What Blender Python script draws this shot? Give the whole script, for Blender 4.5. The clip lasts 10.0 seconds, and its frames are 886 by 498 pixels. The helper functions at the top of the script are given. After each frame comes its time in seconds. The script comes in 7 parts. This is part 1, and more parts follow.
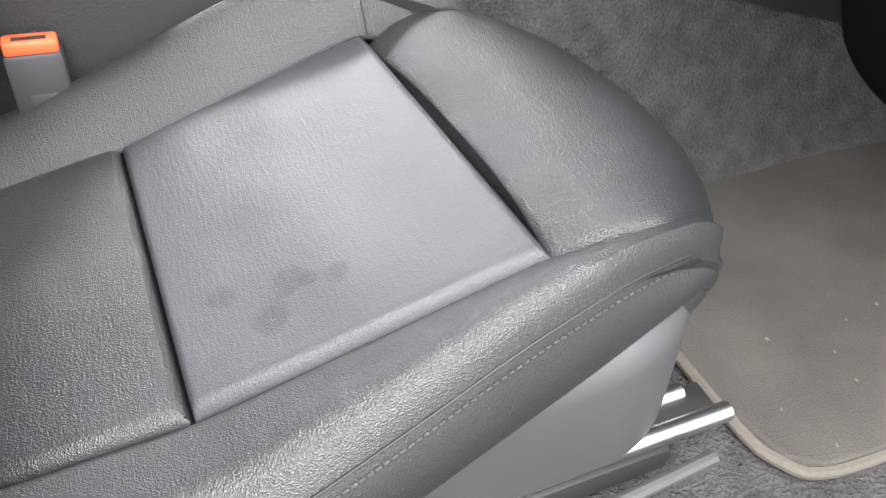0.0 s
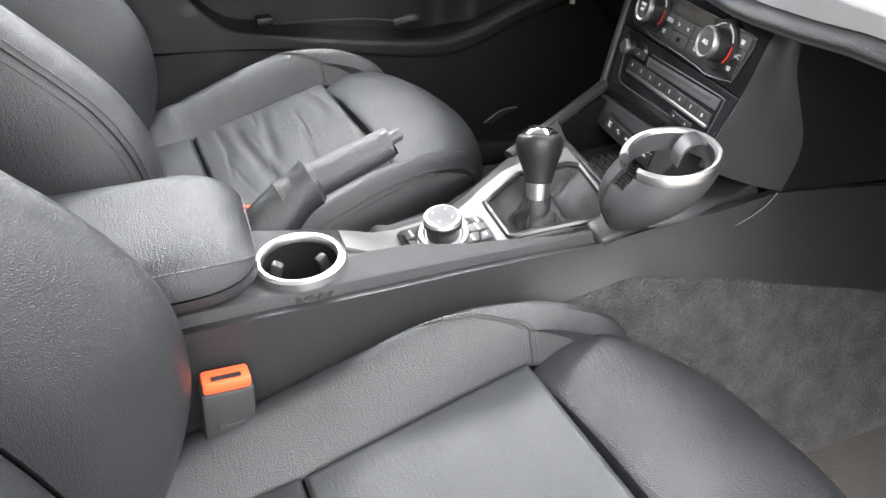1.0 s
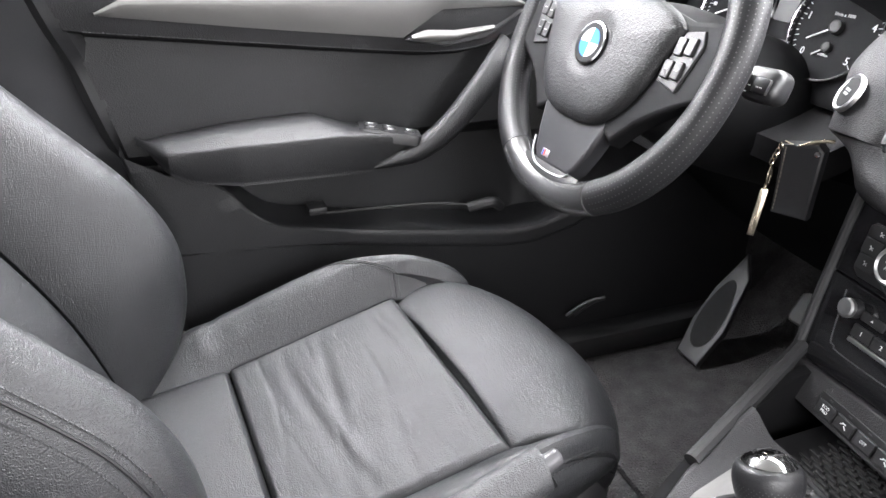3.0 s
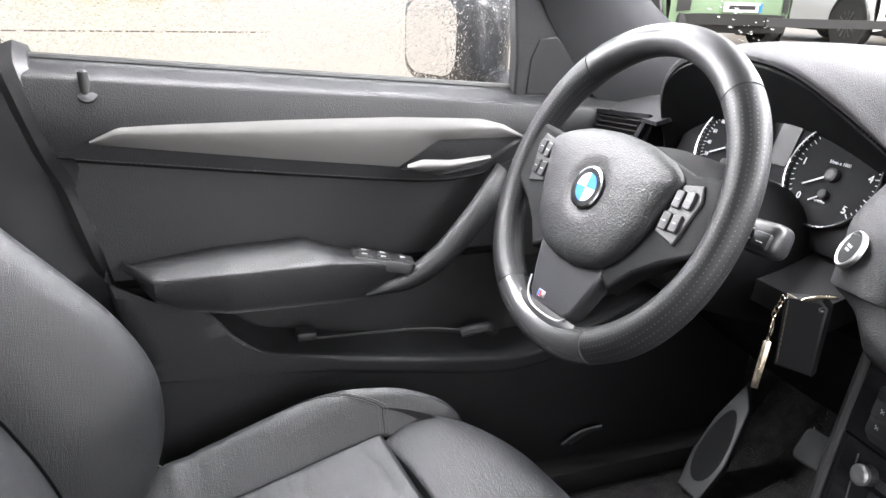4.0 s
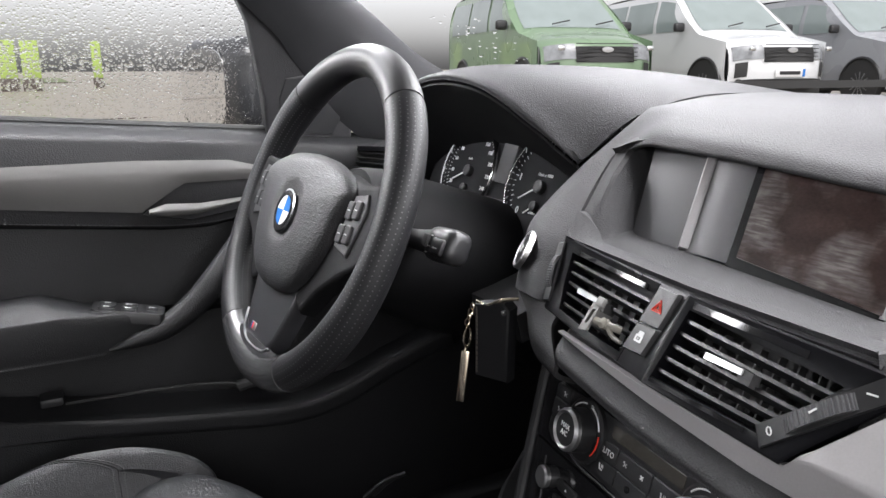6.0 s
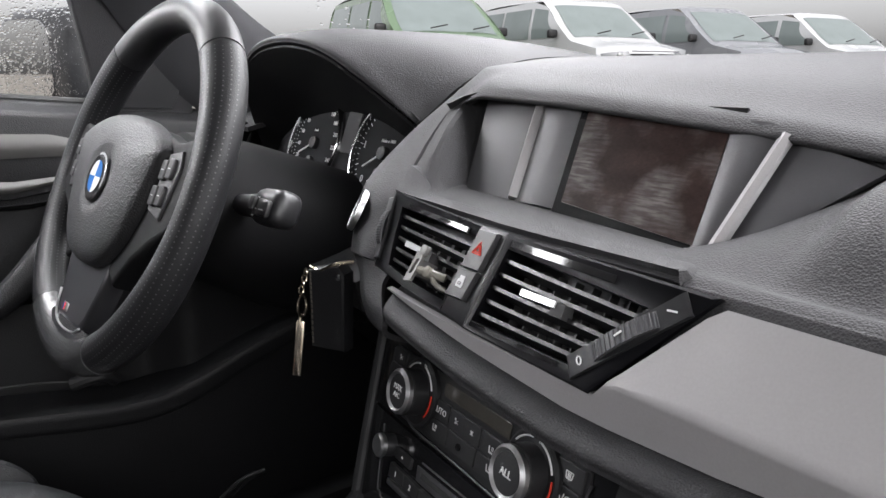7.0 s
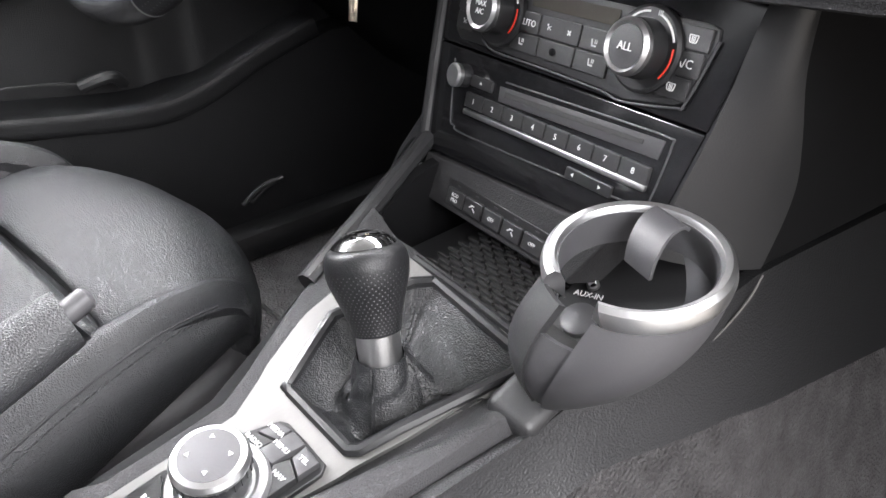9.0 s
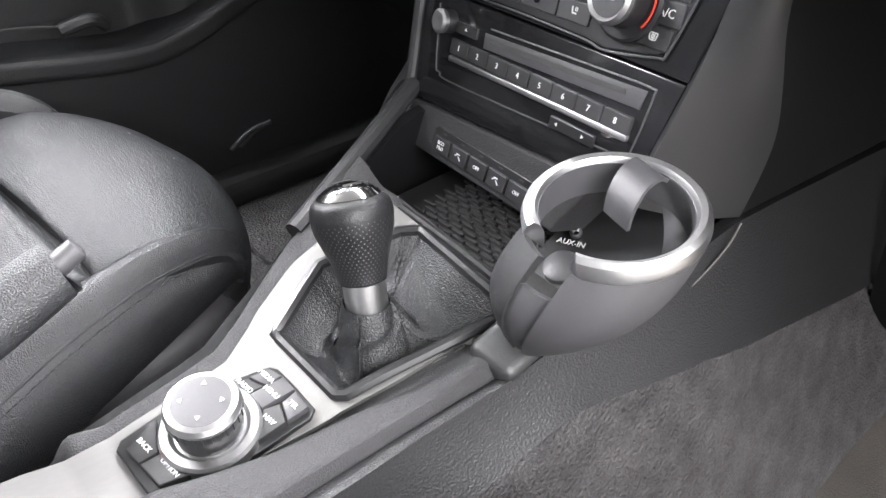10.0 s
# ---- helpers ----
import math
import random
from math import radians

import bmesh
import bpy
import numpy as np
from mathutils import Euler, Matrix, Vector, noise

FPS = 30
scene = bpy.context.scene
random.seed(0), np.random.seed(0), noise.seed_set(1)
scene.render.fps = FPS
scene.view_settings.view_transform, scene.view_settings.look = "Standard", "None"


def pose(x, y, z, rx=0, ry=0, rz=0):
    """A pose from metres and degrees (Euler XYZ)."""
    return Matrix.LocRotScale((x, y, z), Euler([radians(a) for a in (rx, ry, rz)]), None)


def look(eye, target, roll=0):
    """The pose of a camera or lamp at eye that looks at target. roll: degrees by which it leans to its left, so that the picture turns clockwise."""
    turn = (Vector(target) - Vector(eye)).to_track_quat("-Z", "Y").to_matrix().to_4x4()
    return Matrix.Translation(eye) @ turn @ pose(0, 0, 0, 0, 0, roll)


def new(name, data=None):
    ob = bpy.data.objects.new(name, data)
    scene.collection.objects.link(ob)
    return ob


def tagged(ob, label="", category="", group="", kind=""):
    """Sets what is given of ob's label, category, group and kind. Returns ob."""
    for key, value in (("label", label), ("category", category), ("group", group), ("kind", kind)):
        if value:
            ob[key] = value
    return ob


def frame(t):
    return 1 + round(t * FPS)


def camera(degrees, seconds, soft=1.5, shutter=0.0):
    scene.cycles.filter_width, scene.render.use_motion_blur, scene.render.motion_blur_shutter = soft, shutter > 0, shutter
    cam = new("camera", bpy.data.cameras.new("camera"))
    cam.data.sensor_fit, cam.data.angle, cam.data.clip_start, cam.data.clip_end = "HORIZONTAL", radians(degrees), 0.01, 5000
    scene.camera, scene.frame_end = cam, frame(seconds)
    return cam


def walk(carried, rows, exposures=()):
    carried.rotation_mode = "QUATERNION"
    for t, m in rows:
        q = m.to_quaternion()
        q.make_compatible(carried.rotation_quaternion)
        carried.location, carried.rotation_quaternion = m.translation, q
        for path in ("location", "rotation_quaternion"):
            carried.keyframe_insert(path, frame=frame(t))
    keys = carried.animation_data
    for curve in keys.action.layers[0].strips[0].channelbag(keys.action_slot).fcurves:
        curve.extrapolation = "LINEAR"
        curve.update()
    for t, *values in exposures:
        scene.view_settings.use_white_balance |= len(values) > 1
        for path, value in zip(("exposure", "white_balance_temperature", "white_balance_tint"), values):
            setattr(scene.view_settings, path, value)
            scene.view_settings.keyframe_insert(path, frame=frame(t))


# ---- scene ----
cam = camera(62.5, 10.0)
PATH = [
    (0, (-0.269, -0.769, 0.953), (0.236, 0.61, -0.404), -0.8),
    (0.5, (-0.324, -0.697, 1.057), (0.211, 0.761, -0.202), -0.1),
    (1, (-0.372, -0.629, 1.131), (0.188, 0.922, -0.001), -0.3),
    (1.5, (-0.396, -0.534, 1.164), (0.179, 1.083, 0.138), -0.3),
    (2, (-0.376, -0.44, 1.135), (0.225, 1.217, 0.189), 0.0),
    (2.5, (-0.379, -0.36, 1.117), (0.229, 1.304, 0.188), 0.2),
    (3, (-0.394, -0.276, 1.167), (0.225, 1.397, 0.262), 0.4),
    (4.3, (-0.363, -0.236, 1.205), (0.31, 1.55, 0.608), 1.6),
    (4.5, (-0.343, -0.24, 1.193), (0.331, 1.558, 0.633), 1.0),
    (5, (-0.294, -0.263, 1.178), (0.395, 1.54, 0.653), -0.4),
    (5.5, (-0.235, -0.297, 1.169), (0.528, 1.483, 0.669), -0.8),
    (6, (-0.186, -0.314, 1.153), (0.727, 1.4, 0.675), -0.3),
    (6.2, (-0.157, -0.321, 1.147), (0.805, 1.367, 0.673), -0.3),
    (7.3, (-0.134, -0.318, 1.094), (1.092, 1.186, 0.612), 0.4),
    (7.5, (-0.14, -0.311, 1.087), (1.105, 1.166, 0.569), 0.4),
    (8, (-0.153, -0.29, 1.063), (1.083, 1.108, 0.344), -0.5),
    (8.5, (-0.196, -0.285, 1.027), (0.989, 1.049, 0.124), 0.4),
    (9, (-0.231, -0.288, 1.004), (0.89, 1.006, -0.03), -0.4),
    (9.5, (-0.242, -0.293, 0.989), (0.828, 0.953, -0.153), -0.9),
    (10, (-0.229, -0.294, 1.013), (0.846, 0.92, -0.157), -0.3),
]
EXPOSURES = [(0, 1.1), (0.5, 1.15), (1.0, 1.1), (1.5, 1.1), (2.5, 1.17), (3.0, 1.2), (4.5, 0.8), (5.5, 0.2), (6.0, -0.1), (7.5, -0.35), (8.0, 0.1), (8.5, 0.65), (9, 1.12), (10, 1.34)]
walk(cam, [(t, look(eye, target, roll)) for t, eye, target, roll in PATH], [(t, stops, 6500, 10 if t < 2 else 12.5) for t, stops in EXPOSURES])

# ---- world and sun: an overcast, wet day ----
world = bpy.data.worlds.new("overcast_sky")
scene.world = world
world.use_nodes = True
wn, wl = world.node_tree.nodes, world.node_tree.links
sky = wn.new("ShaderNodeTexSky")
sky.sky_type, sky.sun_disc, sky.sun_elevation, sky.sun_rotation = "NISHITA", False, radians(50), radians(200)
sky.air_density, sky.dust_density, sky.ozone_density = 1.0, 4.0, 1.0
grey = wn.new("ShaderNodeHueSaturation")
grey.inputs["Saturation"].default_value = 0.12
wl.new(sky.outputs[0], grey.inputs["Color"])
wl.new(grey.outputs[0], wn["Background"].inputs["Color"])
wn["Background"].inputs["Strength"].default_value = 0.30
sun = new("sun", bpy.data.lights.new("sun", "SUN"))
sun.data.energy, sun.data.angle, sun.data.color = 0.9, radians(40), (1.0, 0.985, 0.965)
sun.matrix_world = look((0, 0, 5), (0.9, 1.6, 2.0))


def opening_lamp(name, eye, target, width, height, power):
    """The sky's light that comes in through an opening."""
    lamp = new(name, bpy.data.lights.new(name, "AREA"))
    lamp.data.shape, lamp.data.size, lamp.data.size_y, lamp.data.energy = "RECTANGLE", width, height, power
    lamp.data.color = (0.965, 0.98, 1.0)
    lamp.matrix_world = look(eye, target)


opening_lamp("doorway_daylight", (-0.04, -0.98, 1.42), (-0.12, -0.36, 0.55), 1.4, 0.55, 19)
opening_lamp("windscreen_daylight", (0.45, 0, 1.37), (0.0, 0.05, 0.65), 1.15, 0.32, 16)
opening_lamp("side_window_daylight", (-0.12, 0.68, 1.36), (-0.1, 0.10, 0.70), 0.75, 0.20, 17)


# ---- materials ----
def material(name, color, rough=0.5, metal=0.0, grain=0.0, scale=400.0, vary=0.15, blotch=6.0, spec=0.5, kind="noise", stretch=(1, 1, 1), coat=0.0, depth=0.001, wear=0.0, crease=0.0):
    """A surface with colour variation at a coarse and a fine scale, uneven gloss and a fine relief."""
    m = bpy.data.materials.new(name)
    m.use_nodes = True
    n, l = m.node_tree.nodes, m.node_tree.links
    b = n["Principled BSDF"]
    b.inputs["Metallic"].default_value, b.inputs["Specular IOR Level"].default_value = metal, spec
    b.inputs["Coat Weight"].default_value = coat
    co = n.new("ShaderNodeTexCoord")
    mp = n.new("ShaderNodeMapping")
    mp.inputs["Scale"].default_value = stretch
    l.new(co.outputs["Object"], mp.inputs[0])
    big = n.new("ShaderNodeTexNoise")
    big.inputs["Scale"].default_value, big.inputs["Detail"].default_value = blotch, 3
    l.new(mp.outputs[0], big.inputs["Vector"])
    fine = n.new("ShaderNodeTexNoise" if kind == "noise" else "ShaderNodeTexVoronoi")
    fine.inputs["Scale"].default_value = scale
    l.new(mp.outputs[0], fine.inputs["Vector"])
    fine_out = fine.outputs["Fac"] if kind == "noise" else fine.outputs["Distance"]
    if kind == "noise":
        fine.inputs["Detail"].default_value = 3
    ramp = n.new("ShaderNodeMapRange")
    ramp.inputs["From Min"].default_value, ramp.inputs["From Max"].default_value = 0.0, 1.0
    ramp.inputs["To Min"].default_value, ramp.inputs["To Max"].default_value = 1 - 2.2 * vary, 1 + 2.2 * vary
    l.new(big.outputs["Fac"], ramp.inputs["Value"])
    ramp2 = n.new("ShaderNodeMapRange")
    ramp2.inputs["From Min"].default_value, ramp2.inputs["From Max"].default_value = 0.25, 0.75
    ramp2.inputs["To Min"].default_value, ramp2.inputs["To Max"].default_value = 1 - vary * 0.7, 1 + vary * 0.7
    l.new(fine_out, ramp2.inputs["Value"])
    mul = n.new("ShaderNodeMath")
    mul.operation = "MULTIPLY"
    l.new(ramp.outputs[0], mul.inputs[0])
    l.new(ramp2.outputs[0], mul.inputs[1])
    tint = n.new("ShaderNodeVectorMath")
    tint.operation = "SCALE"
    tint.inputs[0].default_value = color
    l.new(mul.outputs[0], tint.inputs["Scale"])
    l.new(tint.outputs[0], b.inputs["Base Color"])
    rr = n.new("ShaderNodeMapRange")
    rr.inputs["To Min"].default_value, rr.inputs["To Max"].default_value = max(0.02, rough - (0.10 if rough > 0.2 else 0.02) - wear), min(1, rough + (0.10 if rough > 0.2 else 0.02))
    rr.inputs["From Min"].default_value, rr.inputs["From Max"].default_value = 0.0, 1.0
    l.new(big.outputs["Fac"], rr.inputs["Value"])
    l.new(rr.outputs[0], b.inputs["Roughness"])
    if grain:
        bump = n.new("ShaderNodeBump")
        bump.inputs["Strength"].default_value, bump.inputs["Distance"].default_value = grain, depth
        l.new(fine_out, bump.inputs["Height"])
        l.new(bump.outputs[0], b.inputs["Normal"])
        if crease:
            along = n.new("ShaderNodeMapping")
            along.inputs["Scale"].default_value = (1.0, 0.22, 0.3)
            l.new(co.outputs["Object"], along.inputs[0])
            fold = n.new("ShaderNodeTexNoise")
            fold.inputs["Scale"].default_value, fold.inputs["Detail"].default_value, fold.inputs["Distortion"].default_value = 330, 2, 0.4
            l.new(along.outputs[0], fold.inputs["Vector"])
            bump2 = n.new("ShaderNodeBump")
            bump2.inputs["Strength"].default_value, bump2.inputs["Distance"].default_value = crease, 0.0014
            l.new(fold.outputs["Fac"], bump2.inputs["Height"])
            l.new(bump.outputs[0], bump2.inputs["Normal"])
            l.new(bump2.outputs[0], b.inputs["Normal"])
    return m


def glass_material(name, ior=1.45, rough=0.0, color=(1, 1, 1)):
    m = bpy.data.materials.new(name)
    m.use_nodes = True
    b = m.node_tree.nodes["Principled BSDF"]
    b.inputs["Transmission Weight"].default_value, b.inputs["IOR"].default_value, b.inputs["Roughness"].default_value = 1, ior, rough
    b.inputs["Base Color"].default_value = (*color, 1)
    return m


LEATHER = material("black_leather", (0.0205, 0.021, 0.0225), 0.40, grain=0.55, scale=900, vary=0.10, blotch=9, depth=0.0009, kind="voronoi", wear=0.06, crease=0.30, spec=0.50)
STAINED = material("stained_black_leather", (0.036, 0.038, 0.040), 0.50, grain=0.38, scale=900, vary=0.08, blotch=11, depth=0.0007, kind="voronoi", wear=0.03, crease=0.26, spec=0.36)


def add_stains(m, spots):
    """Darker dull marks of uneven outline at a few places of the surface (x, y, radius)."""
    n, l = m.node_tree.nodes, m.node_tree.links
    b = n["Principled BSDF"]
    old = b.inputs["Base Color"].links[0].from_socket
    co = n.new("ShaderNodeTexCoord")
    wob = n.new("ShaderNodeTexNoise")
    wob.inputs["Scale"].default_value = 60
    l.new(co.outputs["Object"], wob.inputs["Vector"])
    total = None
    for x, y, r in spots:
        d = n.new("ShaderNodeVectorMath")
        d.operation = "DISTANCE"
        flat = n.new("ShaderNodeVectorMath")
        flat.operation = "MULTIPLY"
        flat.inputs[1].default_value = (1, 1, 0)
        l.new(co.outputs["Object"], flat.inputs[0])
        l.new(flat.outputs[0], d.inputs[0])
        d.inputs[1].default_value = (x, y, 0)
        w = n.new("ShaderNodeMath")
        w.operation = "MULTIPLY_ADD"
        w.inputs[1].default_value, w.inputs[2].default_value = r * 1.6, -r * 0.8
        l.new(wob.outputs["Fac"], w.inputs[0])
        e = n.new("ShaderNodeMath")
        l.new(d.outputs["Value"], e.inputs[0])
        l.new(w.outputs[0], e.inputs[1])
        k = n.new("ShaderNodeMapRange")
        k.inputs["From Min"].default_value, k.inputs["From Max"].default_value = r * 0.7, r * 1.15
        k.inputs["To Min"].default_value, k.inputs["To Max"].default_value = 0.72, 1.0
        l.new(e.outputs[0], k.inputs["Value"])
        if total is None:
            total = k.outputs[0]
        else:
            q = n.new("ShaderNodeMath")
            q.operation = "MULTIPLY"
            l.new(total, q.inputs[0])
            l.new(k.outputs[0], q.inputs[1])
            total = q.outputs[0]
    s = n.new("ShaderNodeVectorMath")
    s.operation = "SCALE"
    l.new(old, s.inputs[0])
    l.new(total, s.inputs["Scale"])
    l.new(s.outputs[0], b.inputs["Base Color"])


add_stains(STAINED, [(-0.288, -0.075, 0.010), (-0.245, -0.088, 0.011), (-0.262, -0.108, 0.012), (-0.215, -0.098, 0.009), (-0.232, -0.094, 0.006)])
LEATHER_SIDE = material("coarse_black_leather", (0.026, 0.026, 0.028), 0.46, grain=0.55, scale=620, vary=0.12, blotch=8, depth=0.0010, kind="voronoi")
PERFORATED = material("perforated_black_leather", (0.009, 0.009, 0.010), 0.46, grain=0.30, scale=900, vary=0.12, blotch=8, depth=0.0004, kind="voronoi", spec=0.35)
STITCH = material("black_thread", (0.040, 0.040, 0.042), 0.6, grain=0.4, scale=900)
SEAM = material("dark_sewn_seam", (0.008, 0.008, 0.009), 0.6, vary=0.05)
SOFT = material("soft_black_plastic", (0.029, 0.0285, 0.030), 0.62, grain=0.45, scale=820, vary=0.10, blotch=5, depth=0.0008, kind="voronoi", spec=0.20)
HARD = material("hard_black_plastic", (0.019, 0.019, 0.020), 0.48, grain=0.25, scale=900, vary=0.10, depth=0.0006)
# Black plastic taken nearly to zero: shade on hidden parts is in the colour.
DARKP = material("shade_darkened_plastic", (0.006, 0.006, 0.0065), 0.65, grain=0.20, scale=900, vary=0.10, depth=0.0005, spec=0.12)
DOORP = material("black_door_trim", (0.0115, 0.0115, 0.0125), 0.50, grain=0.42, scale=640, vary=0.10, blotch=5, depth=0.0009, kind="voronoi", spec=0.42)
RIMTOP = material("smooth_rim_leather", (0.012, 0.012, 0.013), 0.42, grain=0.15, scale=900, vary=0.10, depth=0.0004, kind="voronoi")
SHELLP = material("dark_grey_plastic", (0.045, 0.044, 0.047), 0.50, grain=0.12, scale=900, vary=0.08, depth=0.0005)
SMOOTH = material("smooth_black_plastic", (0.015, 0.015, 0.016), 0.36, grain=0.04, scale=900, vary=0.08, depth=0.0005)
GLOSS = material("piano_black", (0.010, 0.010, 0.011), 0.12, vary=0.05, blotch=12, spec=0.5)
FRAMEP = material("satin_black_vent_frame", (0.004, 0.004, 0.005), 0.30, vary=0.05, spec=0.12)
SPOKEP = material("dark_satin_spoke", (0.022, 0.022, 0.024), 0.36, vary=0.05)
# One trim metal in three tones; each base colour includes its local light.
ALU = material("brushed_aluminium_dimmed", (0.145, 0.142, 0.138), 0.52, metal=0.35, grain=0.06, scale=500, vary=0.05, stretch=(0.06, 1, 1), depth=0.0005)
DASHTRIM = material("satin_trim_lit", (0.295, 0.286, 0.288), 0.60, metal=0.35, grain=0.05, scale=700, vary=0.05, depth=0.0004)
DOORTRIM = material("satin_trim_dimmed", (0.108, 0.105, 0.102), 0.45, metal=0.35, grain=0.05, scale=700, vary=0.05, depth=0.0004)
CHROME = material("satin_chrome", (0.56, 0.56, 0.565), 0.34, metal=1.0, vary=0.05)
BRIGHT = material("polished_chrome", (0.66, 0.66, 0.66), 0.12, metal=1.0, vary=0.03)
CARPET = material("dark_grey_carpet", (0.052, 0.050, 0.051), 0.95, grain=1.0, scale=300, vary=0.30, blotch=34, spec=0.1, depth=0.006)
MAT = material("worn_grey_floor_mat", (0.062, 0.057, 0.052), 0.95, grain=0.8, scale=500, vary=0.16, blotch=11, spec=0.1, depth=0.002)
BINDING = material("mat_binding", (0.085, 0.075, 0.064), 0.9, grain=0.8, scale=300, vary=0.2)
DIRT = material("pale_grit", (0.13, 0.12, 0.10), 0.9, vary=0.2)
RUBBER = material("black_rubber", (0.025, 0.025, 0.025), 0.7, grain=0.2, scale=500)
RED = material("orange_red_buckle_plastic", (0.85, 0.09, 0.03), 0.35, grain=0.1, vary=0.05)
WHITE = material("white_print", (0.62, 0.62, 0.62), 0.6, vary=0.02)
HEAD = material("headliner_fabric", (0.42, 0.42, 0.41), 0.95, grain=0.5, scale=700, vary=0.06)
PILLAR = material("dark_pillar_fabric", (0.027, 0.027, 0.029), 0.8, grain=0.4, scale=900, vary=0.12, depth=0.0005, spec=0.25)
GLASS = glass_material("window_glass", 1.05)
WATER = glass_material("rain_water", 1.14)
BLUE = material("blue_enamel", (0.02, 0.15, 0.46), 0.2, coat=0.5, vary=0.03)
REDP = material("red_print", (0.6, 0.04, 0.02), 0.5, vary=0.03)
PAVING = material("wet_concrete_paving", (0.215, 0.188, 0.150), 0.45, grain=0.3, scale=30, vary=0.14, blotch=0.6, depth=0.01)
DARKSTONE = material("dark_wet_stone", (0.075, 0.06, 0.05), 0.6, grain=0.4, scale=60, vary=0.2, blotch=2)
GRASS = material("wet_lawn", (0.14, 0.17, 0.09), 0.9, grain=0.6, scale=40, vary=0.3, blotch=1.5, depth=0.05)
LIME = material("lime_green_paint", (0.30, 0.40, 0.10), 0.6, vary=0.08, blotch=3)
V_GREEN = material("sage_green_car_paint", (0.165, 0.245, 0.150), 0.28, vary=0.04, blotch=1, coat=0.6)
V_WHITE = material("white_car_paint", (0.66, 0.67, 0.68), 0.25, vary=0.02, blotch=1, coat=0.6)
V_GREY = material("light_grey_car_paint", (0.30, 0.31, 0.33), 0.28, vary=0.03, blotch=1, coat=0.6)
# Van glazing: the reflected sky is painted in as a pale base colour.
SKYGLASS = material("sky_toned_vehicle_glass", (0.24, 0.28, 0.275), 0.08, vary=0.1, blotch=2)
LAMPG = material("headlamp_lens", (0.22, 0.23, 0.24), 0.08, vary=0.3, blotch=9)
MIRROR = material("mirror_silver", (0.9, 0.9, 0.9), 0.02, metal=1.0, vary=0.01)
SHELL = material("dark_car_body_paint", (0.02, 0.021, 0.023), 0.3, coat=0.6, vary=0.04)
DISPLAY = material("unlit_display_glass", (0.05, 0.046, 0.04), 0.15, vary=0.05)
GAUGE = material("matt_black_dial_face", (0.007, 0.007, 0.008), 0.7, vary=0.05, spec=0.15)
HOLE = material("perforation_edge_leather", (0.055, 0.055, 0.057), 0.45, vary=0.05)
POLISHED = material("worn_shiny_leather", (0.030, 0.030, 0.031), 0.24, grain=0.08, scale=900, vary=0.1, kind="voronoi", depth=0.0004)
BRASS = material("pale_polished_metal", (0.80, 0.70, 0.56), 0.18, metal=1.0, vary=0.05)
CLEARP = material("milky_clear_plastic", (0.20, 0.19, 0.165), 0.25, vary=0.05)
SCREEN = material("smudged_screen_glass", (0.020, 0.011, 0.0095), 0.34, vary=0.34, blotch=38, spec=0.10, stretch=(1, 1, 2.0))


def add_smudges(m, dust):
    """Dried wipe marks: pale haze in patches, broken up by fine streaks."""
    n, l = m.node_tree.nodes, m.node_tree.links
    b = n["Principled BSDF"]
    old = b.inputs["Base Color"].links[0].from_socket
    co = n.new("ShaderNodeTexCoord")
    patch = n.new("ShaderNodeTexNoise")
    patch.inputs["Scale"].default_value, patch.inputs["Detail"].default_value = 24, 5
    l.new(co.outputs["Object"], patch.inputs["Vector"])
    mp = n.new("ShaderNodeMapping")
    mp.inputs["Scale"].default_value = (1, 0.25, 2.2)
    l.new(co.outputs["Object"], mp.inputs[0])
    streak = n.new("ShaderNodeTexNoise")
    streak.inputs["Scale"].default_value, streak.inputs["Detail"].default_value = 260, 3
    l.new(mp.outputs[0], streak.inputs["Vector"])
    k = n.new("ShaderNodeMapRange")
    k.inputs["From Min"].default_value, k.inputs["From Max"].default_value = 0.46, 0.68
    l.new(patch.outputs["Fac"], k.inputs["Value"])
    q = n.new("ShaderNodeMapRange")
    q.inputs["From Min"].default_value, q.inputs["From Max"].default_value = 0.40, 0.62
    q.inputs["To Min"].default_value = 0.35
    l.new(streak.outputs["Fac"], q.inputs["Value"])
    w = n.new("ShaderNodeMath")
    w.operation = "MULTIPLY"
    l.new(k.outputs[0], w.inputs[0])
    l.new(q.outputs[0], w.inputs[1])
    mix = n.new("ShaderNodeMix")
    mix.data_type = "RGBA"
    l.new(w.outputs[0], mix.inputs["Factor"])
    l.new(old, mix.inputs["A"])
    mix.inputs["B"].default_value = (*dust, 1)
    l.new(mix.outputs["Result"], b.inputs["Base Color"])


add_smudges(SCREEN, (0.105, 0.096, 0.092))


# ---- mesh helpers ----
def part(name, bm, mat, parent=None, label="", sharp=0.6, smooth=True):
    """Links a bmesh as one mesh object, under a thing or a part."""
    bmesh.ops.recalc_face_normals(bm, faces=bm.faces)
    for f in bm.faces:
        f.smooth = smooth
    for e in bm.edges:
        if len(e.link_faces) == 2 and (e.calc_face_angle(0) > sharp or max(len(f.verts) for f in e.link_faces) > 4):
            e.smooth = False
    me = bpy.data.meshes.new(name)
    bm.to_mesh(me)
    bm.free()
    me.materials.append(mat)
    ob = new(name, me)
    if parent is not None:
        ob.parent = parent
    if label:
        ob["label"] = label
    return ob


def thing(name, label, category, group="", kind="", at=None):
    ob = new(name)
    ob.empty_display_size = 0.05
    if at is not None:
        ob.matrix_world = at if isinstance(at, Matrix) else Matrix.Translation(at)
    return tagged(ob, label, category, group, kind)


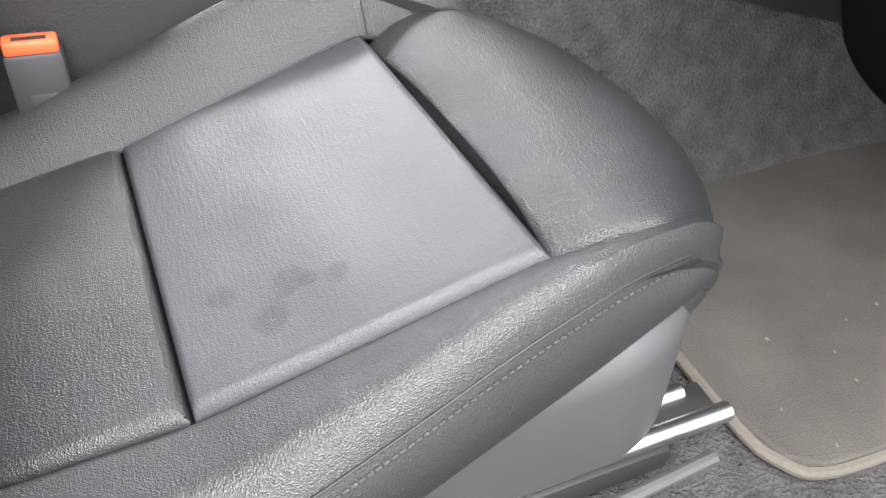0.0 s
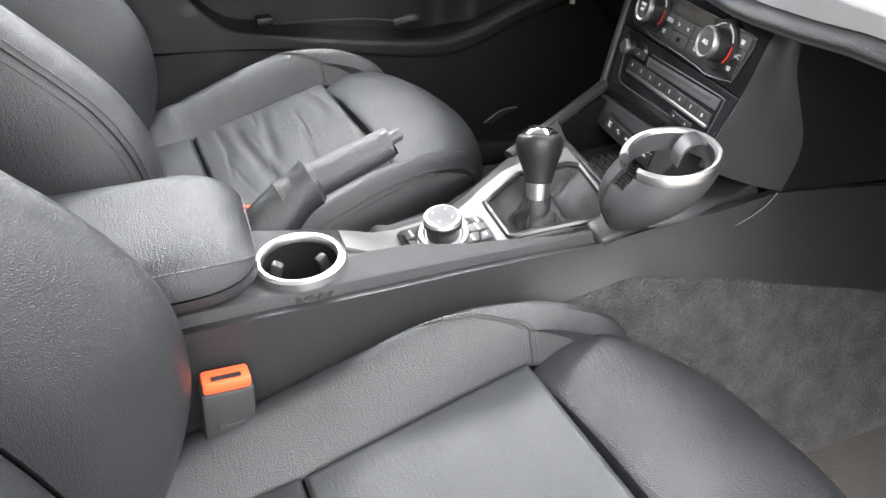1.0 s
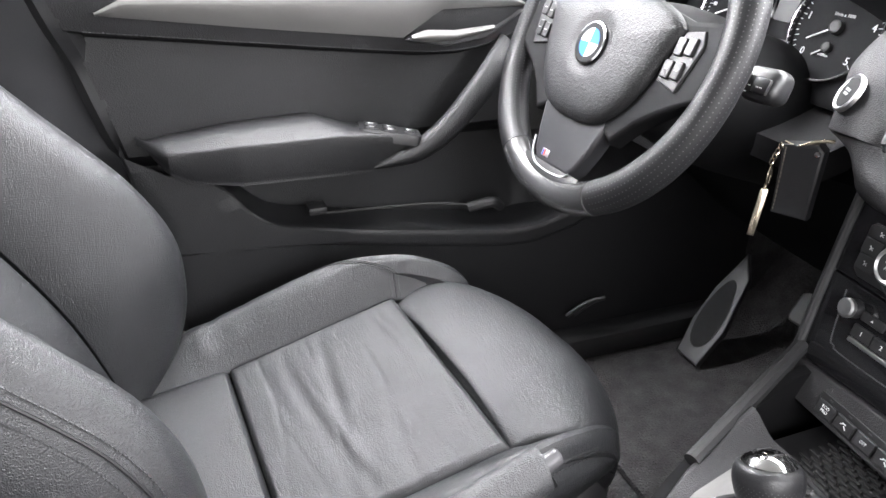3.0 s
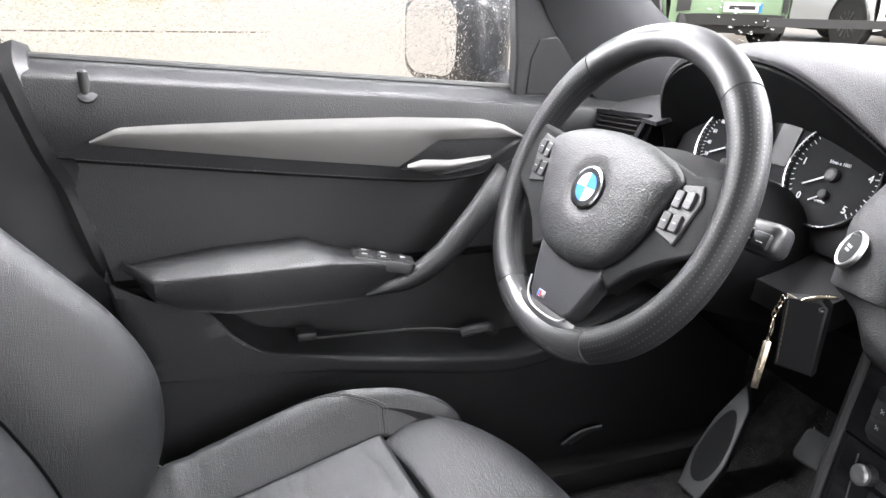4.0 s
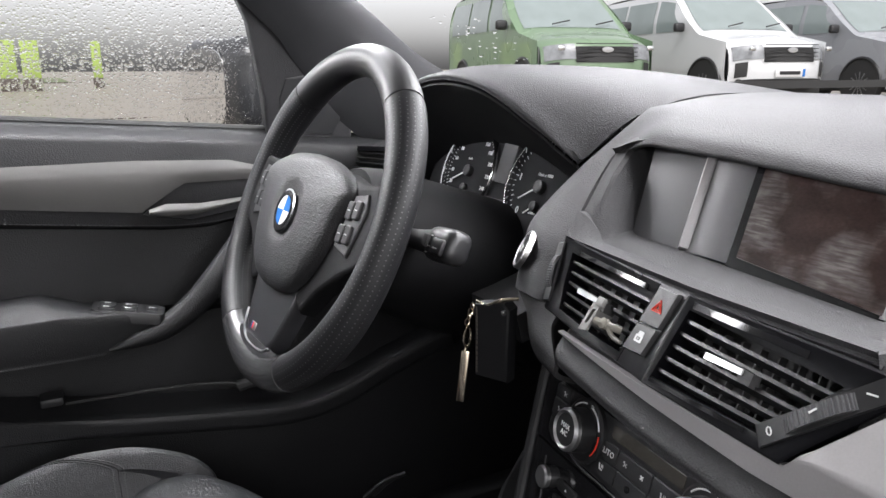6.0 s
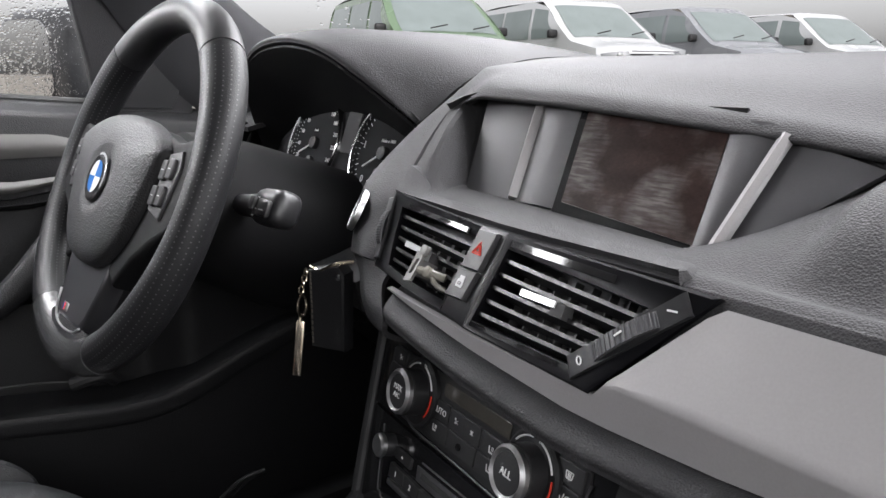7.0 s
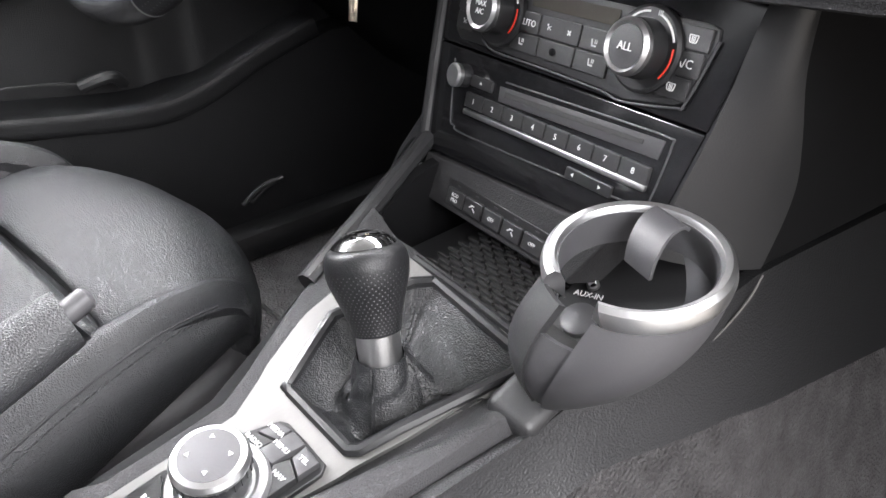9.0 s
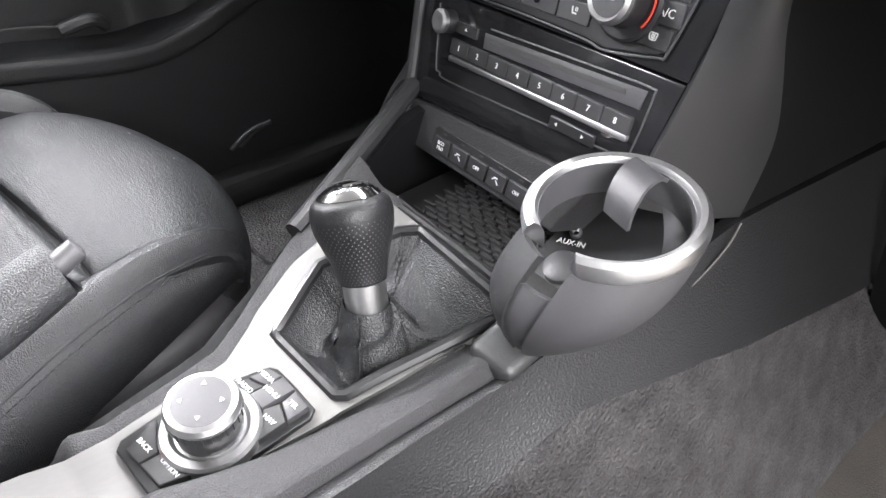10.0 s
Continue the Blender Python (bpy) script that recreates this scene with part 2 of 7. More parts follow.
def merge(dst, src, m=None):
    if m is not None:
        src.transform(m)
    me = bpy.data.meshes.new("tmp")
    src.to_mesh(me)
    dst.from_mesh(me)
    bpy.data.meshes.remove(me)
    src.free()
    return dst


def box(size, m=None, bevel=0.0, seg=2):
    bm = bmesh.new()
    bmesh.ops.create_cube(bm, size=1, matrix=Matrix.Diagonal((*size, 1)))
    if bevel:
        bmesh.ops.bevel(bm, geom=bm.edges[:], offset=bevel, segments=seg, profile=0.5, affect="EDGES")
    if m is not None:
        bm.transform(m)
    return bm


def lathe(profile, seg=32, m=None, cap=True):
    """A turned body from (radius, height) pairs about local z."""
    bm = bmesh.new()
    rings = []
    for r, z in profile:
        rings.append([bm.verts.new((r * math.cos(2 * math.pi * k / seg), r * math.sin(2 * math.pi * k / seg), z)) for k in range(seg)])
    for a, b in zip(rings, rings[1:]):
        for k in range(seg):
            bm.faces.new((a[k], a[(k + 1) % seg], b[(k + 1) % seg], b[k]))
    if cap:
        bm.faces.new(rings[0][::-1])
        bm.faces.new(rings[-1])
    if m is not None:
        bm.transform(m)
    return bm


def spline(points, t):
    """A smooth curve through the points, t from 0 to 1."""
    p = [Vector(q) for q in points]
    s = min(max(t, 0), 1) * (len(p) - 1)
    i = min(int(s), len(p) - 2)
    w = s - i
    a, b, c, d = p[max(i - 1, 0)], p[i], p[i + 1], p[min(i + 2, len(p) - 1)]
    return 0.5 * ((2 * b) + (c - a) * w + (2 * a - 5 * b + 4 * c - d) * w * w + (3 * b - a - 3 * c + d) * w ** 3)


def tube(points, radius, seg=10, steps=None, closed=False, flat=1.0):
    """A round bar along a smooth curve; radius a number or a function of 0..1."""
    bm = bmesh.new()
    n = steps or max(2, (len(points) - 1) * 6)
    pts = [Vector(p) for p in points]
    if closed:
        pts = [Vector(p) for p in points]
        cs = pts
        n = len(cs)
    else:
        cs = [spline(pts, k / n) for k in range(n + 1)]
    rings, up = [], None
    for k, c in enumerate(cs):
        if closed:
            d = cs[(k + 1) % n] - cs[k - 1]
        else:
            d = cs[min(k + 1, len(cs) - 1)] - cs[max(k - 1, 0)]
        d.normalize()
        if up is None:
            up = d.orthogonal()
        up = (up - d * up.dot(d)).normalized()
        side = d.cross(up)
        r = radius(k / max(1, len(cs) - 1)) if callable(radius) else radius
        rings.append([bm.verts.new(c + (up * math.cos(2 * math.pi * j / seg) + side * math.sin(2 * math.pi * j / seg) * flat) * r) for j in range(seg)])
    pairs = list(zip(rings, rings[1:]))
    for a, b in pairs:
        for j in range(seg):
            bm.faces.new((a[j], a[(j + 1) % seg], b[(j + 1) % seg], b[j]))
    if closed:
        a, b = rings[-1], rings[0]
        s = min(range(seg), key=lambda q: (b[q].co - a[0].co).length)
        for j in range(seg):
            bm.faces.new((a[j], a[(j + 1) % seg], b[(j + 1 + s) % seg], b[(j + s) % seg]))
    else:
        bm.faces.new(rings[0][::-1])
        bm.faces.new(rings[-1])
    return bm


def sheet(fn, nu, nv, thick=0.0, flip=False, ease=False):
    """A surface fn(u, v), with thickness below it and closed rims."""
    bm = bmesh.new()
    us = [k / nu for k in range(nu + 1)]
    vs = [k / nv for k in range(nv + 1)]
    if ease:
        us = [0.5 - 0.5 * math.cos(math.pi * u) for u in us]
        vs = [0.5 - 0.5 * math.cos(math.pi * v) for v in vs]
    g = [[Vector(fn(u, v)) for v in vs] for u in us]

    def nrm(i, j):
        a = g[min(i + 1, nu)][j] - g[max(i - 1, 0)][j]
        b = g[i][min(j + 1, nv)] - g[i][max(j - 1, 0)]
        c = a.cross(b)
        return c.normalized() if c.length > 1e-12 else Vector((0, 0, 1))
    top = [[bm.verts.new(g[i][j]) for j in range(nv + 1)] for i in range(nu + 1)]
    for i in range(nu):
        for j in range(nv):
            bm.faces.new((top[i][j], top[i + 1][j], top[i + 1][j + 1], top[i][j + 1]))
    if thick:
        s = -thick if not flip else thick
        low = [[bm.verts.new(g[i][j] + nrm(i, j) * s) for j in range(nv + 1)] for i in range(nu + 1)]
        for i in range(nu):
            for j in range(nv):
                bm.faces.new((low[i][j + 1], low[i + 1][j + 1], low[i + 1][j], low[i][j]))
        for i in range(nu):
            bm.faces.new((top[i + 1][0], top[i][0], low[i][0], low[i + 1][0]))
            bm.faces.new((top[i][nv], top[i + 1][nv], low[i + 1][nv], low[i][nv]))
        for j in range(nv):
            bm.faces.new((top[0][j], top[0][j + 1], low[0][j + 1], low[0][j]))
            bm.faces.new((top[nu][j + 1], top[nu][j], low[nu][j], low[nu][j + 1]))
    return bm


def dome(s, n):
    return max(0.0, 1 - abs(2 * s - 1) ** n) ** (1 / n)


def pad(fn, nu, nv, h, n=5.0, drop=0.02, flip=False, rough=None):
    """An upholstered pad over the patch fn(u, v): a crown of height h that rolls down to the seams all round."""
    e = 1e-3

    def raised(u, v, under=False):
        p = Vector(fn(u, v))
        du = Vector(fn(min(u + e, 1), v)) - Vector(fn(max(u - e, 0), v))
        dv = Vector(fn(u, min(v + e, 1))) - Vector(fn(u, max(v - e, 0)))
        nn = du.cross(dv)
        nn = nn.normalized() if nn.length > 1e-12 else Vector((0, 0, 1))
        if flip:
            nn = -nn
        if under:
            return p - nn * (drop + 0.012)
        k = h * dome(u, n) * dome(v, n)
        if rough:
            k += max(-0.010, rough(u, v)) * dome(u, 2) * dome(v, 2)
        edge = min(1.0, min(u, 1 - u, v, 1 - v) * 30)
        return p + nn * (k - drop * (1 - edge) ** 2)
    bm = bmesh.new()
    us = [0.5 - 0.5 * math.cos(math.pi * k / nu) for k in range(nu + 1)]
    vs = [0.5 - 0.5 * math.cos(math.pi * k / nv) for k in range(nv + 1)]
    hi = [[bm.verts.new(raised(u, v)) for v in vs] for u in us]
    lo = [[bm.verts.new(raised(u, v, True)) for v in vs] for u in us]
    for i in range(nu):
        for j in range(nv):
            bm.faces.new((hi[i][j], hi[i + 1][j], hi[i + 1][j + 1], hi[i][j + 1]))
            bm.faces.new((lo[i][j + 1], lo[i + 1][j + 1], lo[i + 1][j], lo[i][j]))
    for i in range(nu):
        bm.faces.new((hi[i + 1][0], hi[i][0], lo[i][0], lo[i + 1][0]))
        bm.faces.new((hi[i][nv], hi[i + 1][nv], lo[i + 1][nv], lo[i][nv]))
    for j in range(nv):
        bm.faces.new((hi[0][j], hi[0][j + 1], lo[0][j + 1], lo[0][j]))
        bm.faces.new((hi[nu][j + 1], hi[nu][j], lo[nu][j], lo[nu][j + 1]))
    return bm


def quad(a, b, c, d):
    a, b, c, d = (Vector(q) for q in (a, b, c, d))
    return lambda u, v: (a * (1 - u) + b * u) * (1 - v) + (d * (1 - u) + c * u) * v


def axes(origin, right, up):
    """A panel's frame: local x along it, y up it, z out of it."""
    r = Vector(right).normalized()
    u = Vector(up)
    u = (u - r * u.dot(r)).normalized()
    o = r.cross(u)
    return Matrix(((r.x, u.x, o.x, origin[0]), (r.y, u.y, o.y, origin[1]), (r.z, u.z, o.z, origin[2]), (0, 0, 0, 1)))


def prism(outline, depth, m=None, bevel=0.0, seg=2, base=0.0):
    """An outline in local xy, raised from base to depth, its upper edge rounded."""
    bm = bmesh.new()
    low = [bm.verts.new((x, y, base)) for x, y in outline]
    f = bm.faces.new(low)
    r = bmesh.ops.extrude_face_region(bm, geom=[f])
    up = [v for v in r["geom"] if isinstance(v, bmesh.types.BMVert)]
    for v in up:
        v.co.z = depth
    if bevel:
        es = [e for e in bm.edges if all(abs(v.co.z - depth) < 1e-7 for v in e.verts)]
        bmesh.ops.bevel(bm, geom=es, offset=bevel, segments=seg, profile=0.5, affect="EDGES")
    if m is not None:
        bm.transform(m)
    return bm


def rounded(w, h, r, k=4, cx=0.0, cy=0.0):
    out = []
    for sx, sy, a in ((1, 1, 0), (-1, 1, 90), (-1, -1, 180), (1, -1, 270)):
        for j in range(k + 1):
            t = radians(a + 90 * j / k)
            out.append((cx + sx * (w / 2 - r) + r * math.cos(t), cy + sy * (h / 2 - r) + r * math.sin(t)))
    return out


def words(text, size, m, mat, parent, name="lettering", depth=0.0003):
    """Raised lettering in the built-in font, as a mesh."""
    c = bpy.data.curves.new("text", "FONT")
    c.body, c.size, c.align_x, c.align_y, c.extrude = text, size, "CENTER", "CENTER", depth
    c.resolution_u = 2
    o = new("text_tmp", c)
    me = bpy.data.meshes.new_from_object(o.evaluated_get(bpy.context.evaluated_depsgraph_get()))
    bpy.data.objects.remove(o)
    bpy.data.curves.remove(c)
    me.transform(m)
    me.materials.clear()
    me.materials.append(mat)
    ob = new(name, me)
    ob.parent = parent
    return ob


def T(x=0, y=0, z=0):
    return Matrix.Translation((x, y, z))


def lerp(a, b, w):
    return a + (b - a) * w


def step(a, b, x):
    w = min(max((x - a) / (b - a), 0), 1)
    return w * w * (3 - 2 * w)


def table(pairs, x):
    """Smooth interpolation in a short table of (x, value)."""
    if x <= pairs[0][0]:
        return pairs[0][1]
    for (a, p), (b, q) in zip(pairs, pairs[1:]):
        if x <= b:
            return lerp(p, q, (x - a) / (b - a))
    return pairs[-1][1]


# ---- outside: ground, far things ----
bm = bmesh.new()
def bank(x):
    """The car park rises gently ahead of the car."""
    return 0.56 * step(1.6, 6.3, x)


cuts = [-900, -100, -20, -5, 0, 1.6] + [1.6 + 0.35 * k for k in range(1, 15)] + [12, 30, 100, 900]
rows = [[bm.verts.new((x, y, bank(x))) for y in (-900, -60, -8, 8, 60, 900)] for x in cuts]
for a, b in zip(rows, rows[1:]):
    for k in range(5):
        bm.faces.new((a[k], b[k], b[k + 1], a[k + 1]))
tagged(part("ground", bm, PAVING), "wet beige and grey concrete paving of a car park", "ground", kind="structure")
bm = box((80, 0.06, 0.03), T(0, 19.5, 0.015), 0.005)
tagged(part("kerb", bm, DARKSTONE), "dark wet kerb along the paving", "kerb", kind="structure")
bm = sheet(lambda u, v: (lerp(-80, 120, u), lerp(84, 140, v), 0.04), 2, 2, 0.04)
tagged(part("lawn", bm, GRASS), "pale green wet lawn behind the car park", "lawn", kind="structure")
bm = box((200, 0.4, 0.10), T(20, 83, 0.05), 0.02)
tagged(part("low_wall", bm, DARKSTONE), "low dark edging wall before the lawn", "low wall", kind="structure")
for x, w in ((-10.2, 0.7), (-7.5, 1.6), (-4.1, 1.7), (-1.9, 1.0), (-0.7, 1.1), (2.9, 0.6)):
    p = thing("garden_post", "bright lime green post with dark base", "post", "lime green posts", at=(x, 51, 0))
    part("base", box((w, 0.5, 0.75), T(0, 0, 0.375), 0.04), DARKSTONE, p)
    part("panel", box((w * 0.9, 0.3, 2.2), T(0, 0, 1.85), 0.03), LIME, p)


def van(label, m, paint):
    """A compact van with upright nose, dark grille, glazed front and four wheels."""
    v = thing("parked_van", label, "van", "parked vans", at=m)
    prof = [(0.02, 0.30), (-0.03, 0.58), (0.02, 0.88), (0.24, 1.02), (0.98, 1.15), (1.80, 1.73), (2.25, 1.84), (4.20, 1.79), (4.38, 1.20), (4.36, 0.32)]

    def body(u, w):
        p = spline([(-x, 0, z) for x, z in prof], u)
        half = 0.90 - 0.10 * step(1.25, 1.85, p.z) - 0.07 * (1 - step(0.0, 0.45, -p.x)) * 1
        t = 2 * w - 1
        return (p.x - 0.30 * (1 - step(0.0, 1.0, -p.x)) * abs(t) ** 2.8, half * t, p.z - 0.05 * abs(t) ** 6 - 0.07 * (1 - step(0.4, 1.2, -p.x)) * step(0.9, 1.05, p.z) * abs(t) ** 2.5)
    part("body", sheet(body, 60, 24, 0.0), paint, v)
    for sy in (-1, 1):
        def flank(u, w):
            x = lerp(-0.30, -4.34, u)
            top = table([(-4.38, 1.20), (-4.20, 1.76), (-2.25, 1.80), (-1.80, 1.69), (-0.98, 1.10), (-0.24, 0.95), (0, 0.80)], x)
            z = lerp(0.34, top, w)
            half = 0.90 - 0.10 * step(1.25, 1.85, z) - 0.07 * (1 - step(0.0, 0.45, -x)) - 0.03 * (1 - step(0.3, 0.6, z))
            return (x, sy * half, z)
        part("flank", sheet(flank, 50, 20, 0.0), paint, v)
        for x0, x1 in ((-1.35, -2.15), (-2.25, -3.15), (-3.22, -4.15)):
            part("side_window", sheet(lambda u, w: (lerp(x0, x1, u), sy * (0.906 - 0.10 * step(1.25, 1.85, lerp(1.17, 1.66, w)) + 0.004), lerp(1.17, min(1.68, table([(-2.15, 1.68), (-1.70, 1.62), (-1.35, 1.34)], lerp(x0, x1, u))), w)), 8, 4, 0.0), SKYGLASS, v)
        lamp = part("headlight", sheet(lambda u, w: body(lerp(0.16, 0.245, w), 0.5 + sy * lerp(0.27, 0.475, u)) + Vector((0.012, sy * 0.004, 0)) if False else Vector(body(lerp(0.16, 0.245, w), 0.5 + sy * lerp(0.26, 0.48, u))) + Vector((0.014, sy * 0.006, 0.004)), 8, 4, 0.0), LAMPG, v)
        part("lamp_reflector", box((0.05, 0.10, 0.07), T(0.0, sy * 0.66, 0.86), 0.02), BRIGHT, lamp)
        part("corner_vent", sheet(lambda u, w: Vector(body(lerp(0.075, 0.15, w), 0.5 + sy * lerp(0.38, 0.465, u))) + Vector((0.014, sy * 0.004, 0)), 4, 4, 0.0), RUBBER, v)
        part("door_mirror", box((0.10, 0.18, 0.14), T(-1.32, sy * 1.02, 1.22), 0.04, 3), SMOOTH, v)
        for x in (-0.78, -3.55):
            wh = part("wheel", lathe([(0.20, -0.10), (0.31, -0.10), (0.325, -0.06), (0.325, 0.06), (0.31, 0.10), (0.22, 0.10)], 40, T(x, sy * 0.80, 0.325) @ Matrix.Rotation(radians(90), 4, "X")), RUBBER, v)
            part("rim", lathe([(0.22, 0.095 * 1), (0.19, 0.07), (0.05, 0.085), (0.0, 0.09)], 40, T(x, sy * 0.80, 0.325) @ Matrix.Rotation(radians(-90 * sy), 4, "X"), cap=False), RUBBER, wh)
            for k in range(12):
                part("spoke", box((0.17, 0.032, 0.02), T(x, sy * 0.80, 0.325) @ Matrix.Rotation(radians(-90 * sy), 4, "X") @ Matrix.Rotation(radians(30 * k), 4, "Z") @ T(0.115, 0, 0.095), 0.005), CHROME, wh)
            part("wheel_arch", tube([(x + 0.40 * math.cos(t), sy * 0.895, 0.34 + 0.40 * math.sin(t)) for t in [math.pi * k / 12 for k in range(13)]], 0.03, 8, 24), SMOOTH, v)
            part("arch_well", lathe([(0.39, 0.0), (0.39, 0.02), (0, 0.02)], 32, T(x, sy * 0.885, 0.34) @ Matrix.Rotation(radians(-90 * sy), 4, "X"), cap=False), RUBBER, v)
    part("grille", sheet(lambda u, w: Vector(body(lerp(0.145, 0.225, w), lerp(0.24, 0.76, u))) + Vector((0.012, 0, 0)), 12, 6, 0.0), RUBBER, v)
    for k in range(5):
        part("grille_bar", box((0.012, 0.92, 0.012), T(0.022 + 0.006 * (k % 2), 0, 0.70 + 0.055 * k)), SMOOTH, v)
    part("badge", lathe([(0.09, 0), (0.085, 0.012), (0, 0.014)], 28, T(0.035, 0, 0.84) @ Matrix.Rotation(radians(90), 4, "Y") @ Matrix.Diagonal((0.42, 1, 1, 1)), cap=False), CHROME, v, "oval badge")
    part("lower_bumper", sheet(lambda u, w: Vector(body(lerp(0.0, 0.062, w), lerp(0.08, 0.92, u))) + Vector((0.012, 0, 0)), 12, 4, 0.0), RUBBER, v)
    pl = part("number_plate", box((0.012, 0.52, 0.115), T(0.035, 0, 0.52), 0.003), WHITE, v)
    part("plate_band", box((0.004, 0.045, 0.11), T(0.042, 0.235, 0.52)), BLUE, pl)
    part("plate_bars", box((0.004, 0.36, 0.05), T(0.042, -0.01, 0.52)), SMOOTH, pl)
    part("windscreen", sheet(lambda u, w: Vector(body(lerp(0.452, 0.553, w), lerp(0.07, 0.93, u))) + Vector((0.006, 0, 0.006)), 10, 6, 0.0), SKYGLASS, v)
    for y in (-0.35, 0.35):
        part("wiper", tube([(-1.00, y, 1.225), (-1.06, y + 0.30, 1.285)], 0.010, 6, 3), RUBBER, v)
    part("underbody", box((4.1, 1.5, 0.25), T(-2.2, 0, 0.32), 0.05), RUBBER, v)
    return v


HEAD_DEG = -102
row_dir = Vector((0.978, -0.208, 0))
P0 = Vector((6.55, 7.62, 0))
for k, (label, paint) in enumerate((("green compact van parked in a row", V_GREEN), ("white compact van with dark grille parked beside", V_WHITE), ("light grey compact van parked in the row", V_GREY), ("white van further along the parked row", V_WHITE))):
    q = P0 + row_dir * (2.98 * k)
    van(label, pose(q.x, q.y, bank(q.x), 0, 0, HEAD_DEG), paint)
bm = box((0.06, 14, 0.10), Matrix.Translation((13.2, 5.5, 0.93)) @ Matrix.Rotation(radians(78), 4, "Z"))
tagged(part("barrier_rail", bm, RUBBER), "low dark rail in front of the parked vans", "barrier", kind="structure")

# ---- car shell ----


def floor_z(x, y):
    """Height of the carpet: flat footwells that rise to the bulkhead."""
    z = 0.375
    z += 0.45 * step(0.62, 1.0, x)
    return z


bm = sheet(lambda u, v: (lerp(-2.2, 1.0, u), lerp(-0.76, 0.76, v), floor_z(lerp(-2.2, 1.0, u), 0)), 40, 4, 0.05)
tagged(part("floor", bm, CARPET), "dark grey cabin carpet on the car floor", "floor", kind="structure")

bm = sheet(lambda u, v: (lerp(-2.2, 0.32, u), lerp(-0.62, 0.62, v), 1.50 - 0.05 * (2 * v - 1) ** 2 - 0.05 * step(0.75, 1, u)), 12, 10, 0.04)
tagged(part("ceiling", bm, HEAD), "light grey fabric headliner under the car roof", "ceiling", kind="structure")
# rear of the cabin, behind everything seen
bm = sheet(lambda u, v: (-2.2, lerp(-0.76, 0.76, u), lerp(0.3, 1.02, v)), 2, 2, 0.05)
tagged(part("wall_rear", bm, HARD), "dark plastic lined tailgate below the rear window", "wall", kind="structure")
for sy, nm in ((1, "wall_left"), (-1, "wall_right")):
    bm = sheet(lambda u, v: (lerp(-2.2, -0.62, u), sy * 0.76, lerp(0.3, 1.08, v)), 2, 2, 0.05)
    tagged(part(nm, bm, HARD), "dark plastic lined rear side of the cabin", "wall", kind="structure")
    if sy > 0:
        continue
    bm = tube([(-0.60, sy * 0.77, 0.35), (-0.60, sy * 0.77, 1.0), (-0.66, sy * 0.66, 1.48)], 0.05, flat=0.5)
    tagged(part("pillar_" + nm[5:], bm, PILLAR), "dark centre pillar trim between the side doors", "pillar", kind="structure")
bm = box((1.7, 0.12, 0.10), T(-0.05, -0.76, 0.36), 0.02)
tagged(part("door_sill", bm, SHELL), "dark painted sill below the open passenger doorway", "door sill", kind="structure")
bm = sheet(lambda u, v: (1.0, lerp(-0.76, 0.76, u), lerp(0.35, 1.08, v)), 2, 2, 0.04)
tagged(part("bulkhead", bm, CARPET), "carpeted bulkhead at the front of the footwells", "bulkhead", kind="structure")
# windscreen frame: header, pillars, glass
bm = tube([(0.30, -0.60, 1.43), (0.33, 0, 1.46), (0.30, 0.60, 1.43)], 0.035, flat=0.6)
tagged(part("windscreen_header", bm, HEAD), "grey trimmed roof edge above the windscreen", "roof edge", kind="structure")


win = thing("window_1", "clear curved windscreen with scattered rain drops at its edge", "windscreen", kind="structure")
bm = sheet(lambda u, v: (lerp(0.98, 0.32, u) - 0.05 * (2 * v - 1) ** 2 - 0.42 * (2 * v - 1) ** 6, lerp(-0.84, 0.84, v) * lerp(1, 0.86, u), lerp(1.07, 1.45, u)), 8, 30, 0.004)
pane = part("pane", bm, GLASS, win)
pane.visible_shadow = False


# ---- seats ----
def stitches(points, gap=0.0050, r=0.0007, n=90):
    """A row of short raised stitches along a smooth curve."""
    bm = bmesh.new()
    length = sum((spline(points, (k + 1) / 40) - spline(points, k / 40)).length for k in range(40))
    count = max(2, int(length / gap))
    for k in range(count):
        a, b = spline(points, (k + 0.12) / count), spline(points, (k + 0.80) / count)
        d = (b - a)
        m = Matrix.Translation((a + b) / 2) @ d.to_track_quat("X", "Z").to_matrix().to_4x4()
        c = box((d.length, r * 2, r * 1.6), m)
        merge(bm, c)
    return bm


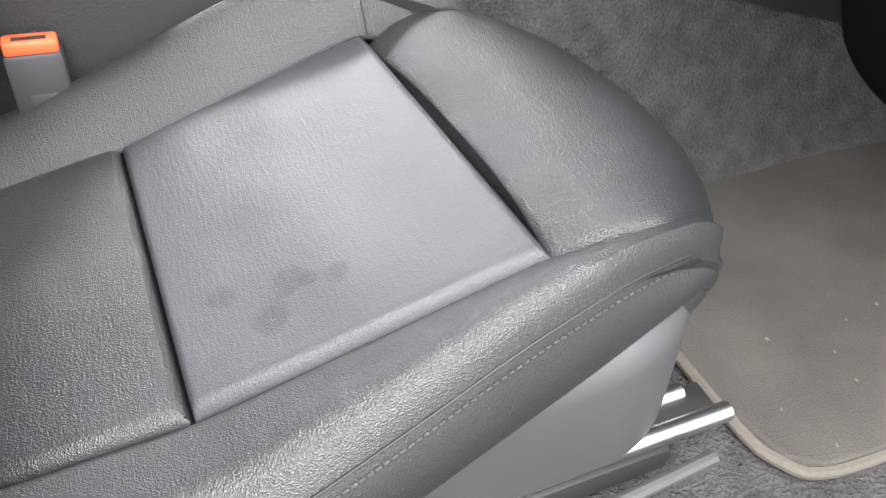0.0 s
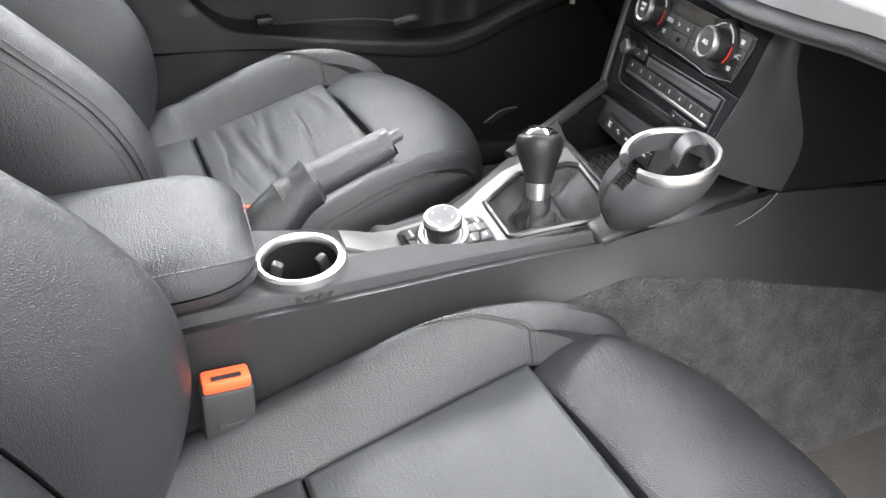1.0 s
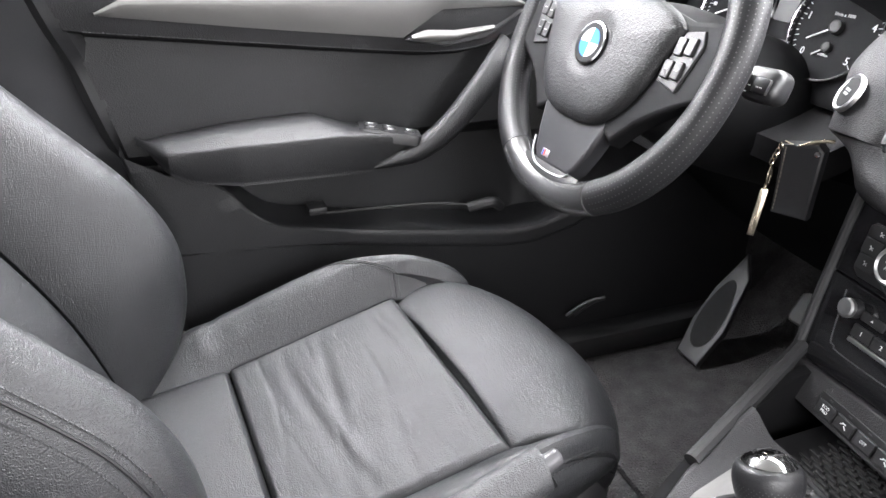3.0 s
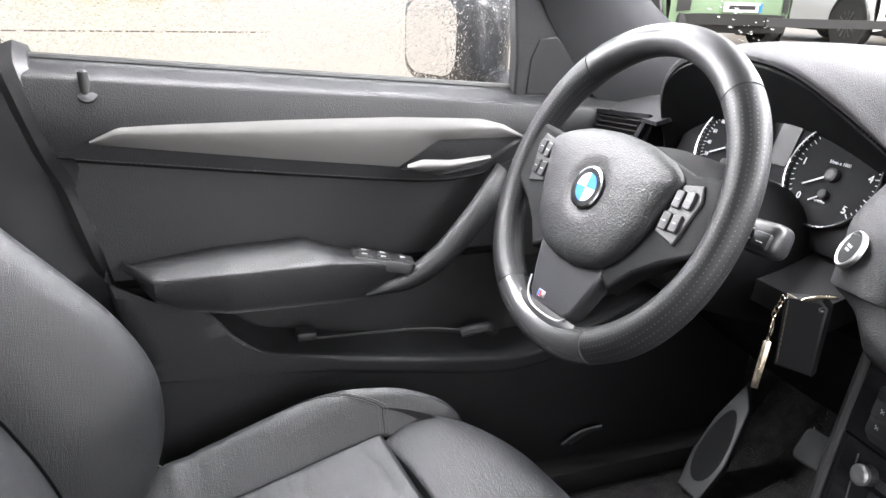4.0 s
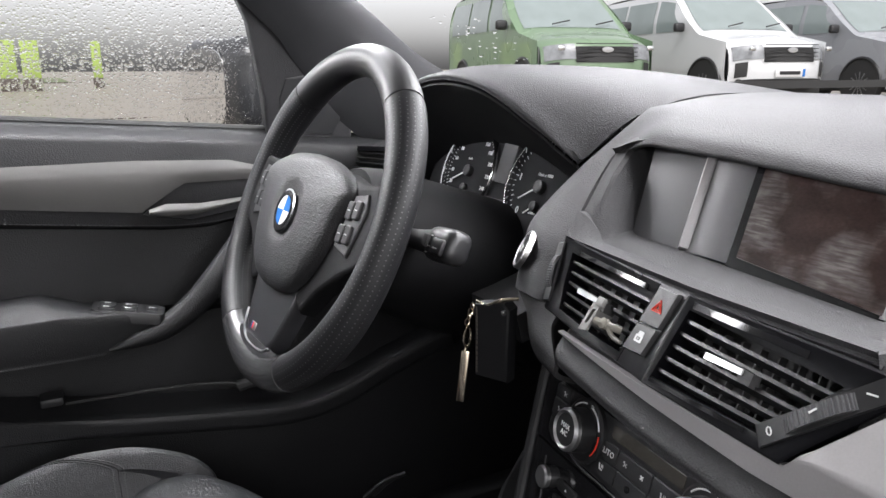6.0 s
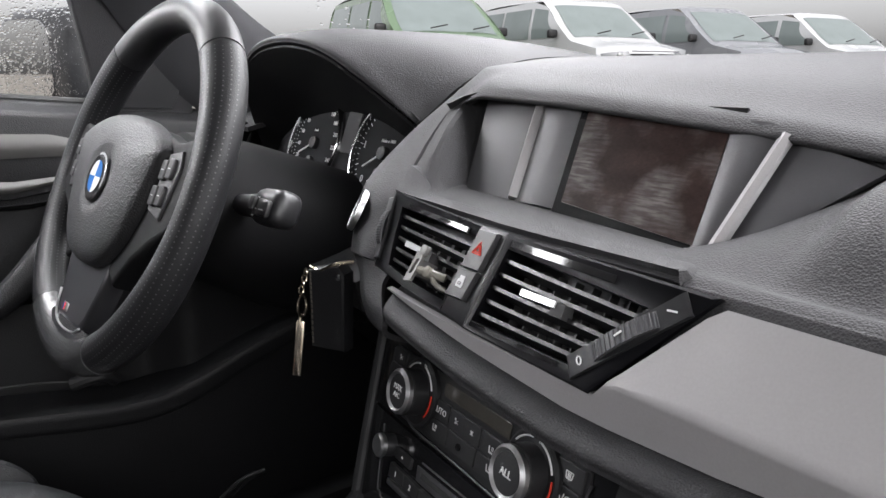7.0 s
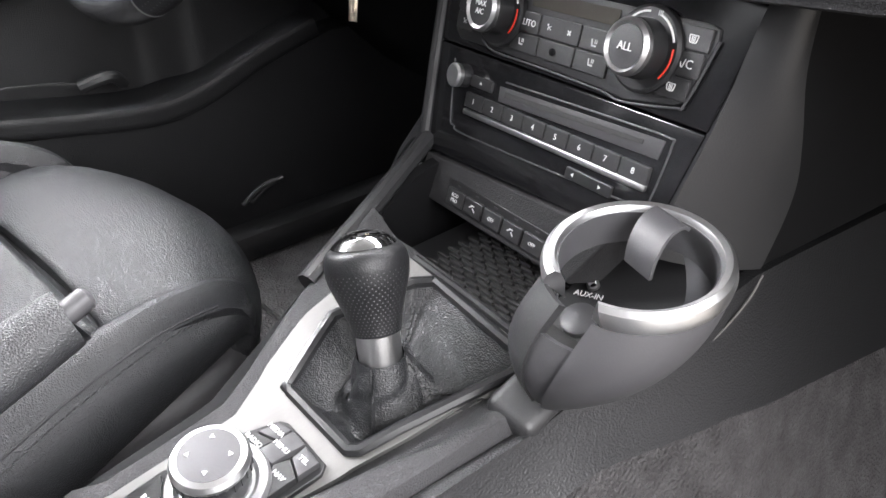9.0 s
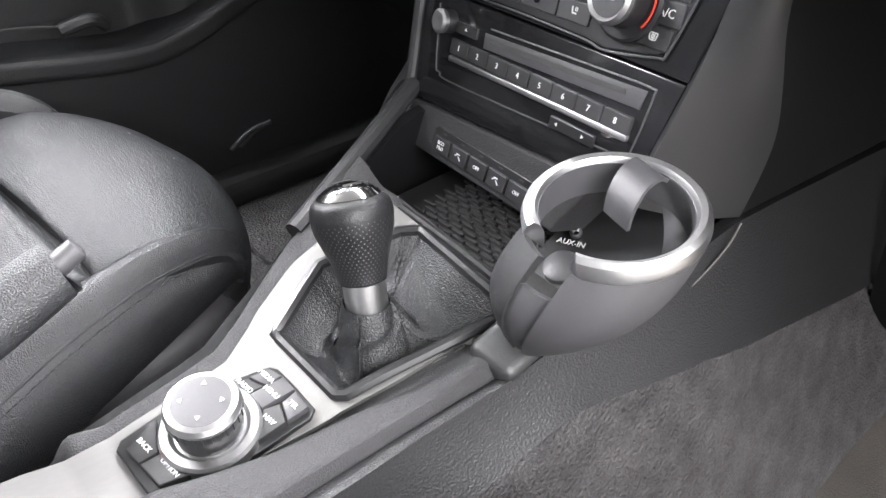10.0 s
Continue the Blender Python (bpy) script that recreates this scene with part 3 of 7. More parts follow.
def seat(name, label, x0, y0, z0, bx, bz, wrinkle, low_near, skin):
    """A sports seat: cushion with centre panels, thigh rest and side bolsters, and a bolstered backrest."""
    s = thing(name, label, "car seat", "front seats", at=(x0, y0, z0))

    def creases(u, v):
        d = 0.0
        if wrinkle:
            for k in range(6):
                c = 0.10 + 0.14 * k + 0.09 * math.sin(2.6 * v + k * 1.3)
                d += -0.0060 * math.exp(-((u - c) / 0.038) ** 2) * max(0.0, 0.32 + noise.noise((u * 2, v * 2.2 + k * 7, 1.7)))
            for k in range(11):
                c = 0.05 + 0.09 * k + 0.12 * math.sin(1.9 * v + k * 2.1) + 0.02 * noise.noise((v * 5, k * 3.1, 0.3))
                d += -0.0030 * math.exp(-((u - c) / 0.012) ** 2) * max(0.0, 0.15 + noise.noise((u * 3, v * 2.6 + k * 5, 4.9)))
        else:
            d += 0.0018 * noise.noise((u * 3.1, v * 5, 6.6))
        return d + 0.0022 * noise.noise((u * 4, v * 4, 3.1 if wrinkle else 0.4))
    def skewed(fn):
        return lambda u, v: Vector((fn(u, v)[0] - 0.085 * fn(u, v)[1], fn(u, v)[1], fn(u, v)[2]))
    part("seat_panel", pad(skewed(quad((-0.3315, -0.150, 0.586), (-0.110, -0.158, 0.646), (-0.110, 0.158, 0.646), (-0.3315, 0.150, 0.586))), 130, 60, 0.006, 8, 0.008, rough=creases), skin, s)
    part("rear_panel", pad(skewed(quad((-0.52, -0.140, 0.560), (-0.3325, -0.151, 0.586), (-0.3325, 0.151, 0.586), (-0.52, 0.140, 0.560))), 28, 34, 0.007, 8, 0.007), LEATHER, s)

    prof = [(-0.102, 0, 0.634), (-0.05, 0, 0.651), (0.005, 0, 0.651), (0.040, 0, 0.624), (0.046, 0, 0.590), (0.026, 0, 0.562)]

    def thigh(u, v):
        p = spline(prof, u)
        w = 2 * v - 1
        x = p.x - 0.060 * abs(w) ** 2.6 * min(1, u * 2.2)
        half = lerp(0.156, 0.176, min(1, u * 2.5))
        return (x - 0.105 * half * w, half * w + 0.004, p.z - 0.014 * abs(w) ** 3)
    part("thigh_rest", pad(thigh, 40, 40, 0.014, 7, 0.014, rough=lambda u, v: 0.003 * noise.noise((u * 3, v * 5, 2.2 if wrinkle else 9))), LEATHER, s)
    part("gap_lining", box((0.05, 0.30, 0.04), T(-0.105, 0, 0.606) @ Matrix.Rotation(radians(5), 4, "Z"), 0.004), SMOOTH, s)

    yi = [(-0.52, 0.138), (-0.33, 0.150), (-0.11, 0.157), (0.02, 0.150)]
    yr = [(-0.52, 0.212), (-0.30, 0.206), (-0.20, 0.196), (-0.10, 0.182), (0.0, 0.166)]
    yo = [(-0.52, 0.250), (-0.30, 0.232), (-0.20, 0.214), (-0.10, 0.196), (0.01, 0.172)]
    zr = [(-0.52, 0.585), (-0.42, 0.598), (-0.32, 0.630), (-0.22, 0.672), (-0.15, 0.694), (-0.08, 0.692), (-0.02, 0.668), (0.02, 0.640)]

    def smooth_table(tab, x):
        return (table(tab, x - 0.02) + table(tab, x) * 2 + table(tab, x + 0.02)) / 4
    for sy in (1, -1):
        crest = zr if sy > 0 or not low_near else [(-0.52, 0.575), (-0.42, 0.580), (-0.32, 0.600), (-0.22, 0.626), (-0.15, 0.648), (-0.08, 0.660), (-0.02, 0.654), (0.02, 0.642), (0.036, 0.634)]
        foot = [(-0.52, 0.548), (0.02, 0.548)] if sy > 0 or not low_near else [(-0.52, 0.475), (-0.25, 0.530), (-0.136, 0.562), (-0.02, 0.594), (0.02, 0.600)]

        def bolster(u, v):
            x = lerp(-0.51, 0.017 if low_near and sy < 0 else 0.012, u)
            a, r, o = smooth_table(yi, x), smooth_table(yr, x), smooth_table(yo, x)
            top = smooth_table(crest, x)
            base = table([(-0.52, 0.556), (-0.33, 0.578), (-0.11, 0.640), (0.02, 0.600)], x)
            ring = [(a, min(base, top - 0.004)), (lerp(a, r, 0.5), lerp(base, top, 0.66)), (r, top), (o - 0.004, top - 0.022), (o + 0.003, lerp(top, min(table(foot, x), top - 0.035), 0.6)), (o - 0.002, min(table(foot, x), top - 0.035))]
            p = spline([(0, q, z) for q, z in ring], v)
            ruck = 0.0
            if wrinkle and sy > 0:
                ruck = -0.004 * math.exp(-((x + 0.36) / 0.07) ** 2) * max(0, math.sin(x * 150 + v * 5)) * math.sin(math.pi * min(1, v * 1.6))
            # rounded nose at the front end
            q0 = 0.90
            k = max(0.0, 1 - max(0.0, (u - q0) / (1 - q0)) ** 2.4) ** (1 / 2.4)
            mid = Vector((0, lerp(a, o, 0.30), lerp(base, top, 0.2) - 0.02))
            p = mid.lerp(p, 0.12 + 0.88 * k)
            return (x - 0.085 * sy * p.y, sy * p.y, p.z + ruck)
        part("side_bolster", pad(bolster, 56, 32, 0.004, 10, 0.012, flip=sy < 0), LEATHER, s)
        seam = [bolster(k / 12, 0.585) for k in range(12)]
        part("bolster_seam", tube([(p[0], p[1] + sy * 0.003, p[2] + 0.0035) for p in seam], 0.0011, 6, 60), SEAM, s)
        seam = [bolster(k / 12, 0.63) for k in range(12)]
        part("bolster_stitching", stitches([(p[0], p[1] + sy * 0.0045, p[2] + 0.0025) for p in seam]), STITCH, s)
        # double stitched seam that curls round the head of the bolster
        if sy < 0:
            continue
        def lifted(u, v, d):
            p = Vector(bolster(u, v))
            e1 = Vector(bolster(u + 0.004, v)) - Vector(bolster(u - 0.004, v))
            e2 = Vector(bolster(u, v + 0.01)) - Vector(bolster(u, max(0, v - 0.01)))
            return p + e1.cross(e2).normalized() * d
        path = [(lerp(0.54, 0.775, min(1, 1.5 * k / 10) ** 0.9), lerp(0.50, 0.05, (k / 10) ** 1.3)) for k in range(11)]
        part("bolster_seam", tube([lifted(a, b, 0.0040) for a, b in path], 0.0010, 6, 60), SEAM, s)
        for du in (-0.011, 0.011):
            part("bolster_stitching", stitches([lifted(a + du, b, 0.0044) for a, b in path]), STITCH, s)
    # plastic base shell under the cushion
    bm = prism(rounded(0.550, 0.395, 0.11, 12), 0.556, T(-0.226, 0, 0), 0.030, 5, base=0.45)
    for q in bm.verts:
        if q.co.z > 0.5:
            q.co.z += 0.13 * (q.co.x + 0.24)
    part("base_shell", bm, SHELLP, s, "smooth dark grey plastic base shell")
    for y in (-0.165, 0.165):
        part("seat_rail", box((0.60, 0.034, 0.022), T(-0.235, y, 0.428), 0.003), CHROME, s, "steel floor rail")
        part("rail_cover", box((0.58, 0.05, 0.03), T(-0.27, y, 0.405), 0.006), HARD, s)
    for y, end in ((-0.182, 0.072), (-0.152, 0.046)):
        part("rail_rod", tube([(-0.40, y, 0.436), (end, y, 0.436)], 0.0085, 14, 3), CHROME, s, "round bare steel rod")
    part("rail_latch", tube([(0.022 + 0.003 * math.cos(k * 1.3), -0.167 + 0.004 * math.cos(k), 0.428 + 0.004 * math.sin(k)) for k in range(26)], 0.0016, 6, 80), BRASS, s, "small coiled latch spring")
    part("height_bar", tube([(0.035, -0.215, 0.438), (-0.10, -0.222, 0.430)], 0.006, 10, 4), SHELLP, s, "bare steel adjuster bar")

    # backrest
    b = lambda p: Vector((p[0] + bx, p[1], p[2] + bz))
    spine = [b(p) for p in ((-0.492, 0, 0.545), (-0.515, 0, 0.62), (-0.548, 0, 0.72), (-0.605, 0, 0.83), (-0.670, 0, 0.93), (-0.745, 0, 1.04), (-0.82, 0, 1.15))]
    front = [b(p) for p in ((-0.468, 0, 0.555), (-0.436, 0, 0.63), (-0.421, 0, 0.70), (-0.426, 0, 0.765), (-0.455, 0, 0.83), (-0.500, 0, 0.885), (-0.560, 0, 0.955), (-0.64, 0, 1.05), (-0.73, 0, 1.15))]

    def back(u, v):
        p = spline(spine, u)
        return (p.x - 0.006 * math.sin(math.pi * v), lerp(-0.135, 0.135, v), p.z)
    part("backrest", pad(back, 60, 30, 0.010, 8, 0.012, flip=True, rough=lambda u, v: 0.003 * noise.noise((u * 9, v * 3, 8))), LEATHER, s)
    for sy in (1, -1):
        def wing(u, v):
            f, c = spline(front, u), spline(spine, u)
            ring = [(c.x + 0.002, 0.135, c.z), (lerp(c.x, f.x, 0.45), 0.150, lerp(c.z, f.z, 0.45)), (f.x - 0.004, 0.185, f.z), (f.x - 0.003, 0.222, f.z - 0.002), (f.x - 0.045, 0.250, f.z - 0.02), (f.x - 0.12, 0.256, f.z - 0.06), (f.x - 0.21, 0.245, f.z - 0.10)]
            p = spline(ring, v)
            return (p.x, sy * p.y, p.z)
        part("backrest_bolster", pad(wing, 56, 36, 0.004, 10, 0.012, flip=sy > 0, rough=lambda u, v: 0.002 * noise.noise((u * 7, v * 4, 5 + sy))), LEATHER, s)
        e = [Vector(wing(k / 14, 0.575)) for k in range(15)]
        part("backrest_seam", tube([p + Vector((0.004, sy * 0.003, 0.002)) for p in e], 0.0013, 6, 70), SEAM, s)
        for q in (0.55, 0.605):
            e = [Vector(wing(k / 14, q)) for k in range(15)]
            part("backrest_stitching", stitches([p + Vector((0.0035, sy * 0.003, 0.002)) for p in e]), STITCH, s)
    bm = sheet(lambda u, v: (spline(spine, u).x - 0.15, lerp(-0.24, 0.24, v), spline(spine, u).z - 0.08), 12, 8, 0.02)
    part("back_cover", bm, SOFT, s)
    return s


seat("passenger_seat", "black leather front passenger seat with faint stains", -0.004, -0.340, 0.011, 0, 0, False, True, STAINED)
seat("driver_seat", "creased black leather driver seat with sporty side bolsters", -0.042, 0.374, 0.024, 0.037, -0.014, True, True, LEATHER)


def buckle(label, m):
    b = thing("seat_belt_buckle", label, "seat belt buckle", "buckles", at=m)
    part("housing", box((0.046, 0.026, 0.085), T(0, 0, -0.045), 0.004), HARD, b)
    bt = part("release_button", box((0.042, 0.022, 0.012), T(0, 0, 0.002), 0.003), RED, b, "orange-red release button")
    part("slot", box((0.026, 0.005, 0.004), T(0, -0.005, 0.0075)), SMOOTH, bt)
    part("stalk", box((0.028, 0.012, 0.12), T(0, 0, -0.13), 0.003), HARD, b)
    part("raised_mark", box((0.022, 0.002, 0.016), T(0, -0.0135, -0.045), 0.0008), HARD, b)
    part("raised_bar", box((0.026, 0.002, 0.003), T(0, -0.0135, -0.062), 0.0008), HARD, b)
    return b


buckle("black buckle with orange-red button beside the passenger seat", pose(-0.395, -0.122, 0.668, -4, 6, 4))
buckle("black buckle with orange-red button beside the driver seat", pose(-0.338, 0.130, 0.684, -8, 10, 0))

belt = thing("seat_belt", "beige-grey belt webbing tucked beside the driver seat", "seat belt")
part("webbing", sheet(lambda u, v: (-0.475 + 0.035 * u + 0.01 * v, 0.610 + 0.012 * math.sin(3 * u), 0.575 + 0.055 * v - 0.01 * u), 8, 6, 0.003), BINDING, belt)

# floor mats
bm = prism([(0.20, -0.225), (0.52, -0.235), (0.58, -0.20), (0.58, 0.15), (0.22, 0.20), (0.115, 0.16), (0.085, 0.09), (0.085, -0.14), (0.10, -0.20), (0.13, -0.22)], 0.014, T(0.02, -0.355, 0.378), 0.006, 3)
m1 = thing("floor_mat", "worn grey-brown textile mat in the passenger footwell", "floor mat", "floor mats")
part("textile", bm, MAT, m1)
edge = [(0.20, -0.225), (0.52, -0.235), (0.58, -0.20), (0.58, 0.15), (0.22, 0.20), (0.115, 0.16), (0.085, 0.09), (0.085, -0.14), (0.10, -0.20), (0.13, -0.22), (0.20, -0.225)]
part("edge_binding", tube([(x + 0.02, y - 0.355, 0.386) for x, y in edge], 0.006, 8, 80), BINDING, m1, "lighter sewn edge binding")
crumbs = bmesh.new()
rnd = random.Random(5)
for k in range(16):
    x, y = rnd.uniform(0.13, 0.45), rnd.uniform(-0.56, -0.40)
    merge(crumbs, box((rnd.uniform(0.001, 0.004), rnd.uniform(0.0008, 0.002), 0.0008), T(x, y, 0.3925) @ Matrix.Rotation(rnd.uniform(0, 6), 4, "Z")))
tagged(part("mat_dirt", crumbs, DIRT), "pale crumbs and grit scattered on the floor mat", "dirt", kind="stuff")
bm = prism([(0.12, -0.20), (0.55, -0.20), (0.58, 0.20), (0.12, 0.24)], 0.012, T(0.02, 0.42, 0.378), 0.005)
tagged(part("floor_mat", bm, CARPET), "black textile mat in the driver footwell", "floor mat", "floor mats")


# ---- centre console ----
console = thing("center_console", "black plastic centre console with a silver trim plate", "console")


def mid_z(x):
    return table([(-0.62, 0.722), (-0.34, 0.722), (-0.26, 0.706), (-0.215, 0.685), (-0.19, 0.6793), (-0.16, 0.6810), (-0.13, 0.6835), (-0.09, 0.6880), (-0.05, 0.700), (0.00, 0.7115), (0.05, 0.722), (0.14, 0.730)], x)


def left_y(x):
    return table([(-0.62, 0.105), (-0.30, 0.112), (-0.235, 0.064), (-0.19, 0.052), (-0.114, 0.058), (-0.08, 0.076), (-0.03, 0.102), (0.03, 0.122), (0.12, 0.128)], x)


def right_y(x):
    return table([(-0.62, -0.083), (-0.136, -0.0845), (-0.066, -0.0875), (0.043, -0.0935), (0.12, -0.106), (0.19, -0.1125), (0.75, -0.1125)], x)


def plate_edge(x):
    """The trim plate's edge on the passenger's side."""
    return table([(-0.255, -0.010), (-0.215, -0.0105), (-0.189, -0.0125), (-0.165, -0.0215), (-0.135, -0.0305), (-0.083, -0.0385), (-0.05, -0.048), (-0.02, -0.053), (0.040, -0.060)], x)


def top_z(x, y):
    """Deck that tilts towards the passenger, with a padded rail along that side."""
    z = mid_z(x) + 0.12 * min(0.07, max(-0.06, y)) * step(-0.24, -0.18, x)
    rail = table([(-0.62, 0.717), (-0.20, 0.716), (-0.05, 0.714), (0.02, 0.718), (0.06, 0.726), (0.14, 0.735)], x)
    e = max(plate_edge(x) - 0.004, -0.056)
    z += (rail - z) * step(e, e - 0.026, y)
    z += table([(-0.04, 0.0), (0.03, 0.006), (0.07, 0.024), (0.11, 0.045)], x) * step(0.085, 0.118, y)
    return z


FRAME = [(-0.0805, 0.034), (-0.030, 0.057), (0.026, 0.040), (0.037, 0.030), (0.034, -0.0575), (0.022, -0.0605), (-0.074, -0.0335), (-0.0785, -0.0285)]


def well(x, y):
    """How far the deck drops inside the gear lever's six-sided frame."""
    d = 1.0
    for (ax, ay), (bx, by) in zip(FRAME, FRAME[1:] + FRAME[:1]):
        ex, ey = bx - ax, by - ay
        d = min(d, (ey * (x - ax) - ex * (y - ay)) / math.hypot(ex, ey))
    return 0.040 * step(0.0, 0.006, d)


def cap(u, v):
    x = lerp(-0.60, 0.050, u)
    y = lerp(right_y(x), left_y(x), v)
    w = 2 * v - 1
    # opening for the cup holder
    hole = 1 - step(0.0360, 0.0405, math.hypot(x + 0.306, y + 0.035))
    return (x, y, top_z(x, y) - 0.012 * max(0, (abs(w) - 0.93) / 0.07) ** 2 - 0.090 * hole - well(x, y) - 0.065 * step(0.030, 0.046, y) * (1 - step(-0.245, -0.205, x)))


part("top_cap", sheet(cap, 150, 80, 0.012), SOFT, console)


def panel_foot(x):
    """Height at which the side panel meets the tunnel carpet."""
    return table([(-0.62, 0.50), (-0.25, 0.52), (-0.07, 0.655), (0.02, 0.672), (0.147, 0.652), (0.30, 0.602), (0.47, 0.545), (0.75, 0.50)], x)


def flank(sy):
    def fn(u, v):
        x = lerp(-0.62, 0.75, u)
        if sy < 0:
            top, y0 = table([(-0.62, 0.706), (0.0, 0.706), (0.06, 0.716), (0.12, 0.728), (0.185, 0.742), (0.24, 0.735), (0.75, 0.66)], x), right_y(x) - 0.0005
            return (x, y0 - 0.016 * v - 0.008 * v * v, lerp(top, panel_foot(x), v))
        top, y0 = table([(-0.62, 0.640), (-0.3, 0.636), (-0.235, 0.640), (-0.2, 0.672), (-0.03, 0.690), (0.03, 0.712), (0.11, 0.752), (0.2, 0.76), (0.75, 0.62)], x), left_y(x) + 0.003
        return (x, y0 + 0.028 * v + 0.03 * v * v, lerp(top, 0.42, v))
    return fn


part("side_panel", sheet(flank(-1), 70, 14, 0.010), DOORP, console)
# Driver's side gets the darker plastic, its shade being in the colour.
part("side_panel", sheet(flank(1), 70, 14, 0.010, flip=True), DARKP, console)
RULE = [(-0.46, -0.0910, 0.703), (-0.136, -0.0915, 0.7060), (-0.066, -0.0945, 0.7030), (0.043, -0.1050, 0.7010), (0.10, -0.1165, 0.7030), (0.14, -0.1225, 0.7130), (0.168, -0.1260, 0.7310), (0.181, -0.1262, 0.7460)]
part("edge_line", tube(RULE, 0.0008, 8, 80), DOORTRIM, console, "thin silver edge line")


def plate(u, v):
    x = lerp(-0.255, 0.040, u)
    b = table([(-0.255, 0.024), (-0.235, 0.030), (-0.193, 0.0345), (-0.163, 0.0365), (-0.114, 0.0385), (-0.080, 0.058), (-0.04, 0.073), (0.0, 0.078), (0.040, 0.070)], x)
    y = lerp(plate_edge(x), b, v)
    return (x, y, top_z(x, y) + 0.0035 - well(x, y))


part("trim_plate", sheet(plate, 110, 60, 0.006), ALU, console, "brushed aluminium trim plate")


def tunnel_near(u, v):
    """Carpet that leaves the foot of the side panel and falls to the passenger's floor."""
    x = lerp(-0.62, 0.98, u)
    return (x, right_y(x) - 0.014 - 0.075 * v ** 1.2 - 0.05 * step(0.4, 0.9, x) * v, lerp(panel_foot(x) + 0.008, 0.37, v) + 0.004 * noise.noise((x * 9, v * 5, 3)))


def tunnel_far(u, v):
    x = lerp(-0.62, 0.98, u)
    top = table([(-0.62, 0.54), (-0.1, 0.56), (0.0, 0.60), (0.12, 0.640), (0.30, 0.650), (0.42, 0.640), (0.98, 0.64)], x)
    return (x, table([(-0.3, 0.108), (-0.1, 0.085), (0.05, 0.128)], x) + 0.05 * v ** 1.5 + 0.05 * step(0.4, 0.9, x), lerp(top, 0.37, v))


for fn, flip in ((tunnel_near, False), (tunnel_far, True)):
    tagged(part("tunnel_carpet", sheet(fn, 60, 16, 0.012, flip=flip), CARPET, None), "dark grey fleecy carpet over the transmission tunnel", "carpet", kind="structure")

# ---- armrest ----
arm = thing("armrest", "padded black leather armrest between the seats", "armrest")


def arm_ring(x, grow=0.0):
    """Half width, height of the underside and of the top of the armrest at x."""
    k = max(0.0, (x + 0.42) / 0.075)
    h = max(0.0, 1 - k ** 2.6) ** 0.5 if k < 1 else 0.0
    return 0.094 * max(h, 0.28) ** 0.35 * (1 if k < 1 else 0.9), 0.722 + 0.012 * (1 - h), 0.735 + 0.045 * h


def arm_top(u, v):
    x = lerp(-0.66, -0.347, 1 - (1 - u) ** 1.5)
    half, lo, hi = arm_ring(x)
    w = 2 * v - 1
    e = max(0, 1 - abs(w) ** 4.5) ** (1 / 3)
    return (x, 0.002 + half * (w + 0.02 * (1 - e)), lo + 0.018 + (hi - lo - 0.018) * e)


part("cushion", sheet(arm_top, 50, 40, 0.0), LEATHER, arm)


def arm_low(u, v):
    x = lerp(-0.66, -0.347, 1 - (1 - u) ** 1.5)
    half, lo, hi = arm_ring(x)
    a = math.pi * v
    return (x, 0.002 - (half + 0.001) * math.cos(a), lo + 0.018 - 0.026 * math.sin(a) ** 0.5)


part("base", sheet(arm_low, 40, 24, 0.0), LEATHER_SIDE, arm)
edge = [Vector(arm_top(k / 14, 0.03)) for k in range(14)] + [Vector(arm_top(1, 0.03 + 0.94 * k / 6)) for k in range(7)]
part("stitching", stitches([p + Vector((0.001, -0.0015, 0.003)) for p in edge]), STITCH, arm)

# ---- cup holder in the console ----
cup = thing("cup_holder", "round cup holder with a satin silver rim in the console", "cup holder", at=(-0.306, -0.035, 0.719))
part("rim", lathe([(0.0365, -0.004), (0.0365, 0.003), (0.038, 0.0055), (0.0415, 0.006), (0.045, 0.004), (0.0455, -0.004)], 56, cap=False), CHROME, cup, "satin silver rim")
part("well", lathe([(0.0365, -0.002), (0.035, -0.03), (0.034, -0.075), (0.0, -0.078)], 40, cap=False), DARKP, cup)
for a in (25, 150, 268):
    part("spring_tab", box((0.012, 0.010, 0.034), Matrix.Rotation(radians(a), 4, "Z") @ T(0.029, 0, -0.022) @ Matrix.Rotation(radians(-20), 4, "Y"), 0.003), HARD, cup)

# ---- rotary controller and its keys ----
K0 = axes((-0.142, 0.001, 0.6925), (1, 0.12, 0.09), (-0.12, 1, 0.12))
ctrl = thing("control_knob", "silver and black rotary controller with six menu keys", "control knob", at=K0)
part("key_bed", prism([(-0.0464, 0.0254), (-0.0415, 0.0294), (-0.018, 0.0285), (0.018, 0.0205), (0.0463, 0.0080), (0.0488, 0.0030), (0.0470, -0.0157), (0.0450, -0.0345), (0.0390, -0.0378), (0.0048, -0.0335), (-0.0229, -0.0268), (-0.0435, -0.0140), (-0.0490, -0.0096)], -0.0020, None, 0.001, base=-0.012), SMOOTH, ctrl)
DIAL = T(-0.0045, -0.0045, 0)
part("base_ring", lathe([(0.0285, -0.003), (0.0285, 0.0045), (0.0270, 0.0065), (0.0225, 0.0065), (0.0200, 0.004)], 56, DIAL), CHROME, ctrl)
d = part("dial", lathe([(0.0185, 0.003), (0.0185, 0.017), (0.0206, 0.019), (0.0206, 0.025)], 56, DIAL, cap=False), SMOOTH, ctrl)
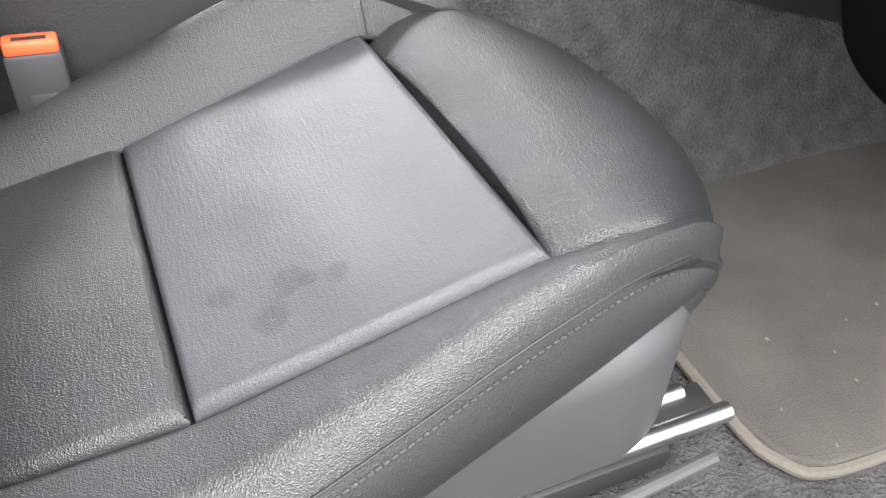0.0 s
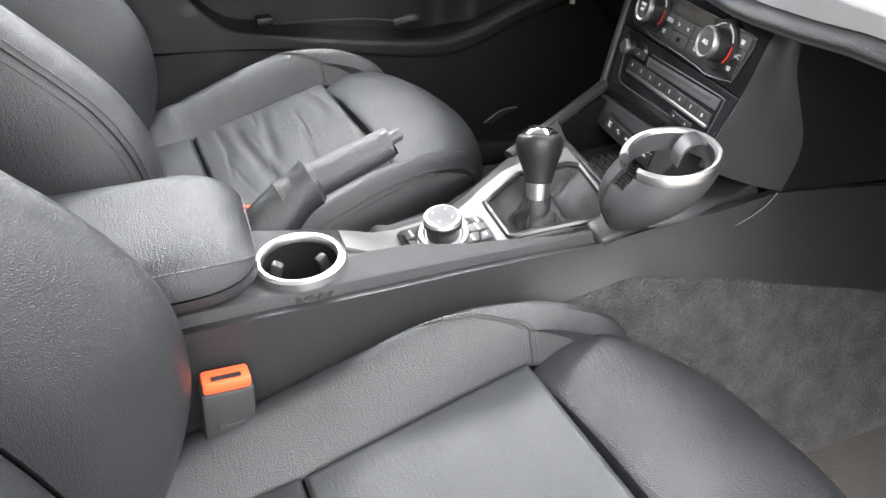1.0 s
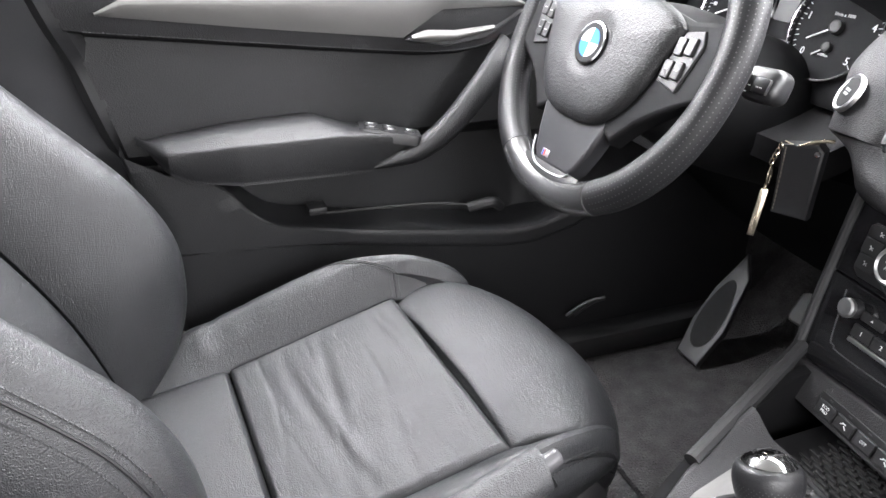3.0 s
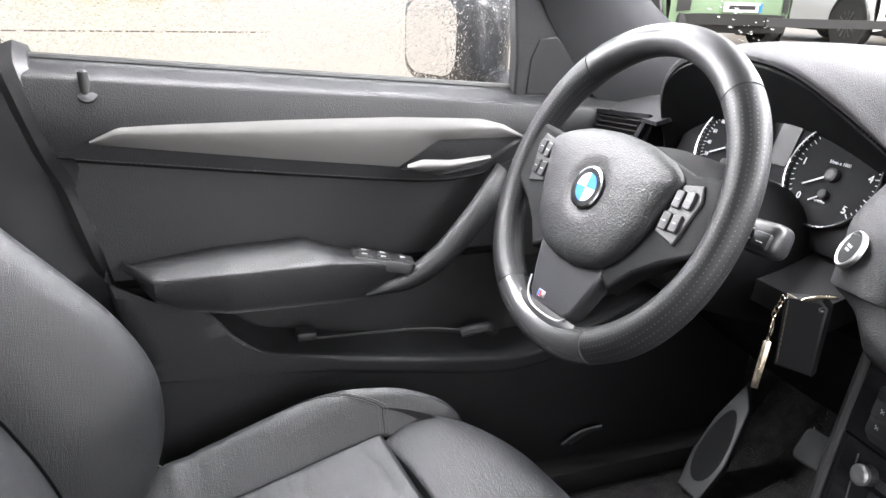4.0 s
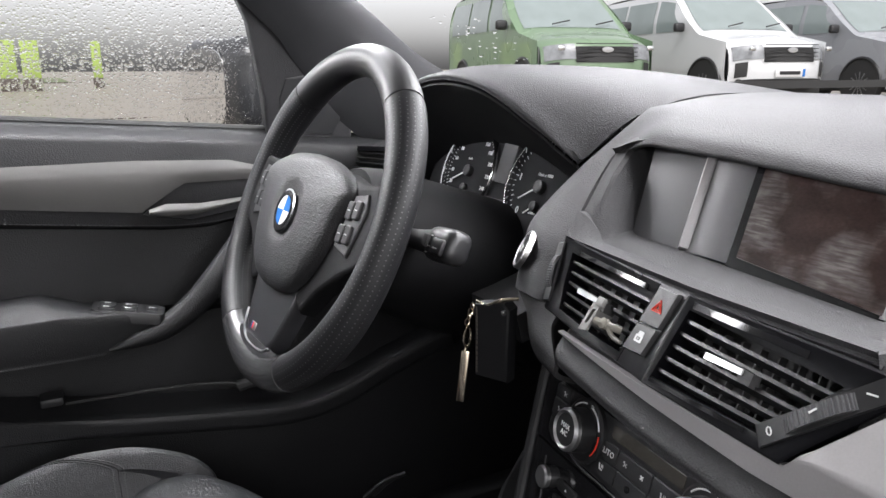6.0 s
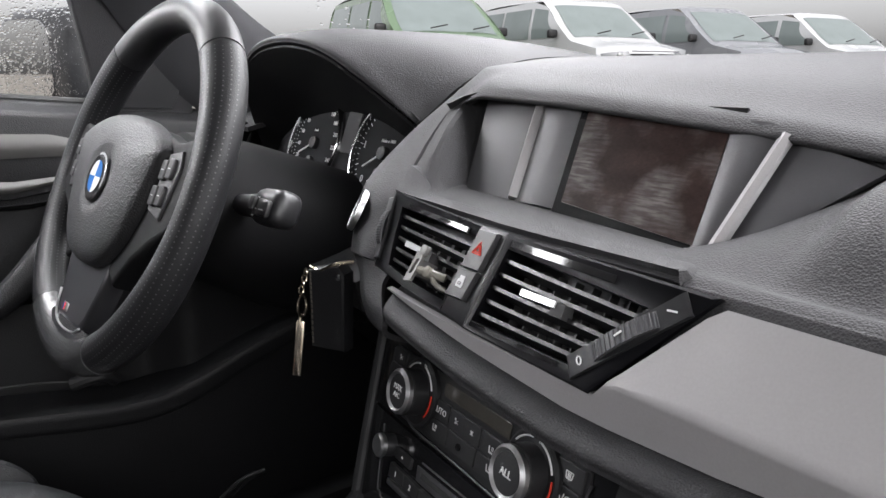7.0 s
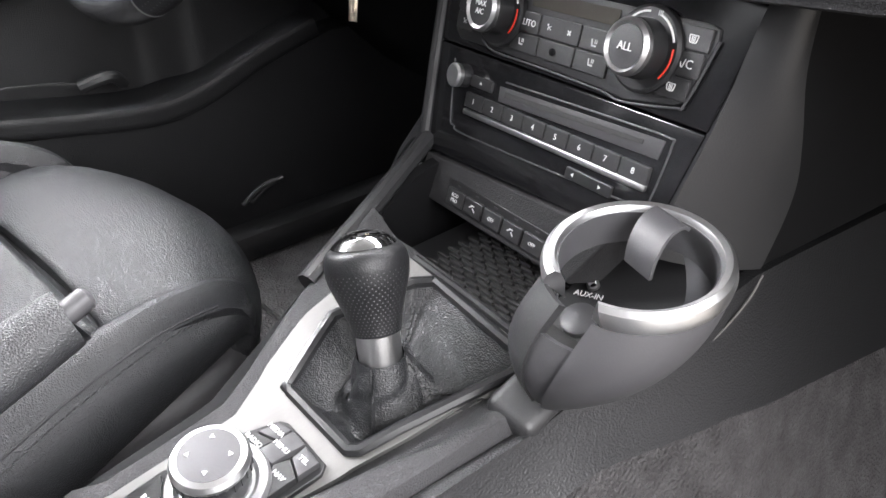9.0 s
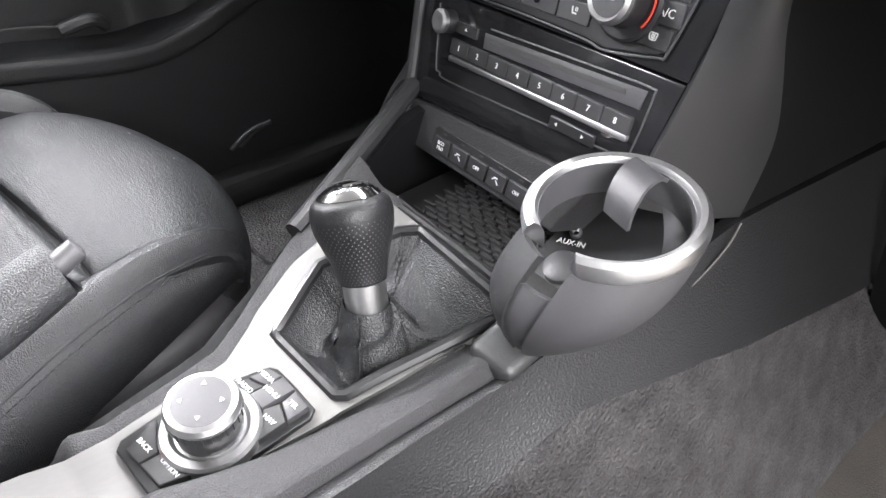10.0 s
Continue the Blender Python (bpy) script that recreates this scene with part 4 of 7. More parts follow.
for k in range(28):
    part("grip_rib", box((0.0009, 0.0012, 0.0055), DIAL @ Matrix.Rotation(2 * math.pi * k / 28, 4, "Z") @ T(0.0207, 0, 0.0215)), SMOOTH, d)
part("dial_ring", lathe([(0.0207, 0.0240), (0.0210, 0.0262), (0.0194, 0.0290), (0.0162, 0.0298)], 56, DIAL, cap=False), CHROME, d)
part("dial_top", lathe([(0.0164, 0.0283), (0.0161, 0.0298), (0.009, 0.0302), (0.0, 0.0304)], 48, DIAL, cap=False), SHELLP, d)
for a in (0, 90, 180, 270):
    tri = prism([(0.0125, 0), (0.0103, 0.0014), (0.0103, -0.0014)], 0.0309, DIAL @ Matrix.Rotation(radians(a + 45), 4, "Z"), base=0.030)
    part("arrow", tri, WHITE, d)
turn = Matrix.Rotation(radians(-90), 4, "Z")
MENU_KEYS = (("BACK", ((-0.0430, 0.0188), (-0.0216, 0.0232), (-0.0325, 0.0045), (-0.0430, 0.0064))), ("OPTION", ((-0.0430, 0.0052), (-0.0325, 0.0030), (-0.0240, -0.0165), (-0.0250, -0.0213), (-0.0434, -0.0130))),
        ("RADIO", ((0.0182, 0.0147), (0.0304, 0.0074), (0.0334, -0.0040), (0.0211, -0.0001))), ("MEDIA", ((0.0314, 0.0076), (0.0434, 0.0044), (0.0450, -0.0055), (0.0348, -0.0042))),
        ("MENU", ((0.0215, -0.0015), (0.0452, -0.0068), (0.0438, -0.0187), (0.0232, -0.0150))), ("NAV", ((0.0232, -0.0162), (0.0318, -0.0200), (0.0262, -0.0320), (0.0080, -0.0300), (0.0140, -0.0225))), ("TEL", ((0.0330, -0.0204), (0.0434, -0.0199), (0.0412, -0.0337), (0.0274, -0.0322))))
for text, c in MENU_KEYS:
    key = part("key", prism(list(c), 0.0030, None, 0.0009, base=-0.003), SHELLP if text in ("MENU", "MEDIA", "TEL") else HARD, ctrl)
    n = len(c)
    words(text, 0.0044 if len(text) < 6 else 0.0040, T(sum(q[0] for q in c) / n, sum(q[1] for q in c) / n, 0.0033) @ turn, WHITE, key)

# ---- gear lever ----
gear = thing("gear_lever", "black leather gear lever with a silver collar and gaiter", "gear lever")
LEVER = [(-0.0300, 0.0020, 0.6960), (-0.0285, 0.0060, 0.7130), (-0.0270, 0.0100, 0.7310)]


def square(v, grow=1.0):
    """Six-sided frame round the gaiter, on the tilted deck."""
    a = (v % 1) * len(FRAME)
    i, w = int(a) % len(FRAME), a - int(a)
    p, q = Vector((*FRAME[i], 0)), Vector((*FRAME[(i + 1) % len(FRAME)], 0))
    c = Vector((-0.020, -0.005, 0))
    r = c + (p.lerp(q, w) - c) * grow
    return Vector((r.x, r.y, mid_z(r.x) + 0.12 * max(-0.06, r.y) + 0.004))


def gaiter(u, v):
    """Leather that dips inside its frame and then climbs the lever as a folded cone."""
    p = square(v, 0.965)
    ang = 2 * math.pi * v
    foot = Vector((-0.0300, -0.0020, 0))
    d = Vector((p.x - foot.x, p.y - foot.y, 0))
    lobes = 0.0035 * math.sin(4 * ang + 0.8) + 0.002 * math.sin(9 * ang)
    if u < 0.5:
        w = u * 2
        rim = foot + d.normalized() * (0.0300 + lobes)
        q = Vector((p.x, p.y, 0)).lerp(rim, w)
        z = p.z - 0.024 * math.sin(math.pi / 2 * w) ** 0.8
        z += 0.0035 * noise.noise((q.x * 42, q.y * 42, 4)) * math.sin(math.pi * w)
    else:
        w = u * 2 - 1
        c = foot.lerp(Vector((LEVER[1][0], LEVER[1][1], 0)), w)
        q = c + d.normalized() * (lerp(0.0300 + lobes, 0.0150, w ** 0.65))
        z = lerp(p.z - 0.024, 0.7150, w ** 1.1)
        ruck = 0.0016 * math.sin(6 * ang + 7 * w + 3 * noise.noise((ang, w * 3, 2)))
        q += d.normalized() * ruck * math.sin(math.pi * w)
    return (q.x, q.y, z)


part("gaiter", sheet(gaiter, 44, 120, 0.0), LEATHER, gear, "folded black leather gaiter")
part("gaiter_frame", tube([square(k / 96, 1.0) for k in range(96)], 0.0042, 8, closed=True), SMOOTH, gear)
for v0 in (0.285, 0.325, 0.60):
    part("gaiter_stitching", stitches([Vector(gaiter(0.03 + 0.85 * k / 10, v0)) + Vector((0, 0, 0.0012)) for k in range(11)], 0.0040), STITCH, gear)
part("collar", tube([(-0.0290, 0.0048, 0.7095), (-0.0272, 0.0095, 0.7300)], 0.0138, 32, 6), CHROME, gear, "satin silver collar")
KNOB = [(-0.0273, 0.0092, 0.7290), (-0.0255, 0.0140, 0.7420), (-0.0232, 0.0200, 0.7570), (-0.0212, 0.0255, 0.7710), (-0.0200, 0.0285, 0.7790)]
KNOBR = [(0, 0.0148), (0.12, 0.0160), (0.28, 0.0188), (0.42, 0.0222), (0.55, 0.0250), (0.68, 0.0262), (0.80, 0.0255), (0.90, 0.0238), (0.97, 0.0210), (1, 0.0186)]


def knob_r(k):
    return (table(KNOBR, max(0, k - 0.03)) + table(KNOBR, k) + table(KNOBR, min(1, k + 0.03))) / 3


kn = part("knob", tube(KNOB, knob_r, 40, 48), PERFORATED, gear)
dots = bmesh.new()
for i in range(20):
    k = 0.05 + 0.60 * i / 19
    c, d = spline(KNOB, k), (spline(KNOB, k + 0.02) - spline(KNOB, k - 0.02)).normalized()
    r = knob_r(k)
    e1 = d.orthogonal().normalized()
    e2 = d.cross(e1)
    for j in range(40):
        a = 2 * math.pi * (j + 0.5 * (i % 2)) / 40
        n = e1 * math.cos(a) + e2 * math.sin(a)
        q = Matrix.Translation(c + n * (r + 0.00012)) @ n.to_track_quat("Z", "Y").to_matrix().to_4x4()
        dots.faces.new([dots.verts.new(q @ Vector((0.00045 * math.cos(t), 0.00045 * math.sin(t), 0))) for t in (0, 1.2566, 2.5133, 3.7699, 5.0265)])
part("knob_perforation", dots, HOLE, kn, smooth=False)
AXIS = (Vector(KNOB[-1]) - Vector(KNOB[-2])).normalized()
KN = axes(Vector(KNOB[-1]) + AXIS * 0.0003, AXIS.cross(Vector((1, 0, 0.1))).normalized() * -1, (1, 0.1, -0.2))
part("knob_ring", lathe([(0.0182, -0.002), (0.0200, 0.0), (0.0184, 0.0022)], 40, KN, cap=False), BRIGHT, kn)
part("knob_cap", lathe([(0.0186, 0.0008), (0.0160, 0.0040), (0.0110, 0.0068), (0.0050, 0.0083), (0.0, 0.0087)], 40, KN, cap=False), BRIGHT, kn, "polished metal cap with a shift pattern")
for x0, y0, w, h in ((-0.0065, 0, 0.0011, 0.013), (0, 0, 0.0011, 0.013), (0.0065, 0, 0.0011, 0.013), (0, 0, 0.013, 0.0011)):
    part("shift_mark", box((w, h, 0.0010), KN @ T(x0, y0, 0.0078), 0), SMOOTH, kn)
for text, x0, y0 in (("1", -0.0065, 0.0090), ("3", 0, 0.0092), ("5", 0.0065, 0.0090), ("2", -0.0065, -0.0090), ("4", 0, -0.0092), ("6", 0.0065, -0.0090)):
    words(text, 0.0046, KN @ T(x0, y0, 0.0068), SMOOTH, kn, "numeral")
part("shift_mark", box((0.0040, 0.0016, 0.0006), KN @ T(-0.0105, 0.002, 0.0034), 0), BLUE, kn)
part("shift_mark", box((0.0030, 0.0016, 0.0006), KN @ T(-0.0105, 0.004, 0.0032), 0), REDP, kn)

# ---- handbrake ----
brake = thing("handbrake", "black leather handbrake lever with stitched gaiter", "handbrake")
part("lever", tube([(-0.305, 0.074, 0.728), (-0.26, 0.080, 0.742), (-0.215, 0.087, 0.754), (-0.180, 0.092, 0.764), (-0.176, 0.0925, 0.765)], lambda k: table([(0, 0.0205), (0.6, 0.0185), (0.93, 0.0170), (1, 0.012)], k), 28, 24, flat=0.9), LEATHER, brake)
part("button", tube([(-0.180, 0.092, 0.766), (-0.166, 0.094, 0.771), (-0.160, 0.095, 0.773)], lambda k: table([(0, 0.0075), (0.8, 0.007), (1, 0.004)], k), 16, 8), SHELLP, brake, "dark grey release button")
part("seam", tube([(-0.28, 0.0765, 0.7185), (-0.23, 0.0848, 0.7345), (-0.185, 0.092, 0.7485)], 0.002, 6), STITCH, brake)


def sleeve(u, v):
    c = spline([(-0.350, 0.066, 0.664), (-0.322, 0.071, 0.694), (-0.295, 0.076, 0.720), (-0.263, 0.081, 0.742)], u)
    r = table([(0, 0.040), (0.35, 0.033), (0.8, 0.0262), (0.93, 0.0275), (1, 0.0225)], u) + 0.0012 * math.sin(6 * math.pi * v + 5 * u)
    a = 2 * math.pi * v
    ax = Vector((0.75, 0.09, 0.55 - 0.3 * u)).normalized()
    s1 = ax.cross(Vector((0, 1, 0))).normalized()
    s2 = ax.cross(s1)
    return c + (s1 * math.cos(a) + s2 * math.sin(a) * 0.9) * r


part("gaiter", sheet(sleeve, 30, 40, 0.0), LEATHER, brake, "shiny folded leather gaiter")
part("gaiter_stitching", stitches([Vector(sleeve(0.93, 0.05 + 0.9 * k / 10)) for k in range(11)], 0.004), STITCH, brake)
part("gaiter_stitching", stitches([Vector(sleeve(k / 8, 0.78)) for k in range(9)], 0.005, 0.0011), STITCH, brake)

# ---- clip-on drink holder ----
clip = thing("drink_holder", "black clip-on drink holder with an open silver ring", "cup holder")
C0 = Vector((0.043, -0.119, 0.8110))
FOOT = Vector((0.014, -0.1000, 0.7300))


def ring_pt(deg, r, dz=0.0):
    """A point round the tilted ring."""
    a = radians(deg)
    return C0 + Vector((r * math.cos(a), r * math.sin(a), dz + 0.006 * math.cos(a - radians(15))))


def hoop_section(deg, q):
    """The ring's section: a flat-topped silver band with a sloping outer face."""
    return [ring_pt(deg, 0.0392, -0.008), ring_pt(deg, 0.0392, 0.001), ring_pt(deg, 0.0408, 0.0045), ring_pt(deg, 0.0440, 0.0055), ring_pt(deg, 0.0466, 0.0030), ring_pt(deg, 0.0478, -0.0015), ring_pt(deg, 0.0472, -0.0050), ring_pt(deg, 0.0450, -0.0070)]


def hoop_mesh(a0, a1, rows, n=100, cut_=14):
    """A band swept round the ring between two angles, its ends cut slantwise."""
    bm = bmesh.new()
    lv = []
    for k in range(n + 1):
        sec = rows(lerp(a0, a1, k / n), 0)
        row = []
        for j in range(len(sec)):
            lean = cut_ * (j / (len(sec) - 1) - 0.5)
            deg = lerp(a0 + lean, a1 - lean, k / n)
            row.append(bm.verts.new(rows(deg, 0)[j]))
        lv.append(row)
    m = len(lv[0])
    for a, b in zip(lv, lv[1:]):
        for j in range(m):
            bm.faces.new((a[j], a[(j + 1) % m], b[(j + 1) % m], b[j]))
    bm.faces.new(lv[0][::-1])
    bm.faces.new(lv[-1])
    return bm


part("ring", hoop_mesh(-166, 152, hoop_section), CHROME, clip, "satin silver open ring", sharp=0.5)
part("ring_lining", sheet(lambda u, v: ring_pt(lerp(-160, 146, v), 0.0388, lerp(-0.017, 0.0012, u)), 4, 90, 0.001), SHELLP, clip)


def holder_wall(d0, d1, reach):
    """Outer wall under the ring that runs down and in towards the foot."""
    def fn(u, v):
        deg = lerp(d0, d1, v)
        a = radians(deg)
        top = ring_pt(deg, 0.0470, -0.005)
        foot = FOOT + Vector((0.017 * math.cos(a), 0.014 * math.sin(a), 0))
        k = reach(v) * u
        return top.lerp(foot, k) + Vector((math.cos(a), math.sin(a), 0)) * (0.014 * math.sin(math.pi * min(1, k)))
    return fn


part("shell", sheet(holder_wall(-168, 0, lambda v: table([(0, 1.0), (0.30, 1.0), (0.5, 0.88), (0.75, 0.50), (1, 0.10)], v)), 24, 44, 0.004), SHELLP, clip, "dark grey plastic cup wall")
part("blade", sheet(holder_wall(168, 138, lambda v: lerp(1.0, 0.75, v)), 24, 12, 0.005, flip=True), HARD, clip)
part("saddle", sheet(lambda u, v: holder_wall(-212, -164, lambda q: 1.0)(lerp(0.22, 1.0, u), v) - Vector((-0.002, -0.002, 0)), 8, 12, 0.004), SHELLP, clip, "grey inner cradle")
part("fin", sheet(lambda u, v: Vector((lerp(0.030, 0.062, u), -0.128 - 0.006 * math.sin(math.pi * u), lerp(0.742, 0.772, u) + 0.006 * (v - 0.5) * math.sin(math.pi * u) ** 0.5)), 12, 4, 0.002), SHELLP, clip)
part("foot", box((0.062, 0.034, 0.020), pose(0.020, -0.083, 0.7140, 10, -9, 4), 0.007, 3), HARD, clip)
part("foot_clamp", box((0.014, 0.030, 0.022), pose(0.046, -0.072, 0.7250, 10, -9, 4), 0.003, 2), RUBBER, clip)
lip = [ring_pt(8, 0.0370, 0.001), ring_pt(9, 0.0310, 0.004), ring_pt(12, 0.0190, 0.003), ring_pt(18, 0.0110, -0.006), ring_pt(22, 0.0100, -0.017)]
part("spring_tongue", sheet(lambda u, v: spline(lip, u) + Vector((0.004, 0.0120, 0)) * (2 * v - 1) * lerp(1.0, 0.85, u), 20, 6, 0.002), SHELLP, clip, "grey spring tongue")


# ---- centre stack: climate panel, radio, switch strip ----
S = axes((0.152, 0.0245, 0.8825), (-0.12, -1, 0.026), (0.25, 0, 1))
stack = thing("center_stack", "gloss black centre stack with climate and radio controls", "control stack")
mm = 0.001


def slab(name, x0, x1, y0, y1, z0, z1, mat, parent, r=1.5, label="", bev=0.6):
    """A rounded plate on the stack, from millimetres."""
    return part(name, prism(rounded((x1 - x0) * mm, (y1 - y0) * mm, r * mm, 4, (x0 + x1) / 2 * mm, (y0 + y1) / 2 * mm), z1 * mm, S, bev * mm, base=z0 * mm), mat, parent, label)


def at_stack(x, y, z=0.0):
    return S @ T(x * mm, y * mm, z * mm)


part("climate_fascia", prism([(x * mm, y * mm) for x, y in [(-141, -36), (123, -38), (136, 24), (139, 40), (-145, 40)]], 0.0, S, 0.0012, base=-0.05), GLOSS, stack)
part("radio_fascia", prism([(x * mm, y * mm) for x, y in [(-131, -126), (106, -114), (122.5, -39.6), (-140.5, -37.6)]], 0.0, S, 0.0012, base=-0.05), GLOSS, stack)
clim = part("climate_panel", prism([(x * mm, y * mm) for x, y in [(-122, 15), (-119, -26), (-112, -31), (-60, -31), (40, -33), (60, -35), (98, -29), (104, -26), (114, 10), (113, 16), (106, 18), (-117, 19)]], 0.0016, S, 0.0006, base=-0.001), SMOOTH, stack)
slab("display_window", -38, 42, 5, 15, 1, 2.2, DISPLAY, clim, 1, "dim grey-brown display window", 0.2)
part("silver_accent", tube([S @ Vector((x * mm, y * mm, 0.0016)) for x, y in ((-85, -27), (-69, -32.5), (-20, -33), (40, -34.5), (60, -36.5), (98, -30.5), (105, -26), (115, 10))], 0.0008, 6, 60), SHELLP, clim)
keys = [(-47, -26, -13, 1), (-25, 13.5, -13, 1), (14.5, 46, -13, 1), (-52, -24, -27, -14), (-23, 12, -27, -14), (13, 42, -27, -14),
        (-117, -97, 6.5, 18), (-120, -99, -9, 5), (-119, -97, -24, -10.5), (87, 110.5, 2.5, 15.5), (86, 109, -12.5, 1.5), (82, 105, -26, -13.5)]
for x0, x1, y0, y1 in keys:
    slab("key", x0, x1, y0, y1, 1, 3.0, HARD, clim, 1.2)


def icon(kind, x, y, parent, z=3.0):
    """A small white symbol of bars."""
    bm = bmesh.new()
    if kind == "seat":
        bars = [(-1.5, 0.5, 1, 4, 10), (0.5, -1.5, 4, 1, 0), (1.2, 1.2, 0.6, 2.6, 0), (2.6, 1.2, 0.6, 2.6, 0)]
    elif kind == "screen":
        bars = [(0, 2, 6, 0.6, 0), (0, -2, 4, 0.6, 0), (-2.6, 0, 0.6, 4, 12), (2.6, 0, 0.6, 4, -12), (-1, 0, 0.5, 3, 0), (1, 0, 0.5, 3, 0), (0, -0.6, 0.5, 4, 0)]
    elif kind == "fan":
        bars = [(0, 0, 4, 1, 45), (0, 0, 4, 1, -45), (0, 0, 1, 1, 0)]
    elif kind == "air":
        bars = [(-1, 1.2, 1.2, 1.2, 0), (-0.4, -0.8, 0.7, 2.6, -15), (1.4, 0.2, 2, 0.5, 30), (1.6, -1.2, 2, 0.5, -30)]
    else:
        bars = [(0, 0, 2.5, 0.7, 0)]
    for bx, by, w, h, a in bars:
        merge(bm, box((w * mm, h * mm, 0.0003), at_stack(x + bx, y + by, z + 0.15) @ Matrix.Rotation(radians(a), 4, "Z")))
    return part("symbol", bm, WHITE, parent, smooth=False)


for kind, x, y in (("air", -16, -5.5), ("fan", 4, -6), ("seat", -41, -20), ("seat", 28, -20), ("seat", 27, -8), ("air", -106, 12), ("air", -110, -2.5), ("air", -109, -17), ("screen", 99, 8.5), ("screen", 93, -19.5)):
    icon(kind, x, y, clim)
words("AUTO", 0.0064, at_stack(-38, -6.5, 3.1), WHITE, clim)
words("A/C", 0.0072, at_stack(97.5, -5.5, 3.1), WHITE, clim)
part("sensor", lathe([(0.0025, 0.0), (0.0025, 0.0012), (0.001, 0.0012)], 16, at_stack(-7, -20.5, 3)), GLOSS, clim)
for x, text in ((-68, "MAX\nA/C"), (69.5, "ALL")):
    dl = part("temperature_dial", lathe([(0.0255, 0.0), (0.0255, 0.004), (0.0235, 0.0055), (0.0175, 0.0055), (0.0170, 0.016)], 48, at_stack(x, -3, 1), cap=False), SMOOTH, stack)
    part("grip", lathe([(0.0168, 0.006), (0.0165, 0.018), (0.0150, 0.0195)], 48, at_stack(x, -3, 1), cap=False), RUBBER, dl)
    part("chrome_ring", lathe([(0.0168, 0.0180), (0.0166, 0.0210), (0.0145, 0.0232), (0.0124, 0.0212)], 48, at_stack(x, -3, 1), cap=False), CHROME, dl)
    part("centre_button", lathe([(0.0128, 0.018), (0.0126, 0.0216), (0.0, 0.0220)], 36, at_stack(x, -3, 1), cap=False), HARD, dl)
    words(text, 0.0056 if "\n" in text else 0.0066, at_stack(x, -3, 23.2), WHITE, dl)
    for a0, a1, mt in ((95, 140, WHITE), (20, 72, WHITE), (-40, 10, REDP)):
        arc = [at_stack(x, -3, 6.2) @ Vector((0.0212 * math.cos(radians(lerp(a0, a1, k / 6))), 0.0212 * math.sin(radians(lerp(a0, a1, k / 6))), 0.0005)) for k in range(7)]
        part("scale_arc", tube(arc, 0.0007, 6, 12), mt, dl)
    for dx in (-1.2, 0, 1.2):
        part("scale_mark", box((0.0005, 0.0030, 0.0004), at_stack(x + 5.5 + dx, 18.0, 6.4)), WHITE, dl)

# radio
radio = thing("car_radio", "black radio panel with eight silver-edged preset keys", "car radio")
out = [(-116, -47), (-108, -92), (-102, -98), (-81, -101), (69, -94.5), (96, -92), (100, -86), (104, -52), (100, -47.5), (60, -48), (-50, -51)]
part("frame_line", tube([at_stack(x, y, 0.4) @ Vector((0, 0, 0)) for x, y in out], 0.0007, 6, 110), SHELLP, radio)
part("volume_knob", lathe([(0.0088, 0.0), (0.0088, 0.010), (0.0080, 0.012)], 28, at_stack(-98, -57, 0)), SMOOTH, radio)
part("knob_ring", lathe([(0.0091, 0.009), (0.0091, 0.0125), (0.0072, 0.0140), (0.0, 0.0135)], 28, at_stack(-98, -57, 0), cap=False), CHROME, radio, "satin chrome knob face")
slab("eject_key", -89, -63, -62.5, -54, 0, 2.2, HARD, radio)
part("eject_symbol", prism([(-0.0015, 0), (0.0015, 0), (0, 0.002)], 0.0003, at_stack(-76, -59, 2.3)), WHITE, radio)
sl = part("disc_slot", prism([(x * mm, y * mm) for x, y in [(-54, -66), (97, -62), (99, -50), (-55, -55)]], 0.0012, S, 0.0004, base=0), SHELLP, radio)
part("slot_gap", prism([(x * mm, y * mm) for x, y in [(-47, -61.5), (84, -56.5), (84, -53.5), (-47, -57.5)]], 0.0018, S, base=0.0005), RUBBER, sl)
for k in range(8):
    x0 = -90.5 + 23.35 * k
    slab("preset_key", x0, x0 + 22.4, -79.2, -67.6, 0, 3.2, HARD, radio, 0.8)
    words(str(k + 1), 0.0058, at_stack(x0 + 11, -73.2, 3.35), WHITE, radio, "numeral")
part("silver_bar", box((0.186, 0.0046, 0.004), at_stack(2.5, -81.8, 1.6) @ Matrix.Rotation(radians(0.6), 4, "Z"), 0.0012), CHROME, radio, "satin silver bar under the keys")
slab("seek_rocker", 29, 71, -96.5, -88.5, 0, 1.8, SMOOTH, radio, 1.2)
for x, q in ((37, -1), (60, 1)):
    part("seek_symbol", prism([(0, 0.0014), (0, -0.0014), (0.0022 * q, 0)][::q], 0.0003, at_stack(x, -92.5, 1.9)), WHITE, radio)

